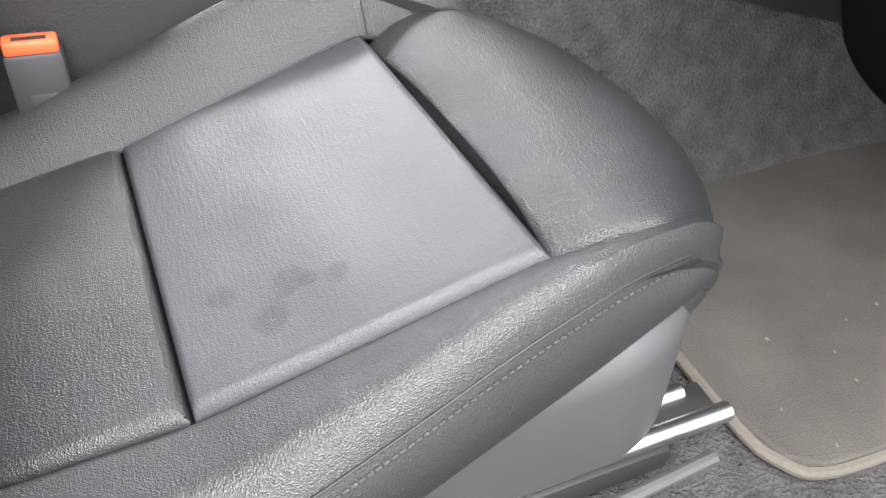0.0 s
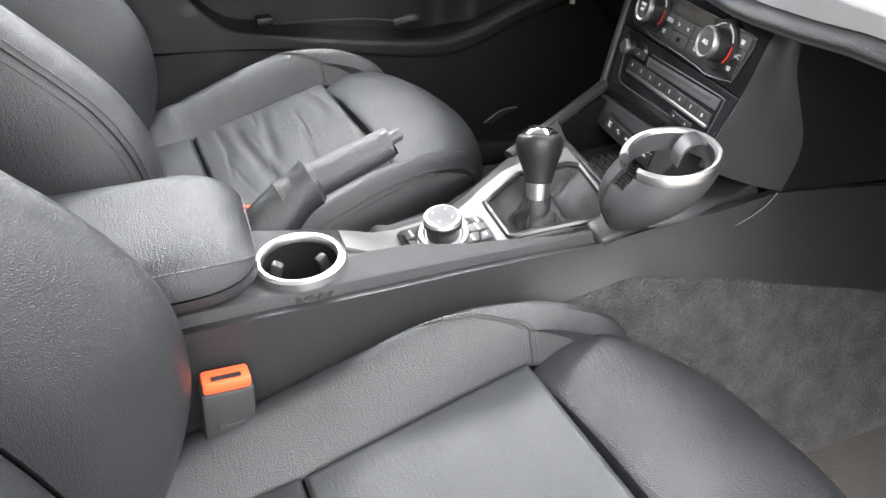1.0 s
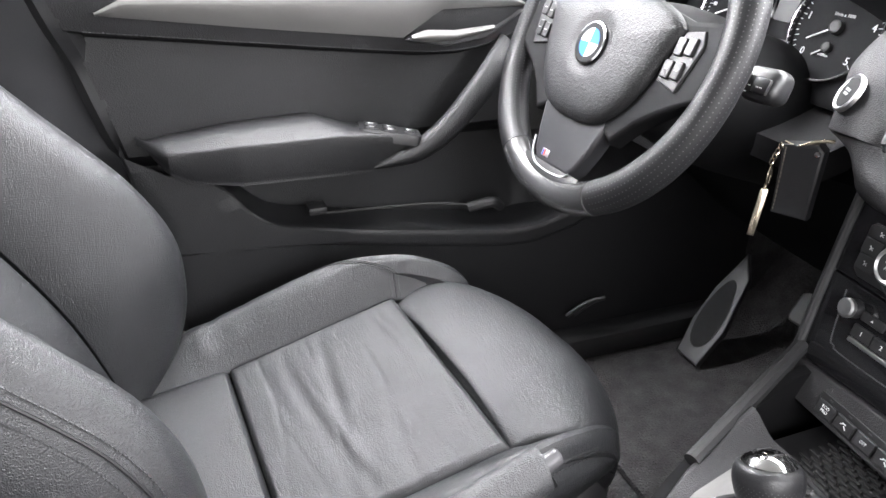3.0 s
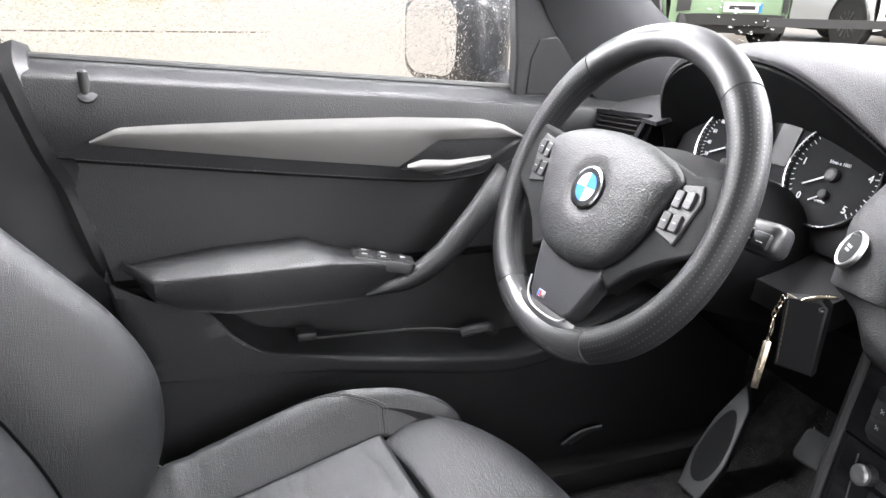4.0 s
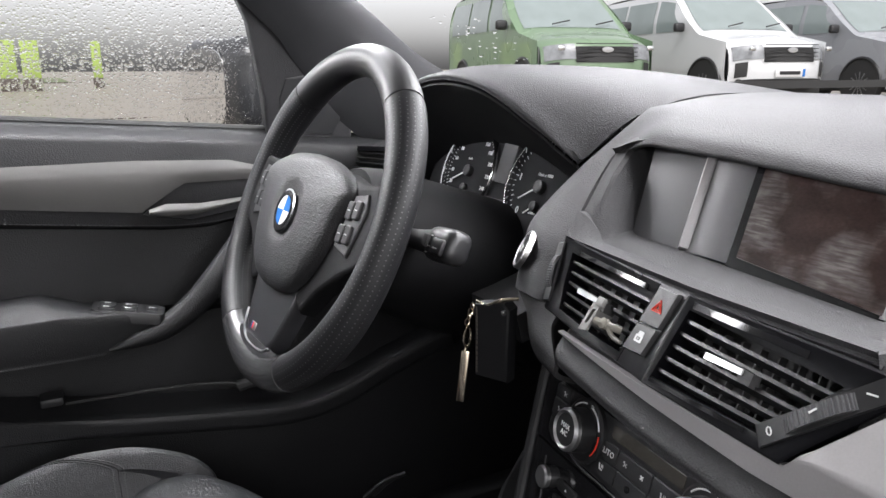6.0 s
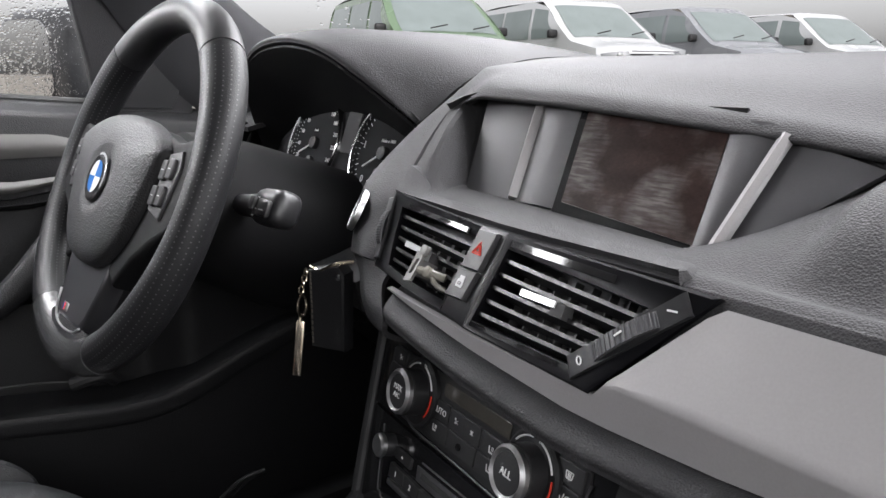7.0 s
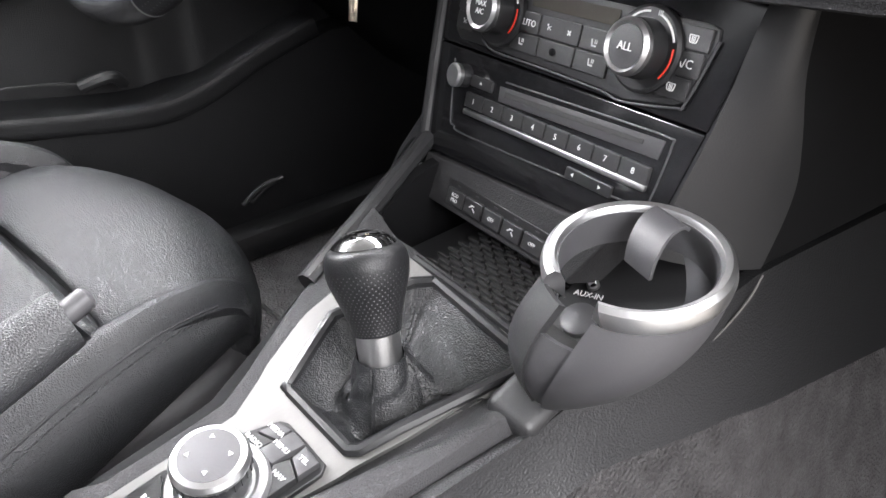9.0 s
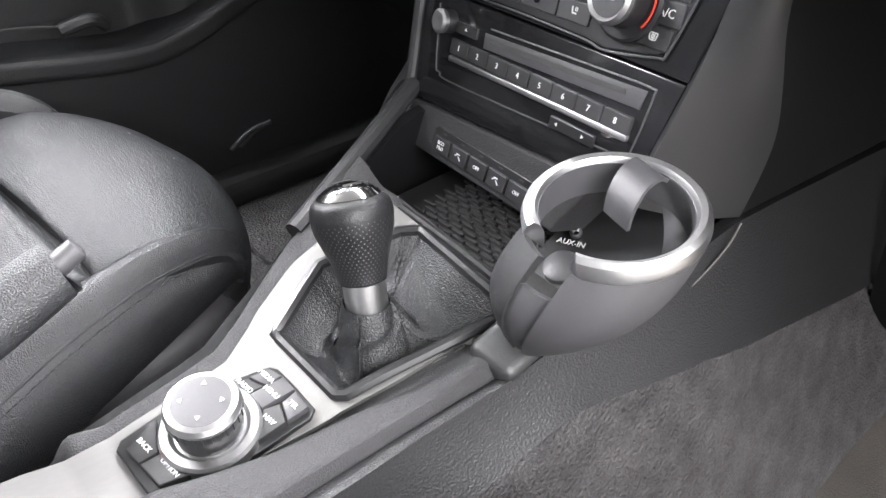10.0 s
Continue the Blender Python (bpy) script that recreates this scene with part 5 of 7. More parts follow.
# switch strip under the radio and the storage tray
U = axes(S @ Vector((-0.0250, -0.1475, 0.002)), (-0.12, -1, 0.026), (0.34, 0, 1))
strip = thing("switch_strip", "black strip of five small switches below the radio", "switch strip")
part("carrier", prism([(-0.101, 0.020), (-0.103, -0.012), (-0.098, -0.016), (0.085, -0.014), (0.110, 0.032)][::-1], 0.004, U, 0.002, base=-0.03), SOFT, strip)
part("bed", prism(rounded(0.120, 0.021, 0.002, 4, 0.0, 0.0), 0.0048, U, 0.0004, base=0.002), SMOOTH, strip)
for k, text in enumerate(("ECO\nPRO", "", "OFF", "", "OFF")):
    x = (-47 + 23.5 * k) * mm
    part("switch", prism(rounded(0.0215, 0.0135, 0.0015, 4, x, -0.0022), 0.0070, U, 0.001, base=0.003), HARD, strip)
    if text:
        words(text, 0.0042, U @ T(x, -0.0022, 0.0071), WHITE, strip)
    else:
        for dx, dy, a in ((-0.002, 0.001, 30), (0.002, -0.001, -40), (0, 0.002, 0)):
            part("switch_symbol", box((0.004, 0.0009, 0.0003), U @ T(x + dx, -0.0022 + dy, 0.0072) @ Matrix.Rotation(radians(a), 4, "Z")), WHITE, strip)
    part("indicator", box((0.004, 0.0012, 0.0004), U @ T(x, 0.0075, 0.0050)), SHELLP, strip)

tray = thing("storage_tray", "open storage tray lined with a ribbed rubber mat", "storage tray")
part("floor", sheet(lambda u, v: (lerp(0.045, 0.20, u), lerp(-0.085, 0.115, v), lerp(0.696, 0.700, u)), 6, 6, 0.006), SMOOTH, tray)
ribs = bmesh.new()
for i in range(20):
    for j in range(9):
        x, y = 0.060 + 0.0056 * i, -0.034 + 0.0150 * j + (0.0075 if i % 2 else 0)
        if y < 0.092:
            merge(ribs, box((0.0026, 0.0116, 0.0022), T(x, y, lerp(0.696, 0.700, (x - 0.055) / 0.145) + 0.002)))
tagged(part("rubber_mat", ribs, RUBBER), "ribbed black rubber mat in the storage tray", "tray mat", kind="stuff")
part("back_wall", box((0.01, 0.21, 0.06), T(0.205, 0.01, 0.735)), SMOOTH, tray)
part("front_lip", tube([(0.043, -0.062, 0.716), (0.045, 0.0, 0.722), (0.044, 0.060, 0.728)], 0.0035, 8, 12), SMOOTH, tray)
# socket block with audio input
block = part("socket_block", sheet(lambda u, v: (lerp(0.060, 0.175, u), lerp(-0.100, -0.022, v), lerp(0.688, 0.735, u) + 0.012 * (1 - v)), 10, 6, 0.02), HARD, tray)
AX = axes((0.124, -0.038, 0.7185), (0.25, -0.97, 0.12), (0.90, 0.22, 0.38))
part("audio_socket", lathe([(0.0045, 0), (0.0045, 0.0022), (0.003, 0.0028), (0.002, 0.0005)], 20, AX, cap=False), CHROME, block)
words("AUX-IN", 0.0062, AX @ T(0, -0.0088, 0.0006), WHITE, block)
part("power_socket", lathe([(0.013, -0.004), (0.013, 0.003), (0.0115, 0.004), (0.0, 0.0045)], 28, axes((0.096, -0.050, 0.7090), (0.25, -0.97, 0.12), (0.9, 0.22, 0.38)), cap=False), SHELLP, block)

# cheek panels at the sides of the stack
R0, R1 = [S @ Vector((x * mm, y * mm, -0.002)) for x, y in ((139, 38), (104, -118))]


CHEEK = [(0.150, -0.127, 0.918), (0.156, -0.126, 0.885), (0.176, -0.125, 0.844), (0.193, -0.122, 0.811), (0.199, -0.118, 0.780), (0.195, -0.113, 0.742)]


def cheek(u, v):
    a = R0.lerp(R1, v)
    p = a.lerp(spline(CHEEK, v), u)
    return p + Vector((-0.004, -0.005, 0)) * math.sin(math.pi * u)


part("cheek_panel", sheet(cheek, 14, 20, 0.006), HARD, stack)
part("cheek_edge", tube([Vector(c) + Vector((0.003, 0.002, 0)) for c in CHEEK], 0.0045, 10, 30), HARD, stack)
# Near-black side wall: the shade beside the glovebox is painted in.
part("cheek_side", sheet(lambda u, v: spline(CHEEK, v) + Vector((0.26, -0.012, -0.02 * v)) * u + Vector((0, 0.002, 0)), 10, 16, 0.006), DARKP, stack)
L0, L1 = [S @ Vector((x * mm, y * mm, -0.002)) for x, y in ((-144, 38), (-133, -124))]
# Same cheek as opposite, coloured darker for its shaded side.
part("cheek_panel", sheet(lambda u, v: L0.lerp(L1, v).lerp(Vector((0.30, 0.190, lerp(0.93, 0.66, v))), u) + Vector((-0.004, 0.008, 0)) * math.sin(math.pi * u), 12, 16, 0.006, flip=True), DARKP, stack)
part("edge_pad", tube([S @ Vector((-0.147, 0.036, 0.000)), S @ Vector((-0.143, -0.03, 0.001)), S @ Vector((-0.136, -0.122, 0.002))], 0.005, 10, 24), HARD, stack)
part("edge_pad", tube([S @ Vector((-0.134, -0.118, 0.000)), (S @ Vector((-0.134, -0.120, 0.000))).lerp(Vector((-0.02, 0.104, 0.714)), 0.5), Vector((-0.02, 0.104, 0.714))], 0.008, 10, 24), HARD, stack)


# ---- dashboard ----
import functools

dash = thing("dashboard", "black soft-touch dashboard with a silver trim strip", "dashboard")


def vent_x(y):
    """Front line of the dashboard in plan: it bends away from the cabin on the driver's side."""
    return 0.154 + 0.085 * y + 0.055 * math.sqrt(y * y + 0.0004)


def vent_pt(y, z, out=0.0):
    """A point on the leaning face that carries the vents, raised by out."""
    s = 0.085 + 0.055 * y / math.sqrt(y * y + 0.0004)
    return Vector((vent_x(y) - 0.5 * (1.010 - z), y, z)) + Vector((-1, s, 0.5)).normalized() * out


def screen_pt(y, z, out=0.0):
    """A point on the leaning back of the display recess, raised by out."""
    return Vector((0.237 + 0.6 * (z - 1.015), y, z)) + Vector((-0.857, 0, 0.514)) * out


def lip_height(y):
    return table([(-0.74, 1.030), (-0.30, 1.053), (-0.17, 1.066), (-0.106, 1.0735), (0.04, 1.085), (0.15, 1.0915)], y)


def shelf_height(y):
    """Height of the padded shelf where it meets the back of the recess; at both ends it climbs to the brow."""
    return table([(-0.30, 1.075), (-0.172, 1.0628), (-0.124, 1.0315), (-0.088, 1.0075), (0.07, 1.0160), (0.112, 1.0180), (0.117, 1.021), (0.130, 1.072), (0.135, 1.0915)], y)


def trim_foot(y):
    """Height of the lower edge of the trim strip, where the padded roll begins."""
    return table([(-0.74, 0.962), (-0.22, 0.9500), (-0.17, 0.9447), (-0.11, 0.9412), (-0.08, 0.9408), (-0.015, 0.9463), (0.078, 0.9528), (0.115, 0.9568), (0.16, 0.9590)], y)


NPROF = 32


@functools.lru_cache(maxsize=None)
def profile_at(y):
    dx = vent_x(y) - 0.154
    zl = lip_height(y)
    dl = zl - 1.092
    h = min(shelf_height(y), zl - 0.0005)
    c = min(1.0, max(0.0, (zl - h) / 0.014))
    bx = 0.237 + 0.6 * (h - 1.015)
    tx = 0.237 + 0.6 * (zl - 1.015)
    lx = 0.258 if y > -0.2 else lerp(0.258, 0.235, min(1, (-0.2 - y) / 0.3))
    bx = lerp(lx + 0.003, bx, c)
    fx = vent_x(y) + 0.020
    front = []
    for t in (0.12, 0.4, 0.7, 1.0):
        front.append((lerp(bx, fx, t), lerp(h, 1.0185, t) + 0.003 * math.sin(math.pi * t) + 0.012 * (1 - c) * math.sin(math.pi * t)))
    pts = [(0.95, 1.083), (0.72, 1.114), (0.52, 1.127), (0.40, 1.125 + 0.2 * dl), (0.33, 1.118 + 0.55 * dl), (lx + 0.030, 1.110 + dl), (lx + 0.010, 1.103 + dl), (lx + 0.0015, 1.0965 + dl), (lx, zl + 0.001), (lx + 0.004 * c, zl - 0.0012 * c),
           (lerp(lx + 0.001, tx - 0.002, c), zl + 0.001 * c - 0.0005), (lerp(lx + 0.002, tx, c), zl - 0.002 * c - 0.0006), (bx + 0.002 * c, h + 0.003 * c), (bx, h)] + front
    q = 0.028 * step(-0.126, -0.118, y)
    vx, zt = vent_x(y), trim_foot(y)
    pts += [(vx + 0.010, 1.0165), (vx + 0.003, 1.0130), (vx - 0.0015 + q, 1.0085), (vx - 0.024 + q, 0.9625), (vx - 0.026, 0.9575), (vx - 0.024, zt + 0.001), (vx - 0.026, zt - 0.0015), (vx - 0.035, zt - 0.0025), (vx - 0.0415, zt - 0.007), (vx - 0.0410, zt - 0.0125), (vx - 0.030, zt - 0.018), (vx + 0.05, zt - 0.017), (0.27, 0.912), (0.36, 0.90)]
    return tuple((a, 0, b) for a, b in pts)


def dash_fn(u, v):
    y = lerp(0.150, -0.21, v / 0.72) if v < 0.72 else lerp(-0.21, -0.74, (v - 0.72) / 0.28)
    x, _, z = spline(profile_at(round(y, 5)), u)
    # towards the driver's end panel the padding runs out on one slanting line
    if z > 1.004 and x < 0.42:
        line = table([(0.165, 1.006), (0.177, 1.016), (0.236, 1.064), (0.262, 1.082), (0.322, 1.115), (0.40, 1.1245), (0.42, 1.1255)], x)
        z = lerp(z, line, step(0.116, 0.150, y))
    # the gap to the driver's end panel runs forwards and outwards
    y += 0.5 * max(0, min(x, 0.33) - 0.177) * step(0.06, 0.15, y) * step(0.90, 1.00, z)
    # the roll's end turns forwards at the driver's side
    if u > 0.54:
        x += 0.05 * step(0.09, 0.150, y) * step(0.905, 0.93, z) * (1 - step(0.952, 0.975, z))
    return (x, y, z)


part("body", sheet(dash_fn, (NPROF - 1) * 4, 150, 0.006), SOFT, dash)


def end_wall(u, v):
    """Side of the dashboard that faces the driver."""
    q = lerp(0.15, 0.92, v)
    a = Vector(dash_fn(q, 0.0)) + Vector((0.004, -0.002, -0.004))
    return a.lerp(Vector((0.36, a.y + 0.030, lerp(1.08, 0.94, v))), u)


part("end_wall", sheet(end_wall, 12, 40, 0.006, flip=True), HARD, dash)
BEZEL = (((0.158, 0.148, 0.966), (0.154, 0.175, 0.968), (0.180, 0.226, 0.960), (0.25, 0.250, 0.955)),
         ((0.168, 0.152, 0.992), (0.170, 0.186, 0.992), (0.186, 0.226, 0.992), (0.25, 0.250, 0.99)),
         ((0.183, 0.156, 1.02), (0.184, 0.194, 1.02), (0.203, 0.234, 1.02), (0.26, 0.254, 1.02)),
         ((0.236, 0.182, 1.064), (0.238, 0.213, 1.062), (0.256, 0.240, 1.056), (0.30, 0.256, 1.040)),
         ((0.324, 0.224, 1.1145), (0.326, 0.229, 1.113), (0.332, 0.236, 1.108), (0.345, 0.242, 1.098)))
ROLL = (((0.160, 0.10, 0.912), (0.162, 0.130, 0.912), (0.180, 0.155, 0.912), (0.24, 0.178, 0.91)),
        ((0.131, 0.10, 0.925), (0.141, 0.137, 0.925), (0.160, 0.161, 0.925), (0.22, 0.182, 0.922)),
        ((0.129, 0.10, 0.940), (0.138, 0.141, 0.940), (0.157, 0.168, 0.940), (0.22, 0.192, 0.938)),
        ((0.148, 0.13, 0.955), (0.150, 0.162, 0.955), (0.164, 0.185, 0.953), (0.22, 0.212, 0.95)),
        ((0.160, 0.13, 0.966), (0.156, 0.174, 0.966), (0.181, 0.225, 0.958), (0.24, 0.240, 0.953)))


def wrapped(rows):
    """A surface whose sections run round the dashboard's driver end."""
    return lambda u, v: spline([spline(r, v) for r in rows], u)


part("cowl_bridge", sheet(lambda u, v: (lerp(0.325, 0.95, u), lerp(0.150, lerp(0.262, 0.34, step(0, 0.4, u)), v), table([(0.30, 1.111), (0.36, 1.119), (0.50, 1.125), (0.72, 1.112), (0.95, 1.081)], lerp(0.325, 0.95, u)) - 0.010 * v ** 2), 24, 10, 0.01), SOFT, dash)
part("start_bezel", sheet(wrapped(BEZEL), 40, 24, 0.004), SOFT, dash)
part("roll_end", sheet(wrapped(ROLL), 30, 24, 0.004), SOFT, dash)
glove = thing("glovebox", "closed black glovebox below the dashboard", "glovebox")
GP = [(0.245, 0, 0.920), (0.340, 0, 0.895), (0.400, 0, 0.82), (0.440, 0, 0.70), (0.47, 0, 0.58), (0.52, 0, 0.48), (0.60, 0, 0.40)]
# Lid colour carries the shade under the dashboard.
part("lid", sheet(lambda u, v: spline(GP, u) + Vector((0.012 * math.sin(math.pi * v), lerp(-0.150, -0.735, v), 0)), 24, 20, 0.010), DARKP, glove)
part("latch", box((0.012, 0.07, 0.022), T(0.408, -0.44, 0.79) @ Matrix.Rotation(radians(-22), 4, "Y"), 0.004), HARD, glove)


def trim(u, v):
    """Satin strip with a fold along it; it narrows below the vents and is cut off slantwise beside them."""
    y = lerp(0.112, -0.74, v ** 1.15)
    top = lerp(0.9574, 1.0095, min(1, max(0.0, (-y - 0.1015) / 0.050)))
    foot = trim_foot(y)
    fold = min(0.9670, lerp(foot, top, 0.98))
    z = lerp(foot, fold, u * 2) if u < 0.5 else lerp(fold, top, u * 2 - 1)
    if z <= 0.9671:
        return (vent_x(y) - 0.0305 + 0.004 * (0.967 - z) / 0.026, y, z)
    return (lerp(vent_x(y) - 0.0305, vent_x(y) - 0.0045, (z - 0.967) / 0.0425), y, z)


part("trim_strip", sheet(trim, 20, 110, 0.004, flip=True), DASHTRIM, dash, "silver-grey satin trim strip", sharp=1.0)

# vents
def at_vent(x, y, z=0.0):
    """A frame on the vents, in millimetres from a place on the driver's half."""
    return axes(vent_pt(0.061, 0.977), (-0.139, -1, 0), (0.5, 0, 0.88)) @ T((x + 62) * mm, (y + 14) * mm, z * mm)


def vent_frame(y, z, out=0.0):
    s = 0.085 + 0.055 * y / math.sqrt(y * y + 0.0004)
    return axes(vent_pt(y, z, out), (-s, -1, 0), (0.5, 0, 0.88))


vents = thing("center_vents", "twin centre air vents in a gloss black frame", "air vent")


def ring_frame(outer, inner, z0, z1, m):
    """A flat frame between two outlines with the same number of corners."""
    bm = bmesh.new()
    lv = [[bm.verts.new((x * mm, y * mm, z * mm)) for x, y in o] for o, z in ((outer, z0), (outer, z1), (inner, z1), (inner, z0 - 14))]
    n = len(outer)
    for a, b in zip(lv, lv[1:]):
        for k in range(n):
            bm.faces.new((a[k], a[(k + 1) % n], b[(k + 1) % n], b[k]))
    bm.transform(m)
    return bm


def vent_ring(outer, inner, o0, o1, deep):
    """A frame between two outlines on the vents' face, with walls that go in."""
    bm = bmesh.new()
    cut = [lerp(Vector((*a, 0)), Vector((*b, 0)), 0.12) for a, b in zip(outer, inner)]
    rows = [[vent_pt(y, z, o0) for y, z in outer], [vent_pt(y, z, o1 - 0.001) for y, z in outer], [vent_pt(q.x, q.y, o1) for q in cut], [vent_pt(y, z, o1 - 0.0012) for y, z in inner], [vent_pt(y, z, -deep) for y, z in inner]]
    lv = [[bm.verts.new(p) for p in r] for r in rows]
    n = len(outer)
    for a, b in zip(lv, lv[1:]):
        for k in range(n):
            bm.faces.new((a[k], a[(k + 1) % n], b[(k + 1) % n], b[k]))
    return bm


def vent_plate(pts, o0, o1, bevel=0.0008):
    """A plate with corners (y, z) on the vents' face."""
    bm = bmesh.new()
    low = [bm.verts.new(vent_pt(y, z, o0)) for y, z in pts]
    cy, cz = sum(p[0] for p in pts) / len(pts), sum(p[1] for p in pts) / len(pts)
    mid = [bm.verts.new(vent_pt(y, z, o1 - bevel)) for y, z in pts]
    top = [bm.verts.new(vent_pt(lerp(y, cy, 0.05), lerp(z, cz, 0.05), o1)) for y, z in pts]
    n = len(pts)
    for a, b in ((low, mid), (mid, top)):
        for k in range(n):
            bm.faces.new((a[k], a[(k + 1) % n], b[(k + 1) % n], b[k]))
    bm.faces.new(top)
    bm.faces.new(low[::-1])
    return bm


LEFT_IN = [(0.134, 1.0095), (0.026, 1.0075), (0.0365, 0.9665), (0.080, 0.9672), (0.121, 0.9700), (0.129, 0.990)]
LEFT_OUT = [(0.151, 1.0185), (0.0235, 1.0145), (0.0335, 0.9605), (0.080, 0.9615), (0.140, 0.9655), (0.155, 0.992)]
RIGHT_IN = [(-0.0075, 1.0065), (-0.1150, 0.9995), (-0.0815, 0.9635), (0.0010, 0.9640)]
RIGHT_OUT = [(-0.004, 1.0145), (-0.1495, 1.0115), (-0.0985, 0.9555), (0.0045, 0.9580)]
part("frame", vent_ring(LEFT_OUT, LEFT_IN, -0.002, 0.0045, 0.020), FRAMEP, vents)
part("frame", vent_ring(RIGHT_OUT, RIGHT_IN, -0.002, 0.0045, 0.020), FRAMEP, vents)
part("backing", vent_plate([(0.145, 1.008), (-0.12, 1.008), (-0.095, 0.962), (0.135, 0.966)], -0.0236, -0.0200), RUBBER, vents)
for pts in ([(0.122, 1.0125), (0.034, 1.0108), (0.034, 1.0075), (0.122, 1.0095)], [(-0.010, 1.0115), (-0.092, 1.0090), (-0.092, 1.0050), (-0.010, 1.0075)], [(0.0000, 0.9635), (-0.074, 0.9630), (-0.074, 0.9605), (0.0000, 0.9610)]):
    part("gloss_insert", vent_plate(pts, 0.002, 0.0056), GLOSS, vents, "polished black insert")


def blade(pa, pb):
    """A thin vent slat across an opening, tilted up towards the cabin."""
    q = ((0, 0.0010), (0, -0.0010), (-0.013, -0.0044), (-0.013, -0.0030))
    bm = bmesh.new()
    rows = [[bm.verts.new(vent_pt(y, z + dz, 0.0005 + d)) for d, dz in q] for y, z in [(lerp(pa[0], pb[0], k / 6), lerp(pa[1], pb[1], k / 6)) for k in range(7)]]
    for a, b in zip(rows, rows[1:]):
        for k in range(4):
            bm.faces.new((a[k], a[(k + 1) % 4], b[(k + 1) % 4], b[k]))
    bm.faces.new(rows[0])
    bm.faces.new(rows[-1][::-1])
    return bm


for k in range(5):
    t = (k + 0.75) / 5.4
    lf = [(lerp(0.134, 0.127, t * 2), lerp(1.0095, 0.990, t * 2)) if t < 0.5 else (lerp(0.127, 0.121, t * 2 - 1), lerp(0.990, 0.970, t * 2 - 1))][0]
    part("slat", blade(lf, (lerp(0.026, 0.0365, t), lerp(1.0075, 0.9665, t))), SMOOTH, vents)
for k in range(5):
    t = (k + 0.75) / 5.4
    part("slat", blade((lerp(-0.0075, 0.001, t), lerp(1.0065, 0.964, t)), (lerp(-0.115, -0.0815, t), lerp(0.9995, 0.9635, t))), SMOOTH, vents)
for y in (0.115, 0.100, 0.085, 0.070, 0.055, 0.042, -0.014, -0.027, -0.040, -0.053, -0.066, -0.079, -0.092):
    z0 = 0.966 if y > -0.08 else 0.976
    part("vane", vent_plate([(y + 0.0006, 1.002), (y - 0.0006, 1.002), (y - 0.0006, z0), (y + 0.0006, z0)], -0.019, -0.012), RUBBER, vents)
for y0, y1, z in ((0.104, 0.072, 0.9870), (-0.033, -0.0615, 0.9866)):
    part("slider", vent_plate([(y0, z + 0.0026), (y1, z + 0.0022), (y1, z - 0.0012), (y0, z - 0.0012)], -0.002, 0.0065, 0.0015), CHROME, vents, "silver slider tab")
part("slider_grip", vent_plate([(-0.058, 0.9895), (-0.068, 0.9885), (-0.068, 0.9815), (-0.058, 0.9820)], -0.002, 0.0055, 0.002), RUBBER, vents)
part("slider_grip", vent_plate([(0.075, 0.9895), (0.066, 0.9888), (0.066, 0.9825), (0.075, 0.9830)], -0.002, 0.0055, 0.002), RUBBER, vents)
# thumb wheels in their beds
for (ya, za), (yb, zb), wide in (((-0.1365, 1.0060), (-0.0835, 0.9625), 0.0115), ((0.1505, 1.0135), (0.1390, 0.9700), 0.0080)):
    d = Vector((yb - ya, zb - za, 0)).normalized()
    e = Vector((-d.y, d.x, 0)) * wide / 2
    c = [(ya + e.x, za + e.y), (yb + e.x, zb + e.y), (yb - e.x, zb - e.y), (ya - e.x, za - e.y)]
    bed = part("wheel_bed", vent_plate(c, 0.001, 0.0062, 0.001), SMOOTH, vents)
    ym, zm, ln = (ya + yb) / 2, (za + zb) / 2, math.hypot(yb - ya, zb - za) * 0.56

    def ribbed(u, v):
        t = radians(lerp(-80, 80, v))
        r = 1 + 0.09 * max(0.0, min(1.0, 0.5 + 2 * math.sin(36 * math.pi * v)))
        s = ln / 2 * math.sin(t) / math.sin(radians(80))
        w = wide * 0.68 * (u - 0.5)
        return vent_pt(ym + d.x * s + e.x / (wide / 2) * w, zm + d.y * s + e.y / (wide / 2) * w, 0.0045 + 0.0055 * math.cos(t) * r)
    part("thumb_wheel", sheet(ribbed, 2, 140, 0.002), SHELLP, bed)
SLANT = Matrix.Rotation(radians(38), 4, "Z")
part("wheel_mark", box((0.0009, 0.0045, 0.0006), vent_frame(-0.109, 0.9845, 0.0106) @ Matrix.Rotation(radians(-38), 4, "Z")), WHITE, vents)
words("0", 0.0075, vent_frame(-0.0895, 0.9672, 0.0064) @ SLANT, WHITE, vents)
part("mark", box((0.0055, 0.0009, 0.0004), vent_frame(-0.1300, 1.0008, 0.0064) @ Matrix.Rotation(radians(5), 4, "Z")), WHITE, vents)
# hazard and lock switches on the column between the vents
part("middle_frame", vent_plate([(0.0235, 1.0145), (-0.004, 1.0145), (0.0045, 0.9580), (0.0335, 0.9605)], -0.004, 0.0048, 0.001), SMOOTH, vents)
hz = part("hazard_switch", vent_plate([(0.0190, 1.0120), (0.0005, 1.0122), (0.0055, 0.9892), (0.0245, 0.9885)], 0.003, 0.0085, 0.0012), HARD, vents)
HF = vent_frame(0.0125, 1.0003, 0.0087)
for r in (0.0052, 0.0028):
    c = [(r * math.cos(radians(a)), r * math.sin(radians(a))) for a in (90, 210, 330)]
    for a, b in zip(c, c[1:] + c[:1]):
        part("hazard_mark", tube([HF @ Vector((*a, 0)), HF @ Vector((*b, 0))], 0.00045, 5, 2), REDP, hz)
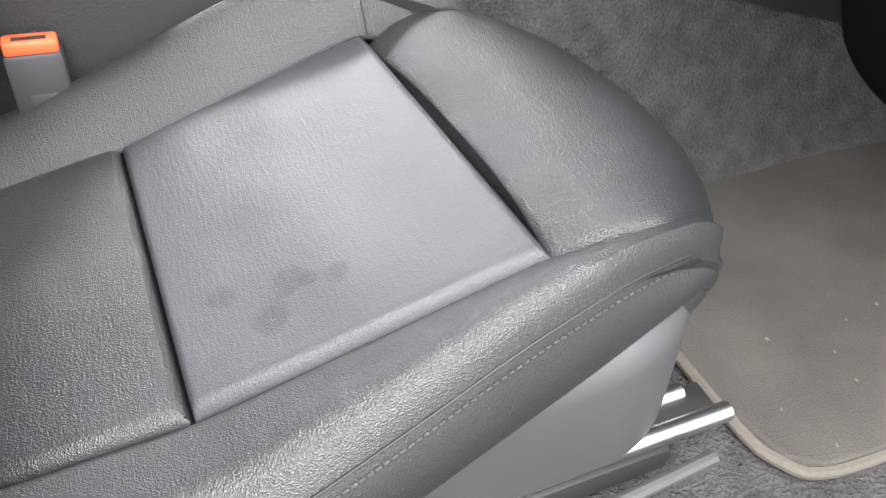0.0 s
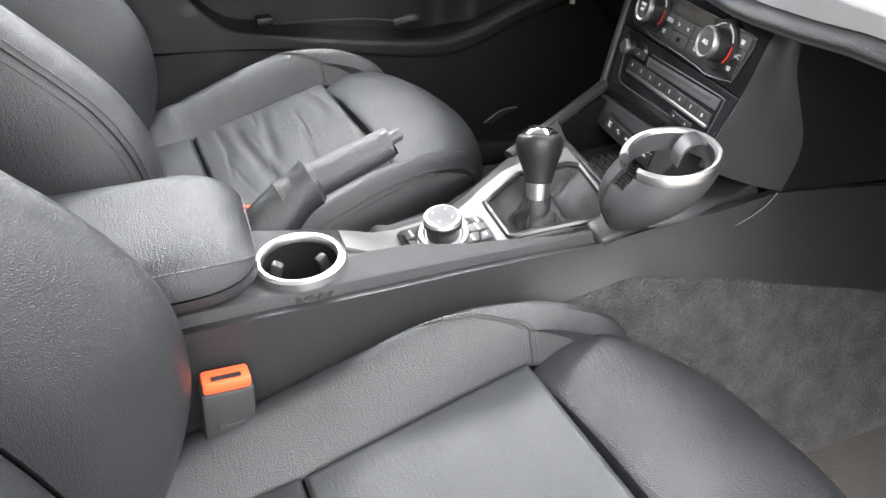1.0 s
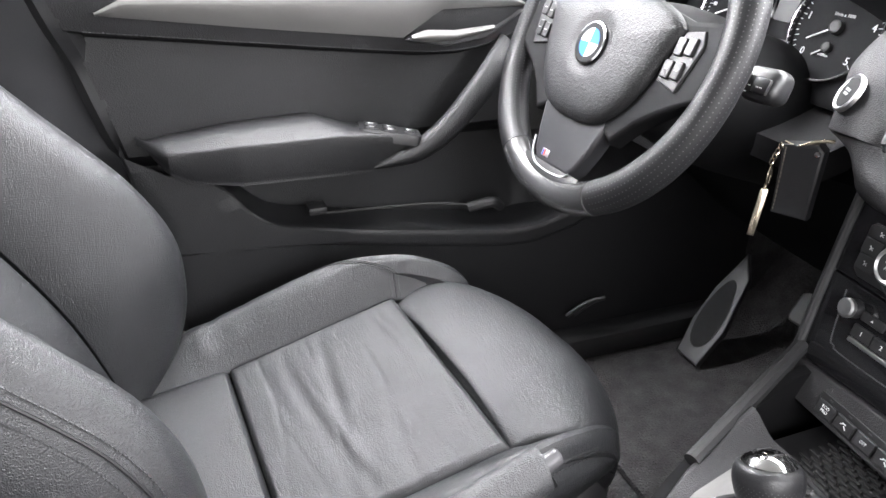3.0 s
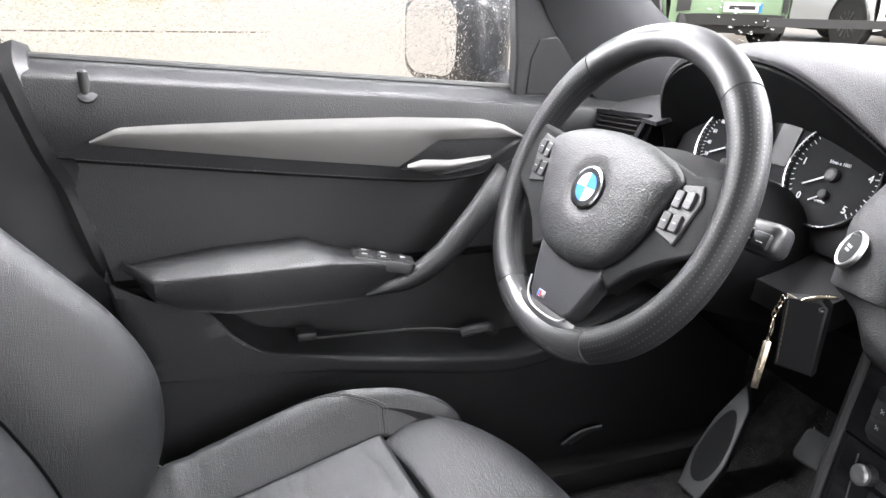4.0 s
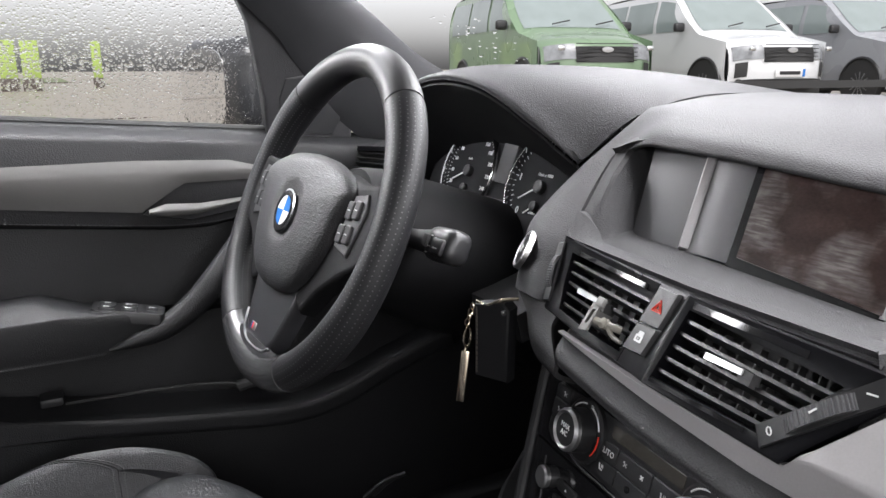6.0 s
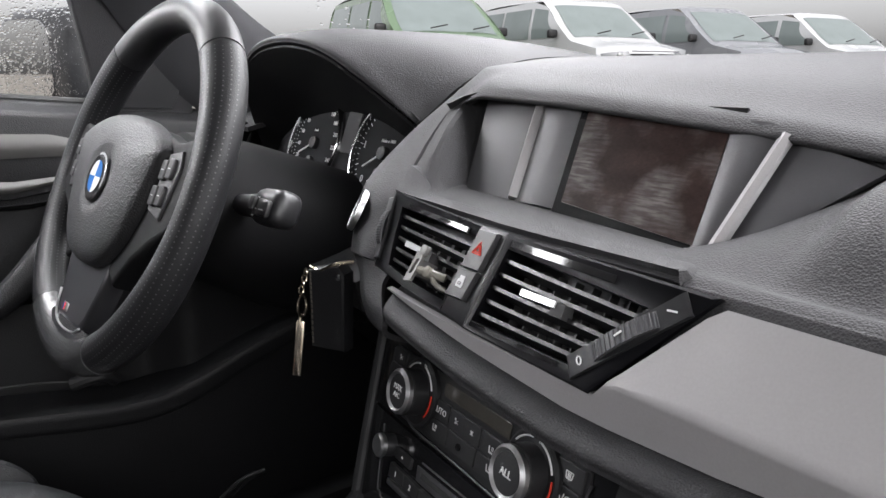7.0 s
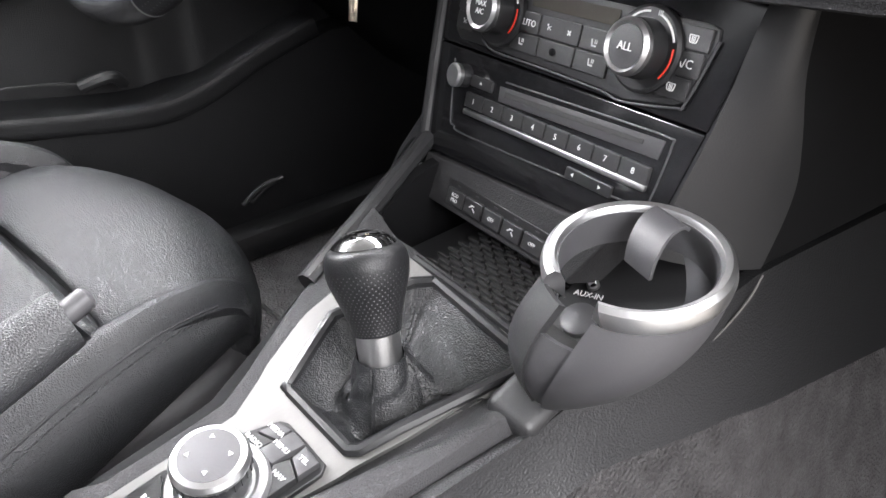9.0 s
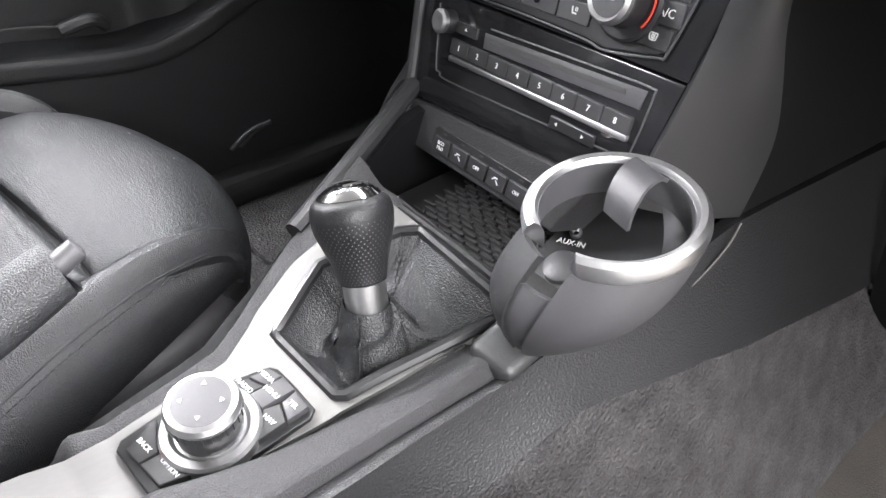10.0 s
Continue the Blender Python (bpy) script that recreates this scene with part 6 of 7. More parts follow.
lk = part("lock_switch", vent_plate([(0.0250, 0.9878), (0.0060, 0.9885), (0.0105, 0.9715), (0.0300, 0.9705)], 0.003, 0.0085, 0.0012), HARD, vents)
LF = vent_frame(0.0178, 0.9805, 0.0088)
part("lock_mark", box((0.0068, 0.0050, 0.0004), LF @ T(0, -0.001, 0)), WHITE, lk)
part("lock_mark", box((0.0050, 0.0034, 0.0005), LF @ T(0.0006, 0.0024, 0)), WHITE, lk)
part("lock_mark", box((0.0034, 0.0022, 0.0006), LF @ T(0, -0.001, 0)), HARD, lk)
part("lock_mark", box((0.0010, 0.0010, 0.0008), LF @ T(0, -0.001, 0)), WHITE, lk)

# display with its recess panels
disp = thing("dashboard_display", "smudged dark brown screen in a black recess", "display")


def screen_plate(bl, br, tr_, tl, out, crown, n=10):
    """A curved panel between four corners (y, z) of the recess."""
    def fn(u, v):
        y = lerp(lerp(bl[0], br[0], u), lerp(tl[0], tr_[0], u), v)
        z = lerp(lerp(bl[1], br[1], u), lerp(tl[1], tr_[1], u), v)
        return screen_pt(y, z, out + crown * math.sin(math.pi * u))
    return sheet(fn, n, 8, 0.004, flip=True)


part("bezel", screen_plate((0.0335, 1.0100), (-0.088, 1.0000), (-0.080, 1.0850), (0.0475, 1.0850), 0.0055, 0), GLOSS, disp)
part("screen", screen_plate((0.0275, 1.0180), (-0.0815, 1.0082), (-0.0745, 1.0770), (0.0385, 1.0785), 0.0070, 0), SCREEN, disp, "smudged brown-black screen")
part("side_panel", screen_plate((0.1330, 1.0140), (0.0770, 1.0140), (0.0920, 1.0900), (0.1580, 1.0930), 0.004, 0.0012), SHELLP, disp, "grey recess panel")
part("side_panel", screen_plate((0.0740, 1.0130), (0.0330, 1.0130), (0.0470, 1.0880), (0.0890, 1.0900), 0.005, 0.0022), SHELLP, disp, "grey recess panel")
part("side_panel", screen_plate((-0.0815, 1.0070), (-0.0930, 1.0050), (-0.1085, 1.0760), (-0.0740, 1.0770), 0.006, 0.003), SHELLP, disp, "grey recess panel")
part("side_panel", screen_plate((-0.0960, 1.0060), (-0.1300, 1.0300), (-0.1660, 1.0590), (-0.1120, 1.0700), 0.003, 0.001), SHELLP, disp, "grey recess panel")
for (ya, za), (yb, zb), w in (((0.0755, 1.0145), (0.0905, 1.0860), 0.0008), ((-0.0945, 1.0070), (-0.1105, 1.0710), 0.0018)):
    part("silver_fin", sheet(lambda u, v: screen_pt(lerp(ya, yb, v) + w * (0.5 - u), lerp(za, zb, v), 0.0085 + 0.002 * math.sin(math.pi * u)), 6, 8, 0.004, flip=True), DASHTRIM, disp, "thin satin silver fin")

# instrument hood and gauges
HOOD = (((0.270, 0.605, 1.000), (0.240, 0.590, 1.075), (0.218, 0.535, 1.122), (0.212, 0.455, 1.141), (0.220, 0.370, 1.135), (0.240, 0.308, 1.103), (0.270, 0.258, 1.062)),
        ((0.278, 0.612, 1.000), (0.250, 0.598, 1.083), (0.228, 0.540, 1.131), (0.222, 0.455, 1.150), (0.230, 0.370, 1.144), (0.252, 0.303, 1.112), (0.277, 0.255, 1.068)),
        ((0.36, 0.630, 1.02), (0.33, 0.610, 1.090), (0.31, 0.545, 1.136), (0.305, 0.455, 1.157), (0.31, 0.370, 1.154), (0.325, 0.295, 1.138), (0.342, 0.236, 1.1135)),
        ((0.52, 0.640, 1.04), (0.50, 0.615, 1.085), (0.50, 0.545, 1.125), (0.50, 0.455, 1.144), (0.50, 0.370, 1.146), (0.50, 0.295, 1.138), (0.50, 0.236, 1.126)),
        ((0.90, 0.640, 1.05), (0.90, 0.615, 1.070), (0.90, 0.545, 1.080), (0.90, 0.455, 1.086), (0.90, 0.370, 1.088), (0.90, 0.295, 1.088), (0.90, 0.236, 1.086)))


def hood(u, v):
    """Wide shade over the instruments, which runs down to the dashboard's middle part."""
    return spline([spline(r, v) for r in HOOD], u)


part("instrument_hood", sheet(hood, 40, 60, 0.006, flip=True), SOFT, dash)
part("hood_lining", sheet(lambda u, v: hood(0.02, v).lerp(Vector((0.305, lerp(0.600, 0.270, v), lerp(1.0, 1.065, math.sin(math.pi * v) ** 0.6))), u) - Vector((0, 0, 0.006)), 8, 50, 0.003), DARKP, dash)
G = axes((0.284, 0.408, 1.030), (0, -1, 0), (0.35, 0, 0.93))
cluster = thing("instrument_cluster", "twin round dials with silver rings behind the wheel", "instrument cluster")
part("panel", prism(rounded(0.36, 0.17, 0.05, 8), 0.0, G, base=-0.02), GAUGE, cluster)
for gx, top, n_mark, needle in ((-0.081, 260, 27, 205), (0.074, 5, 21, 210)):
    g = part("gauge_ring", lathe([(0.0600, 0.0), (0.0600, 0.006), (0.0590, 0.0075), (0.0572, 0.007), (0.0566, 0.0)], 64, G @ T(gx, -0.004, 0), cap=False), BRIGHT, cluster, "thin bright ring")
    part("gauge_face", lathe([(0.0566, 0.0), (0.0566, 0.001), (0.0, 0.0012)], 48, G @ T(gx, -0.004, 0), cap=False), GAUGE, g)
    ticks = bmesh.new()
    for k in range(n_mark * 2 - 1):
        a = radians(225 - 270 * k / (n_mark * 2 - 2))
        ln = 0.0055 if k % 4 == 0 else 0.003
        merge(ticks, box((ln, 0.0007, 0.0003), G @ T(gx, -0.004, 0.0015) @ Matrix.Rotation(a, 4, "Z") @ T(0.0535 - ln / 2, 0, 0)))
    part("scale_ticks", ticks, WHITE, g, smooth=False)
    labels = [str(20 * k) for k in range(14)] if gx < 0 else ["0", "1", "2", "3", "4", "5"]
    for k, t in enumerate(labels):
        a = radians(225 - 270 * k / (len(labels) - 1))
        words(t, 0.0070 if gx < 0 else 0.0115, G @ T(gx + 0.0435 * math.cos(a), -0.004 + 0.0435 * math.sin(a), 0.0016), WHITE, g, "numeral")
    part("needle", box((0.042, 0.0014, 0.0012), G @ T(gx, -0.004, 0.005) @ Matrix.Rotation(radians(needle), 4, "Z") @ T(0.014, 0, 0)), WHITE, g)
    part("needle_hub", lathe([(0.0075, 0.001), (0.0075, 0.007), (0.005, 0.008)], 24, G @ T(gx, -0.004, 0)), HARD, g)
    part("small_needle", box((0.020, 0.0012, 0.001), G @ T(gx, -0.026, 0.004) @ Matrix.Rotation(radians(215), 4, "Z") @ T(0.008, 0, 0)), WHITE, g)
    part("small_hub", lathe([(0.0055, 0.001), (0.0055, 0.006), (0.003, 0.007)], 20, G @ T(gx, -0.026, 0)), HARD, g)
words("1/min x 1000", 0.0052, G @ T(0.075, 0.010, 0.0016), WHITE, cluster)
words("x100km", 0.0042, G @ T(0.072, -0.034, 0.0016), WHITE, cluster)
words("km/h", 0.0048, G @ T(-0.088, 0.012, 0.0016), WHITE, cluster)
part("information_window", prism(rounded(0.030, 0.055, 0.004), 0.002, G @ T(-0.006, 0.018, 0), base=0.0), SMOOTH, cluster)
part("lower_window", prism(rounded(0.060, 0.022, 0.003), 0.003, G @ T(-0.006, -0.040, 0), base=0.0), SHELLP, cluster)

# start button
B0 = axes((0.1735, 0.2080, 0.9975), (-0.50, -0.84, 0.0), (0.40, -0.2, 0.88))
st = thing("start_button", "round start and stop button with chrome ring", "start button")
part("ring", lathe([(0.0185, -0.003), (0.0184, 0.0008), (0.0168, 0.0020), (0.0145, 0.0010)], 40, B0, cap=False), CHROME, st)
part("face", lathe([(0.0146, 0.0), (0.0143, 0.0012), (0.0, 0.0018)], 36, B0, cap=False), SMOOTH, st)
words("START\nSTOP", 0.0038, B0 @ T(0, 0, 0.0021), WHITE, st)

# driver side of the dashboard: left vent, shelf, knee panels
part("left_shelf", sheet(lambda u, v: (lerp(0.75, 0.236, u), lerp(0.76, 0.590, v), lerp(1.092, 1.054, u) - 0.012 * max(0, u - 0.85) / 0.15), 20, 10, 0.006), SOFT, dash)
lv = thing("left_vent", "slatted black air vent beside the driver door", "air vent")
LV = axes((0.218, 0.672, 1.020), (0.28, -0.95, 0.03), (0.40, 0.0, 0.9))
part("frame", ring_frame([(-62, 24), (64, 27), (52, -26), (-50, -24)], [(-54, 18), (55, 20), (45, -19), (-44, -18)], -2, 4, LV), FRAMEP, lv)
part("backing", prism(rounded(0.11, 0.04, 0.004), -0.016, LV, base=-0.02), RUBBER, lv)
for k in range(5):
    part("slat", box((0.094, 0.0016, 0.012), LV @ T(0, (14 - 7.4 * k) * mm, -0.004) @ Matrix.Rotation(radians(-20), 4, "X")), SMOOTH, lv)
part("lower_left", sheet(lambda u, v: (lerp(0.225, 0.30, u), lerp(0.755, 0.56, v), lerp(1.000, 0.80, u)), 6, 6, 0.02, flip=True), SOFT, dash)
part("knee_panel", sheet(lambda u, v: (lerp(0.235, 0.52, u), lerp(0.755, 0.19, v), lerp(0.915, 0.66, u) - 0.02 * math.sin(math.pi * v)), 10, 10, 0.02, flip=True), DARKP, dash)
part("cluster_sill", sheet(lambda u, v: (lerp(0.300, 0.185, u), lerp(0.58, 0.235, v), lerp(0.955, 0.925, u)), 6, 10, 0.03), SOFT, dash)

# ---- steering wheel ----
W = Matrix.Translation((0.0368, 0.3871, 1.0132)) @ Matrix.Rotation(radians(-86.1), 4, "Z") @ Matrix.Rotation(radians(66.2), 4, "X")
wheel = thing("steering_wheel", "black perforated leather sports steering wheel with three spokes", "steering wheel", at=W)
RIM = 0.1627


def rim_arc(a0, a1, n, r=0.0165, grow=0.0):
    pts = [(RIM * math.cos(radians(lerp(a0, a1, k / n))), RIM * math.sin(radians(lerp(a0, a1, k / n))), 0) for k in range(n + 1)]
    return tube(pts, lambda k: r + 0.0022 * (0.5 + 0.5 * math.cos(4 * radians(lerp(a0, a1, k)) + math.pi)), 24, n * 2)


part("rim_top", rim_arc(47, 131, 24), RIMTOP, wheel, "smooth leather rim section")
part("rim_left", rim_arc(131.6, 239, 28), PERFORATED, wheel, "perforated leather rim section")
part("rim_right", rim_arc(-62, 46.4, 28), PERFORATED, wheel, "perforated leather rim section")
part("rim_bottom", rim_arc(239.6, 297.4, 20, 0.0168), POLISHED, wheel, "shiny worn leather rim section")
for a in (46.7, 131.3, 239.3, 297.7):
    part("rim_seam", lathe([(0.0176, -0.0006), (0.0183, 0), (0.0176, 0.0006)], 24, Matrix.Rotation(radians(a), 4, "Z") @ T(RIM, 0, 0) @ Matrix.Rotation(radians(90), 4, "X"), cap=False), STITCH, wheel)
holes = bmesh.new()
for a0, a1 in ((-60, 45), (133, 237)):
    for i in range(72):
        for j in range(11):
            a = radians(lerp(a0, a1, (i + 0.5 * (j % 2)) / 72))
            b = radians(-95 + 190 * j / 10)
            rr = 0.0165 + 0.0022 * (0.5 + 0.5 * math.cos(4 * a + math.pi)) + 0.0001
            c = Vector(((RIM + rr * math.sin(b)) * math.cos(a), (RIM + rr * math.sin(b)) * math.sin(a), rr * math.cos(b)))
            n = Vector((math.sin(b) * math.cos(a), math.sin(b) * math.sin(a), math.cos(b)))
            q = n.to_track_quat("Z", "Y").to_matrix().to_4x4()
            ring = [holes.verts.new(Matrix.Translation(c) @ q @ Vector((0.00075 * math.cos(t), 0.00075 * math.sin(t), 0.0))) for t in (0, 1.2566, 2.5133, 3.7699, 5.0265)]
            holes.faces.new(ring)
part("perforation", holes, HOLE, wheel, smooth=False)


HUB = [(0.0, 0.0585), (0.045, 0.0550), (0.085, 0.0440), (0.1035, 0.0330), (0.1040, 0.0240), (0.096, 0.002), (0.086, -0.028), (0.070, -0.056), (0.046, -0.076), (0.018, -0.083), (0.0, -0.0835)]
HUB = [(x, y, 0) for x, y in HUB] + [(-x, y, 0) for x, y in HUB[::-1][1:]]


def hub(u, v):
    """Airbag cover: a wide shield with drawn-out upper corners, gently domed, dished round the badge."""
    e = spline(HUB, v)
    s = math.sin(math.pi / 2 * u)
    x, y = e.x * s, (e.y + 0.006) * s - 0.006
    dish = 0.0035 * math.exp(-((math.hypot(x, y + 0.006) / 0.030) ** 6))
    return (x, y, 0.006 + 0.022 * (1 - u ** 2.4) ** 0.6 - dish)


part("airbag_cover", sheet(hub, 40, 120, 0.0), DOORP, wheel)
part("hub_shell", lathe([(0.050, -0.045), (0.056, -0.010), (0.050, 0.004)], 40), HARD, wheel)


def spoke(pts, name, mat, label=""):
    return part(name, prism(pts, 0.010, None, 0.005, 3, base=-0.008), mat, wheel, label)


for sx in (1, -1):
    pts = [(0.060, 0.050), (0.104, 0.041), (0.134, 0.044), (0.156, 0.046), (0.158, -0.022), (0.140, -0.032), (0.117, -0.045), (0.092, -0.064), (0.070, -0.090), (0.050, -0.080), (0.050, 0.030)]
    sp = spoke([(sx * x, y) for x, y in pts][::sx], "spoke", DARKP)
    pod = part("switch_pod", prism([(sx * x, y) for x, y in ((0.106, 0.030), (0.128, 0.034), (0.134, 0.020), (0.124, -0.024), (0.096, -0.018))][::-sx], 0.0125, None, 0.0015, base=0.006), HARD, wheel)
    for x, y, w, h in ((0.1090, 0.016, 0.0105, 0.017), (0.1215, 0.018, 0.0105, 0.017), (0.1050, -0.006, 0.0115, 0.017), (0.1180, -0.005, 0.0105, 0.017)):
        part("switch", prism(rounded(w, h, 0.002, 4, sx * x, y), 0.0155, None, 0.0012, base=0.010), SMOOTH, pod)
        part("switch_symbol", box((0.004, 0.0008, 0.0003), T(sx * x, y, 0.0157)), WHITE, pod)
spoke([(-0.060, -0.070), (-0.050, -0.105), (-0.040, -0.130), (-0.030, -0.140), (0.030, -0.140), (0.040, -0.130), (0.050, -0.105), (0.060, -0.070)], "spoke", SPOKEP, "dark satin lower spoke")
part("spoke_foot", sheet(lambda u, v: Vector((lerp(-0.052, 0.052, v), lerp(-0.136, -0.158 - 0.004 * math.cos(math.pi * (v - 0.5)), u), 0.009 + 0.003 * math.sin(math.pi * u))), 10, 24, 0.012), POLISHED, wheel)
em = part("emblem", lathe([(0.0225, 0.0), (0.0225, 0.0018), (0.0205, 0.0024)], 40, T(0, -0.006, 0.0262), cap=False), BRIGHT, wheel, "round two-tone badge")
for k in range(4):
    pts = [(0, 0)] + [(0.0150 * math.cos(radians(90 * k + 10 * j)), 0.0150 * math.sin(radians(90 * k + 10 * j))) for j in range(10)]
    part("badge_quarter", prism(pts, 0.0026, T(0, -0.006, 0.0262), base=0.001), BLUE if k in (0, 2) else WHITE, em)
part("dark_band", lathe([(0.0206, 0.0012), (0.0205, 0.0024), (0.0150, 0.0025)], 40, T(0, -0.006, 0.0262), cap=False), GLOSS, em)
part("airbag_mark", box((0.022, 0.006, 0.0006), T(0, -0.062, 0.0225) @ Matrix.Rotation(radians(24), 4, "X"), 0.0002), HARD, wheel)
bd = part("spoke_badge", box((0.013, 0.008, 0.0012), T(-0.016, -0.128, 0.0106), 0.0004), CHROME, wheel, "small striped badge")
for k, mt in enumerate((BLUE, REDP)):
    part("badge_stripe", box((0.0022, 0.0066, 0.0004), T(-0.0195 + 0.0028 * k, -0.128, 0.0115)), mt, bd)
part("trim_edge", tube([(-0.046, -0.116, 0.010), (-0.040, -0.132, 0.0105), (-0.026, -0.142, 0.011), (0.0, -0.1445, 0.011), (0.026, -0.142, 0.011), (0.036, -0.136, 0.011)], 0.0012, 6, 30), CHROME, wheel)

# ---- steering column with stalk ----
col = thing("steering_column", "black steering column shroud with wiper stalk", "steering column")
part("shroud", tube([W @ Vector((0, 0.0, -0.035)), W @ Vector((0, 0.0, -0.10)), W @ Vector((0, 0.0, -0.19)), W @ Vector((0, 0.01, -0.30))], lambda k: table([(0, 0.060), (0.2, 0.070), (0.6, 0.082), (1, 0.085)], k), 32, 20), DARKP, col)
st2 = part("stalk", tube([W @ Vector((0.05, 0.010, -0.080)), W @ Vector((0.090, 0.012, -0.078)), W @ Vector((0.125, 0.015, -0.076))], lambda k: table([(0, 0.008), (0.6, 0.011), (1, 0.014)], k), 18, 16), SMOOTH, col)
part("stalk_head", box((0.044, 0.032, 0.028), W @ T(0.141, 0.015, -0.074) @ Matrix.Rotation(radians(4), 4, "Z"), 0.010, 4), SMOOTH, st2)
part("stalk_switch", box((0.018, 0.015, 0.005), W @ T(0.150, 0.012, -0.0575), 0.002), SMOOTH, st2)
part("stalk_slider", box((0.008, 0.012, 0.004), W @ T(0.128, 0.014, -0.0580), 0.0015), RUBBER, st2)
for dx, dy in ((0.148, 0.010), (0.152, 0.010), (0.136, 0.020), (0.136, 0.010), (0.134, 0.004)):
    part("stalk_mark", box((0.0030, 0.0009, 0.0004), W @ T(dx, dy, -0.0548 if dx > 0.14 else -0.0578)), WHITE, st2)

# ---- key pouch ----
key = thing("key_pouch", "black leather key pouch with a metal key ring hanging", "key holder")
KP = axes((0.152, 0.220, 0.915), (0.45, -0.89, 0), (0.0, 0, 1))
part("pouch", prism([(-0.018, -0.040), (0.017, -0.040), (0.019, 0.030), (0.012, 0.036), (-0.019, 0.030)], 0.007, KP, 0.003, base=-0.007), PERFORATED, key)
part("stitching", stitches([KP @ Vector(p) for p in ((-0.0155, 0.028, 0.0072), (-0.0150, 0.0, 0.0072), (-0.0150, -0.036, 0.0072))], 0.004, 0.0007), BINDING, key)
part("clasp_bar", tube([KP @ Vector(p) for p in ((-0.019, 0.031, 0.002), (-0.006, 0.030, 0.005), (0.008, 0.037, 0.003), (0.022, 0.039, -0.004))], 0.0018, 8, 20), BRASS, key, "polished brass clasp bar")
part("rivet", lathe([(0.003, 0), (0.0025, 0.001), (0, 0.0013)], 16, KP @ T(0.013, 0.027, 0.007), cap=False), BRIGHT, key)
c0 = KP @ Vector((-0.021, 0.030, 0.006))
for k in range(4):
    a = c0 + Vector((-0.0012 * k, 0.001 * k, -0.0052 * k - 0.003))
    ln = [a + Vector((0.0022 * math.cos(t) * (k % 2), 0.0022 * math.cos(t) * ((k + 1) % 2), 0.0036 * math.sin(t))) for t in [2 * math.pi * j / 12 for j in range(12)]]
    part("chain_link", tube(ln, 0.0008, 6, closed=True), BRASS, key)
rc = c0 + Vector((-0.004, 0.002, -0.033))
part("split_ring", tube([rc + Vector((0.006 * math.cos(t), 0.004 * math.cos(t), 0.0095 * math.sin(t))) for t in [2 * math.pi * j / 28 for j in range(28)]], 0.0012, 8, closed=True), BRASS, key)
part("key_tag", box((0.0075, 0.0022, 0.050), Matrix.Translation(rc + Vector((-0.005, 0.0, -0.038))) @ Matrix.Rotation(radians(7), 4, "Y") @ Matrix.Rotation(radians(-40), 4, "Z"), 0.0008), BRASS, key, "flat metal tag")
part("tag_loop", tube([rc + Vector((-0.0015, 0, -0.007)), rc + Vector((-0.003, 0, -0.014))], 0.0016, 8, 3), BRASS, key)

# vent clip
vc = thing("vent_clip", "small silver and clear plastic clip on the vent slats", "vent clip")
part("plate", ring_frame([(-7, 10), (2, 12), (0, -10), (-9, -12)], [(-4, 5), (-0.5, 6), (-2.5, -5), (-6, -6)], 14, 16, at_vent(-62, -14)), ALU, vc)
part("plate_head", box((0.008, 0.007, 0.004), at_vent(-62, -2, 15), 0.001), ALU, vc)
part("arm", tube([at_vent(-60, -15, 14) @ Vector(), at_vent(-50, -14, 11) @ Vector(), at_vent(-42, -13, 4) @ Vector()], 0.0028, 10, 10), CLEARP, vc)
part("fork", tube([at_vent(-50, -14, 11) @ Vector(), at_vent(-44, -19, 8) @ Vector(), at_vent(-40, -20, 2) @ Vector()], 0.0018, 8, 8), CLEARP, vc)
part("bead", lathe([(0.001, -0.004), (0.004, -0.002), (0.004, 0.002), (0.001, 0.004)], 16, at_vent(-52, -14, 12)), CLEARP, vc)

# ---- pedals ----
ped = thing("accelerator_pedal", "floor-hinged accelerator pedal with silver edge", "pedal")
PD = axes((0.452, 0.602, 0.468), (0.25, -0.96, 0.05), (0.62, 0.26, 0.74))
part("pad", prism([(-0.026, -0.085), (0.022, -0.095), (0.034, -0.02), (0.024, 0.085), (-0.004, 0.130), (-0.026, 0.05), (-0.033, -0.02)], 0.006, PD, 0.003, base=-0.006), SPOKEP, ped)
part("inlay", prism([(0.024 * math.cos(t) * (1 - 0.2 * math.sin(t)), 0.004 + 0.070 * math.sin(t)) for t in [2 * math.pi * k / 28 for k in range(28)]], 0.0072, PD, base=0.003), DARKP, ped)
p2 = thing("brake_pedal", "black rubber brake pedal above the carpet", "pedal")
PB = axes((0.50, 0.44, 0.555), (0.1, -0.99, 0), (0.6, 0, 0.8))
part("pad", prism(rounded(0.075, 0.055, 0.012), 0.006, PB, 0.003, base=-0.006), RUBBER, p2)
part("arm", tube([PB @ Vector((0, 0, -0.006)), (0.58, 0.44, 0.66), (0.66, 0.44, 0.82)], 0.009, 10, 12), HARD, p2)


# ---- driver door ----
door = thing("door_1", "black driver door panel with silver trim and armrest", "car door", kind="structure")


def belt(x):
    return 1.077 - 0.075 * x


def seam_z(x):
    return table([(-0.55, 1.004), (-0.244, 0.966), (-0.06, 0.945), (0.0, 0.944), (0.05, 0.953), (0.10, 0.975), (0.3, 1.0)], x)


def lip_z(x):
    return table([(-0.6, 0.725), (-0.28, 0.722), (-0.07, 0.682), (0.09, 0.660), (0.25, 0.70), (0.4, 0.74)], x)


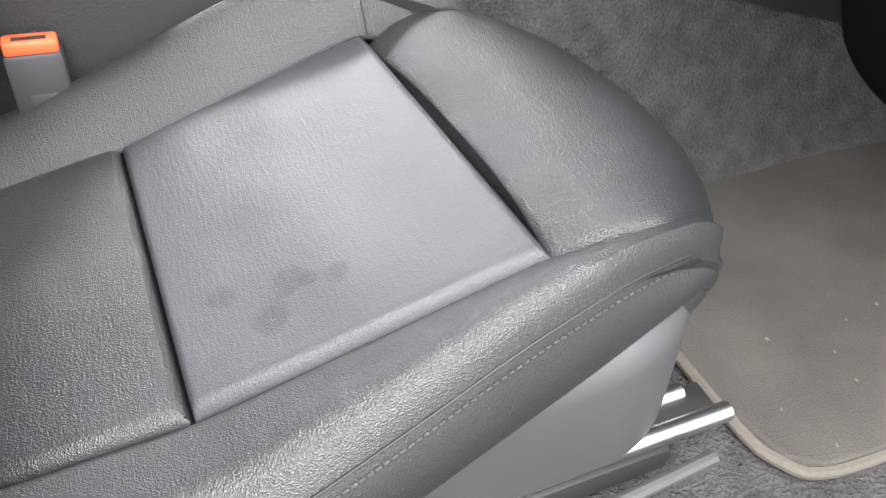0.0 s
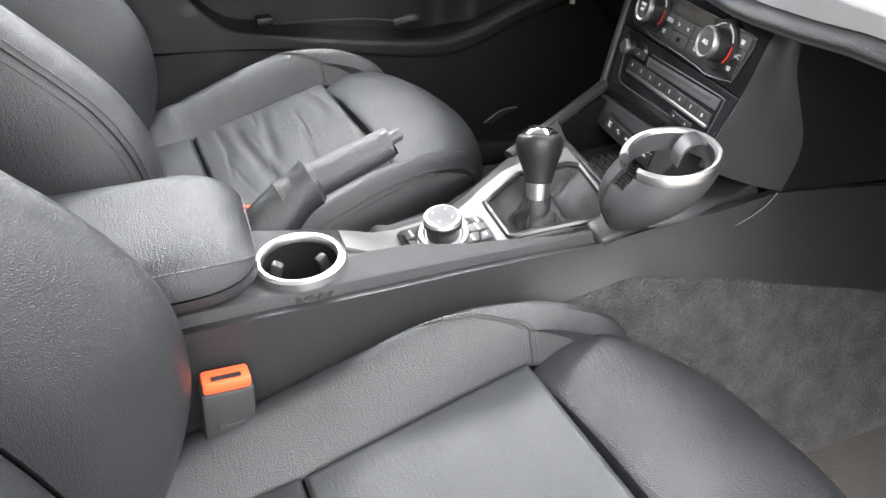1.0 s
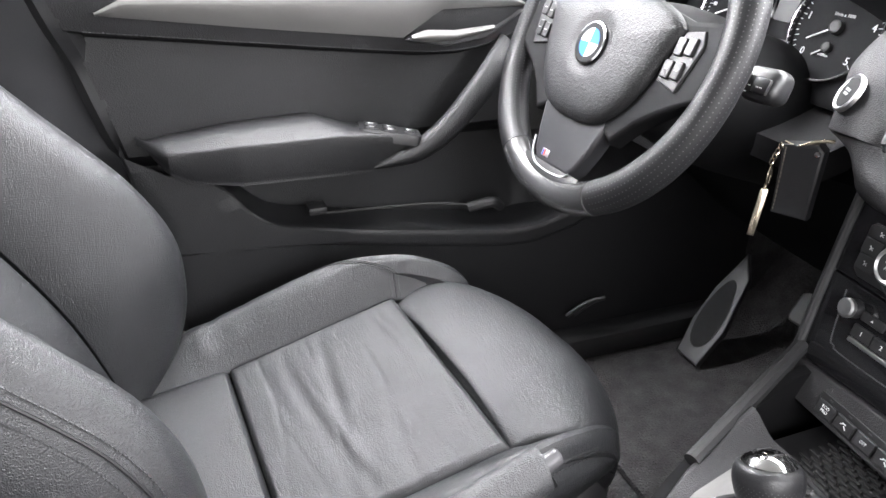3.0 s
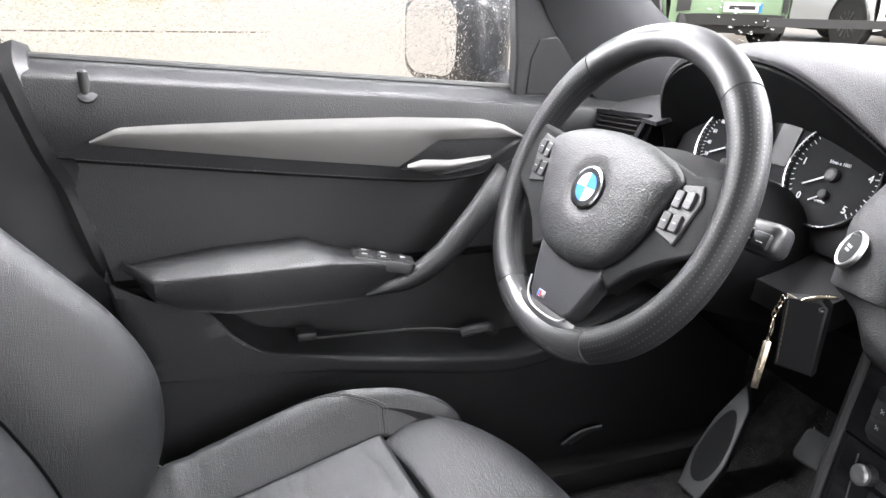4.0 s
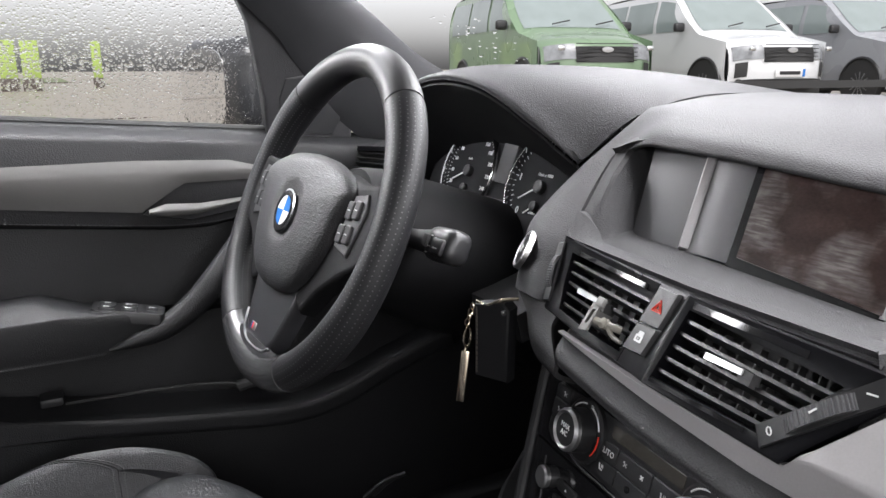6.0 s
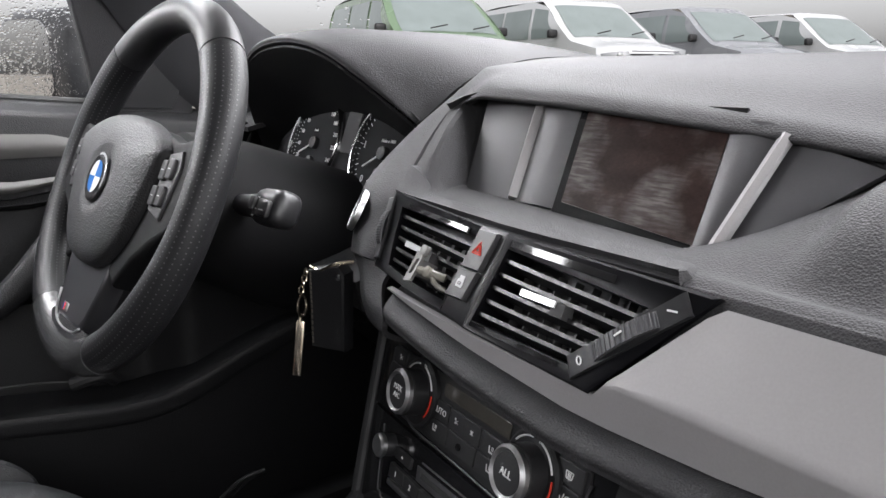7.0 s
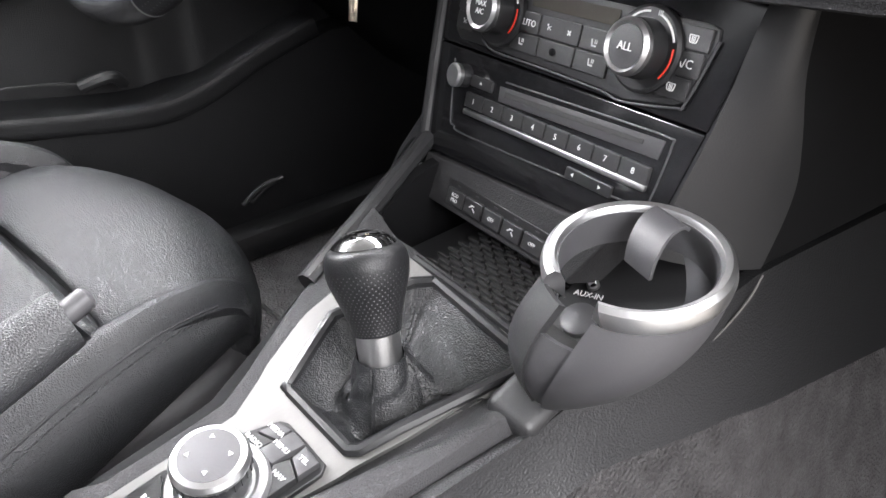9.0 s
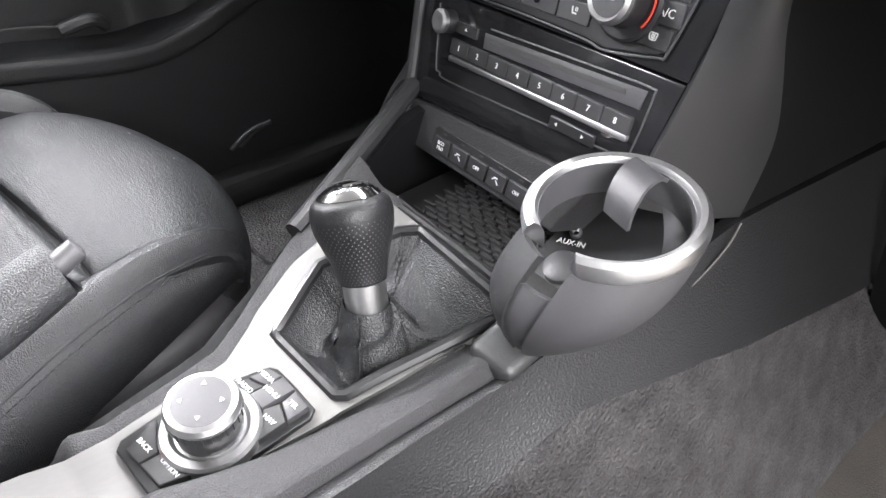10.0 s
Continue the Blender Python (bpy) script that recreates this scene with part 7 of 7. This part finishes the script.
def door_y(x, z):
    b, s, lp = belt(x), seam_z(x), lip_z(x)
    y = 0.742
    upper = step(s - 0.006, s + 0.004, z)
    y = lerp(y, 0.712 - 0.010 * math.sin(math.pi * min(1, max(0, (z - s) / (b - s)))), upper)
    y = lerp(y, 0.738, step(b - 0.022, b, z) ** 1.5)
    pocket = step(lp - 0.020, lp - 0.010, z) * (1 - step(0.80, 0.83, z)) * (1 - step(0.12, 0.20, x))
    y = lerp(y, 0.785, pocket)
    below = 1 - step(lp - 0.034, lp - 0.026, z)
    return lerp(y, 0.722 - 0.014 * step(0.30, 0.60, z), below)


ROWS_V = [0, 0.25, 0.34, 0.36, 0.40, 0.425, 0.60, 0.64, 0.72, 0.74, 0.94, 1.0]


def row_z(x, v):
    """Rows of the panel follow the lines of the lip, the seam and the window sill."""
    lp, s, b = lip_z(x), seam_z(x), belt(x)
    zs = [0.33, 0.60, lp - 0.035, lp - 0.025, lp - 0.004, lp + 0.004, 0.80, 0.86, s - 0.007, s + 0.005, b - 0.022, b]
    return table(list(zip(ROWS_V, zs)), v)


def panel(u, v):
    z0 = row_z(-0.45, v)
    x0 = table([(0.33, -0.40), (0.59, -0.433), (0.705, -0.444), (0.86, -0.475), (1.0, -0.512), (1.1, -0.54)], z0)
    x = lerp(x0, 0.60, u ** 1.15)
    z = row_z(x, v)
    return (x, door_y(x, z), z)


part("panel", sheet(panel, 170, 200, 0.0), DOORP, door)
INNER = [(-0.42, 0.815), (-0.372, 0.803), (-0.345, 0.782), (-0.322, 0.752), (-0.285, 0.725), (-0.22, 0.710), (-0.07, 0.683), (0.09, 0.661), (0.17, 0.672), (0.26, 0.705), (0.36, 0.735)]
OUTER = [(-0.476, 0.850), (-0.466, 0.800), (-0.455, 0.760), (-0.448, 0.725), (-0.440, 0.702), (-0.26, 0.685), (-0.07, 0.652), (0.09, 0.628), (0.18, 0.640), (0.27, 0.675), (0.37, 0.705)]


def moulding(u, v):
    """The raised lower frame of the door pocket, with rounded edges."""
    i, o = spline([(x, 0, z) for x, z in INNER], u), spline([(x, 0, z) for x, z in OUTER], u)
    d = (o - i).normalized()
    ring = [i + Vector((0, 0.775, 0)), i + Vector((0, 0.700, 0)), i + d * 0.002 + Vector((0, 0.6925, 0)), i + d * 0.006 + Vector((0, 0.690, 0)), o - d * 0.006 + Vector((0, 0.690, 0)), o - d * 0.002 + Vector((0, 0.6925, 0)), o + Vector((0, 0.698, 0)), o + Vector((0, 0.735, 0))]
    k = v * 7
    j = min(int(k), 6)
    return ring[j].lerp(ring[j + 1], k - j)


part("lower_moulding", sheet(moulding, 90, 28, 0.0), DOORP, door)
part("panel_edge", tube([Vector(panel(0, k / 20)) + Vector((-0.004, 0.02, 0)) for k in range(21)], 0.02, 8, 60), HARD, door)
part("sill_rubber", tube([(-0.56, 0.742, belt(-0.56) + 0.001), (-0.2, 0.742, belt(-0.2) + 0.001), (0.12, 0.742, belt(0.12) + 0.001)], 0.005, 8, 20), RUBBER, door, "black rubber window seal")
part("seam_stitching", stitches([(x, 0.7085, seam_z(x) + 0.005) for x in (-0.49, -0.40, -0.30, -0.2, -0.1, -0.03, 0.03, 0.08)], 0.005, 0.0006), STITCH, door)


def strip_pt(u, v):
    x = lerp(-0.472, 0.092, u)
    top = table([(-0.472, 1.024), (-0.44, 1.039), (-0.40, 1.0405), (-0.236, 1.042), (-0.10, 1.041), (0.025, 1.035), (0.06, 1.026), (0.092, 1.009)], x)
    low = table([(-0.472, 1.020), (-0.276, 0.994), (-0.092, 0.972), (-0.05, 1.000), (-0.035, 1.008), (0.075, 1.0075), (0.092, 1.007)], x)
    fold = table([(-0.472, 1.022), (-0.442, 1.031), (-0.238, 1.024), (0.05, 1.022), (0.092, 1.008)], x)
    fold = min(max(fold, low + 0.001), top - 0.001)
    z = lerp(low, fold, v * 2) if v < 0.5 else lerp(fold, top, v * 2 - 1)
    y = door_y(x, z) - 0.004 - 0.004 * math.sin(math.pi * v)
    return (x, y, z)


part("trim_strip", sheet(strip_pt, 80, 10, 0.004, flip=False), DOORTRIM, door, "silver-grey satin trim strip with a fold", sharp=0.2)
# handle in its recess
rec = part("handle_recess", sheet(lambda u, v: (lerp(-0.090, 0.088, u), 0.7015 + 0.012 * math.sin(math.pi * u) * math.sin(math.pi * v), lerp(table([(-0.09, 0.9695), (-0.03, 0.958), (0.03, 0.966), (0.088, 1.000)], lerp(-0.090, 0.088, u)), table([(-0.09, 0.971), (-0.05, 1.000), (-0.035, 1.008), (0.088, 1.0075)], lerp(-0.090, 0.088, u)), v)), 30, 10, 0.003), SMOOTH, door)
part("door_handle", sheet(lambda u, v: (lerp(-0.084, 0.040, u), 0.692 - 0.006 * math.sin(math.pi * v) + 0.004 * u, lerp(table([(-0.084, 0.971), (-0.06, 0.966), (-0.02, 0.966), (0.04, 0.977)], lerp(-0.084, 0.040, u)), table([(-0.084, 0.977), (-0.062, 0.983), (-0.02, 0.980), (0.04, 0.984)], lerp(-0.084, 0.040, u)), v)), 24, 8, 0.004), ALU, rec, "satin silver door handle")


def arm_pt(u, v):
    """Armrest: a wedge-ended padded ledge."""
    x = lerp(-0.455, -0.080, u)
    front = table([(-0.455, 0.715), (-0.42, 0.660), (-0.33, 0.645), (-0.18, 0.652), (-0.080, 0.665)], x)
    top = table([(-0.455, 0.860), (-0.42, 0.870), (-0.33, 0.880), (-0.225, 0.883), (-0.175, 0.864), (-0.080, 0.846)], x)
    edge = table([(-0.455, 0.858), (-0.42, 0.852), (-0.33, 0.858), (-0.20, 0.856), (-0.080, 0.839)], x)
    low = table([(-0.455, 0.855), (-0.42, 0.826), (-0.39, 0.812), (-0.33, 0.806), (-0.155, 0.800), (-0.10, 0.812), (-0.080, 0.824)], x)
    ring = [(0.745, top - 0.014), (lerp(0.745, front, 0.6), top - 0.004), (front + 0.006, edge + 0.006), (front, edge - 0.004), (front + 0.004, low + 0.006), (front + 0.014, low), (0.745, low + 0.004)]
    p = spline([(x, a, b) for a, b in ring], v)
    return p


part("armrest", sheet(arm_pt, 60, 40, 0.0), DOORP, door)


def pull_pt(u, v):
    """Grip that sweeps from the armrest up to the handle."""
    c = spline([(-0.150, 0.672, 0.806), (-0.090, 0.665, 0.820), (-0.045, 0.663, 0.848), (-0.005, 0.664, 0.888), (0.040, 0.675, 0.936), (0.062, 0.700, 0.962)], u)
    a = 2 * math.pi * v
    w = table([(0, 0.006), (0.15, 0.015), (0.8, 0.021), (1, 0.010)], u)
    d = Vector((0.62, 0, -0.78))
    return c + d * (w * math.cos(a)) + Vector((0, 1, 0)) * (0.015 * math.sin(a))


part("pull_grip", sheet(pull_pt, 40, 24, 0.0), DOORP, door)
# window switches
SWM = Matrix.Translation((-0.122, 0.680, 0.8500)) @ Matrix.Rotation(radians(11), 4, "Y") @ Matrix.Rotation(radians(-10), 4, "Z")
sw = part("switch_panel", prism(rounded(0.088, 0.040, 0.006), 0.003, SWM, 0.001, base=-0.012), SMOOTH, door)
for x, y, w in ((-0.026, 0.009, 0.020), (0.000, 0.009, 0.020), (-0.026, -0.009, 0.020), (0.000, -0.009, 0.020), (0.028, 0.0, 0.014)):
    part("switch", box((w, 0.013, 0.004), SWM @ T(x, y, 0.0032), 0.0012), SMOOTH, sw)
    part("switch_symbol", box((0.006, 0.0018, 0.0005), SWM @ T(x, y, 0.0053)), WHITE, sw)
    part("switch_symbol", box((0.0018, 0.005, 0.0005), SWM @ T(x - 0.003, y, 0.0053)), WHITE, sw)
# lock pin
part("lock_pin", lathe([(0.0055, -0.004), (0.0055, 0.024), (0.003, 0.026)], 16, T(-0.470, 0.708, 1.080) @ Matrix.Rotation(radians(8), 4, "X")), RUBBER, door)
part("lock_collar", lathe([(0.012, 0), (0.011, 0.003), (0.006, 0.004)], 20, T(-0.468, 0.7075, 1.077) @ Matrix.Rotation(radians(55), 4, "X")), HARD, door)
# clips in the pocket
part("pocket_clip", box((0.028, 0.03, 0.012), T(-0.225, 0.725, 0.728), 0.003), HARD, door)
part("pocket_clip", tube([(0.020, 0.725, 0.694), (0.055, 0.712, 0.704), (0.075, 0.725, 0.688)], 0.009, 10, 10), HARD, door)
part("pocket_band", tube([(-0.21, 0.725, 0.718), (-0.05, 0.73, 0.708), (0.03, 0.725, 0.696)], 0.0022, 6, 20), RUBBER, door)
# sill trim and seat-side carpet below the door
part("sill_trim", box((1.3, 0.06, 0.05), T(-0.1, 0.70, 0.40), 0.015), HARD, door)
for x in (0.20, 0.215):
    part("floor_lever", tube([(x, 0.69, 0.47), (x + 0.03, 0.685, 0.492), (x + 0.055, 0.68, 0.500)], 0.004, 8, 8), SMOOTH, door)
# speaker behind the wheel
part("speaker_grille", lathe([(0.05, 0), (0.048, 0.006), (0.04, 0.004), (0, 0.004)], 36, axes((0.135, 0.735, 0.86), (1, 0, 0), (0, 0, 1)), cap=False), RUBBER, door)

# centre pillar behind the door, and the sides of the footwells
def pillar_b(u, v):
    x1 = table([(0.33, -0.405), (0.59, -0.436), (0.86, -0.478), (1.10, -0.545), (1.48, -0.66)], lerp(0.33, 1.48, v))
    return (lerp(-0.80, x1, u) - 0.002, 0.775 - 0.03 * math.sin(math.pi * u) - 0.13 * step(1.08, 1.48, lerp(0.33, 1.48, v)), lerp(0.33, 1.48, v))


tagged(part("pillar_center_left", sheet(pillar_b, 10, 30, 0.02), PILLAR), "dark trimmed centre pillar behind the driver door", "pillar", kind="structure")
for sy in (-1, 1):
    tagged(part("kick_panel", box((0.50, 0.03, 0.78), T(0.80, sy * 0.762, 0.72), 0.006), CARPET), "dark carpeted side of the footwell", "side panel", kind="structure")

# ---- side window with rain, mirror corner ----
w2 = thing("window_2", "side window of the driver door covered in rain drops", "car window", kind="structure")


def glass_pt(x, z):
    """A point of the side glass, which leans inwards towards the roof."""
    return Vector((x, 0.757 - 0.30 * (z - 1.07) - 0.12 * max(0, z - 1.2) ** 1.5, z))


bm = sheet(lambda u, v: glass_pt(lerp(-0.60, 0.16, u), lerp(1.05, 1.44, v)), 6, 10, 0.0035)
p2 = part("pane", bm, GLASS, w2)
p2.visible_shadow = False
rnd = random.Random(11)
drops = bmesh.new()


def add_drop(c, n, r, flat, seg=8):
    q = n.to_track_quat("Z", "Y").to_matrix().to_4x4()
    m = Matrix.Translation(c) @ q
    rings = []
    ex, rot = rnd.uniform(0.8, 1.3), rnd.uniform(0, 3)
    for rr, h in ((1.0, 0.0), (0.82, 0.55), (0.45, 0.9)):
        rings.append([drops.verts.new(m @ Vector((r * rr * math.cos(2 * math.pi * k / seg + rot) * ex, r * rr * math.sin(2 * math.pi * k / seg + rot), r * h * flat))) for k in range(seg)])
    top = drops.verts.new(m @ Vector((0, 0, r * flat)))
    for a, b in zip(rings, rings[1:]):
        for k in range(seg):
            drops.faces.new((a[k], a[(k + 1) % seg], b[(k + 1) % seg], b[k]))
    for k in range(seg):
        drops.faces.new((rings[-1][k], rings[-1][(k + 1) % seg], top))
    drops.faces.new(rings[0][::-1])


for k in range(17000):
    x, z = rnd.uniform(-0.56, 0.11), 1.075 + 0.20 * rnd.random()
    if z < belt(x) + 0.004:
        continue
    r = 0.0006 + 0.0013 * rnd.random() ** 1.8 + (0.0010 if rnd.random() < 0.04 else 0)
    add_drop(glass_pt(x, z) + Vector((0, 0.0042, 0)), Vector((0, 0.96, 0.28)), r, 0.30, 7)
for k in range(240):
    u, w = rnd.uniform(0.02, 0.42), rnd.uniform(0.90, 0.95)
    c = Vector((lerp(0.98, 0.32, u) - 0.05 * w ** 2 - 0.42 * w ** 6, 0.84 * w * lerp(1, 0.86, u), lerp(1.07, 1.45, u)))
    if rnd.random() < ((w - 0.90) / 0.06):
        add_drop(c + Vector((0.004, 0, 0.006)), Vector((0.45, 0.25, 0.86)), 0.0012 + 0.0022 * rnd.random() ** 2, 0.35, 7)
tagged(part("rain_drops", drops, WATER), "small clear rain drops on the side window", "rain drops", kind="stuff")


def corner(u, v):
    """Wide windscreen pillar cover with the mirror corner below it."""
    L = [(0.28, 0.757, 1.030), (0.20, 0.738, 1.090), (0.128, 0.710, 1.175), (0.085, 0.690, 1.225), (-0.06, 0.660, 1.330), (-0.40, 0.62, 1.45)]
    R = [(0.72, 0.775, 1.035), (0.50, 0.760, 1.085), (0.34, 0.735, 1.145), (0.215, 0.705, 1.225), (0.02, 0.650, 1.345), (-0.30, 0.59, 1.47)]
    a, b = spline(L, u), spline(R, u)
    p = a.lerp(b, v)
    return p + Vector((0.006, -0.030, 0.010)) * math.sin(math.pi * min(1, v)) ** 0.8


tagged(part("pillar_front_left", sheet(corner, 40, 24, 0.02), PILLAR), "dark trimmed windscreen pillar beside the driver", "pillar", kind="structure")
MC = axes((0.0, 0.735, 1.07), (1, 0, 0), (0, -0.3, 1))
cover = thing("mirror_corner", "black plastic corner cover inside the door mirror", "mirror cover", kind="structure")
part("base", prism([(0.088, -0.014), (0.215, -0.020), (0.212, 0.030), (0.128, 0.120), (0.075, 0.20), (0.030, 0.27), (0.0, 0.27), (0.058, 0.15), (0.080, 0.05)], 0.010, MC, 0.004, 3, base=-0.012), SOFT, cover)
part("speaker_cover", prism([(0.105, -0.004), (0.185, -0.006), (0.196, 0.022), (0.165, 0.062), (0.135, 0.082), (0.110, 0.078), (0.102, 0.050)], 0.0115, MC, 0.002, 3, base=0.008), HARD, cover)
tagged(part("pillar_front_right", sheet(lambda u, v: Vector((corner(u, v).x, -corner(u, v).y, corner(u, v).z)), 20, 10, 0.02, flip=True), PILLAR), "dark fabric covered windscreen pillar beside the passenger", "pillar", kind="structure")

# ---- door mirror ----
mir = thing("door_mirror", "dark door mirror housing outside the driver window", "door mirror")
MM = pose(0.10, 1.00, 1.125, 0, 0, 22)
part("housing", merge(bmesh.new(), box((0.09, 0.22, 0.165), MM, 0.040, 5)), SHELL, mir)
part("mirror_glass", prism(rounded(0.130, 0.125, 0.035, 6), 0.003, MM @ axes((-0.0455, 0.012, 0.0), (0, -1, 0), (0, 0, 1)), base=0), MIRROR, mir, "silvered mirror glass")
part("arm", box((0.06, 0.14, 0.035), T(0.15, 0.86, 1.06), 0.012), SHELL, mir)
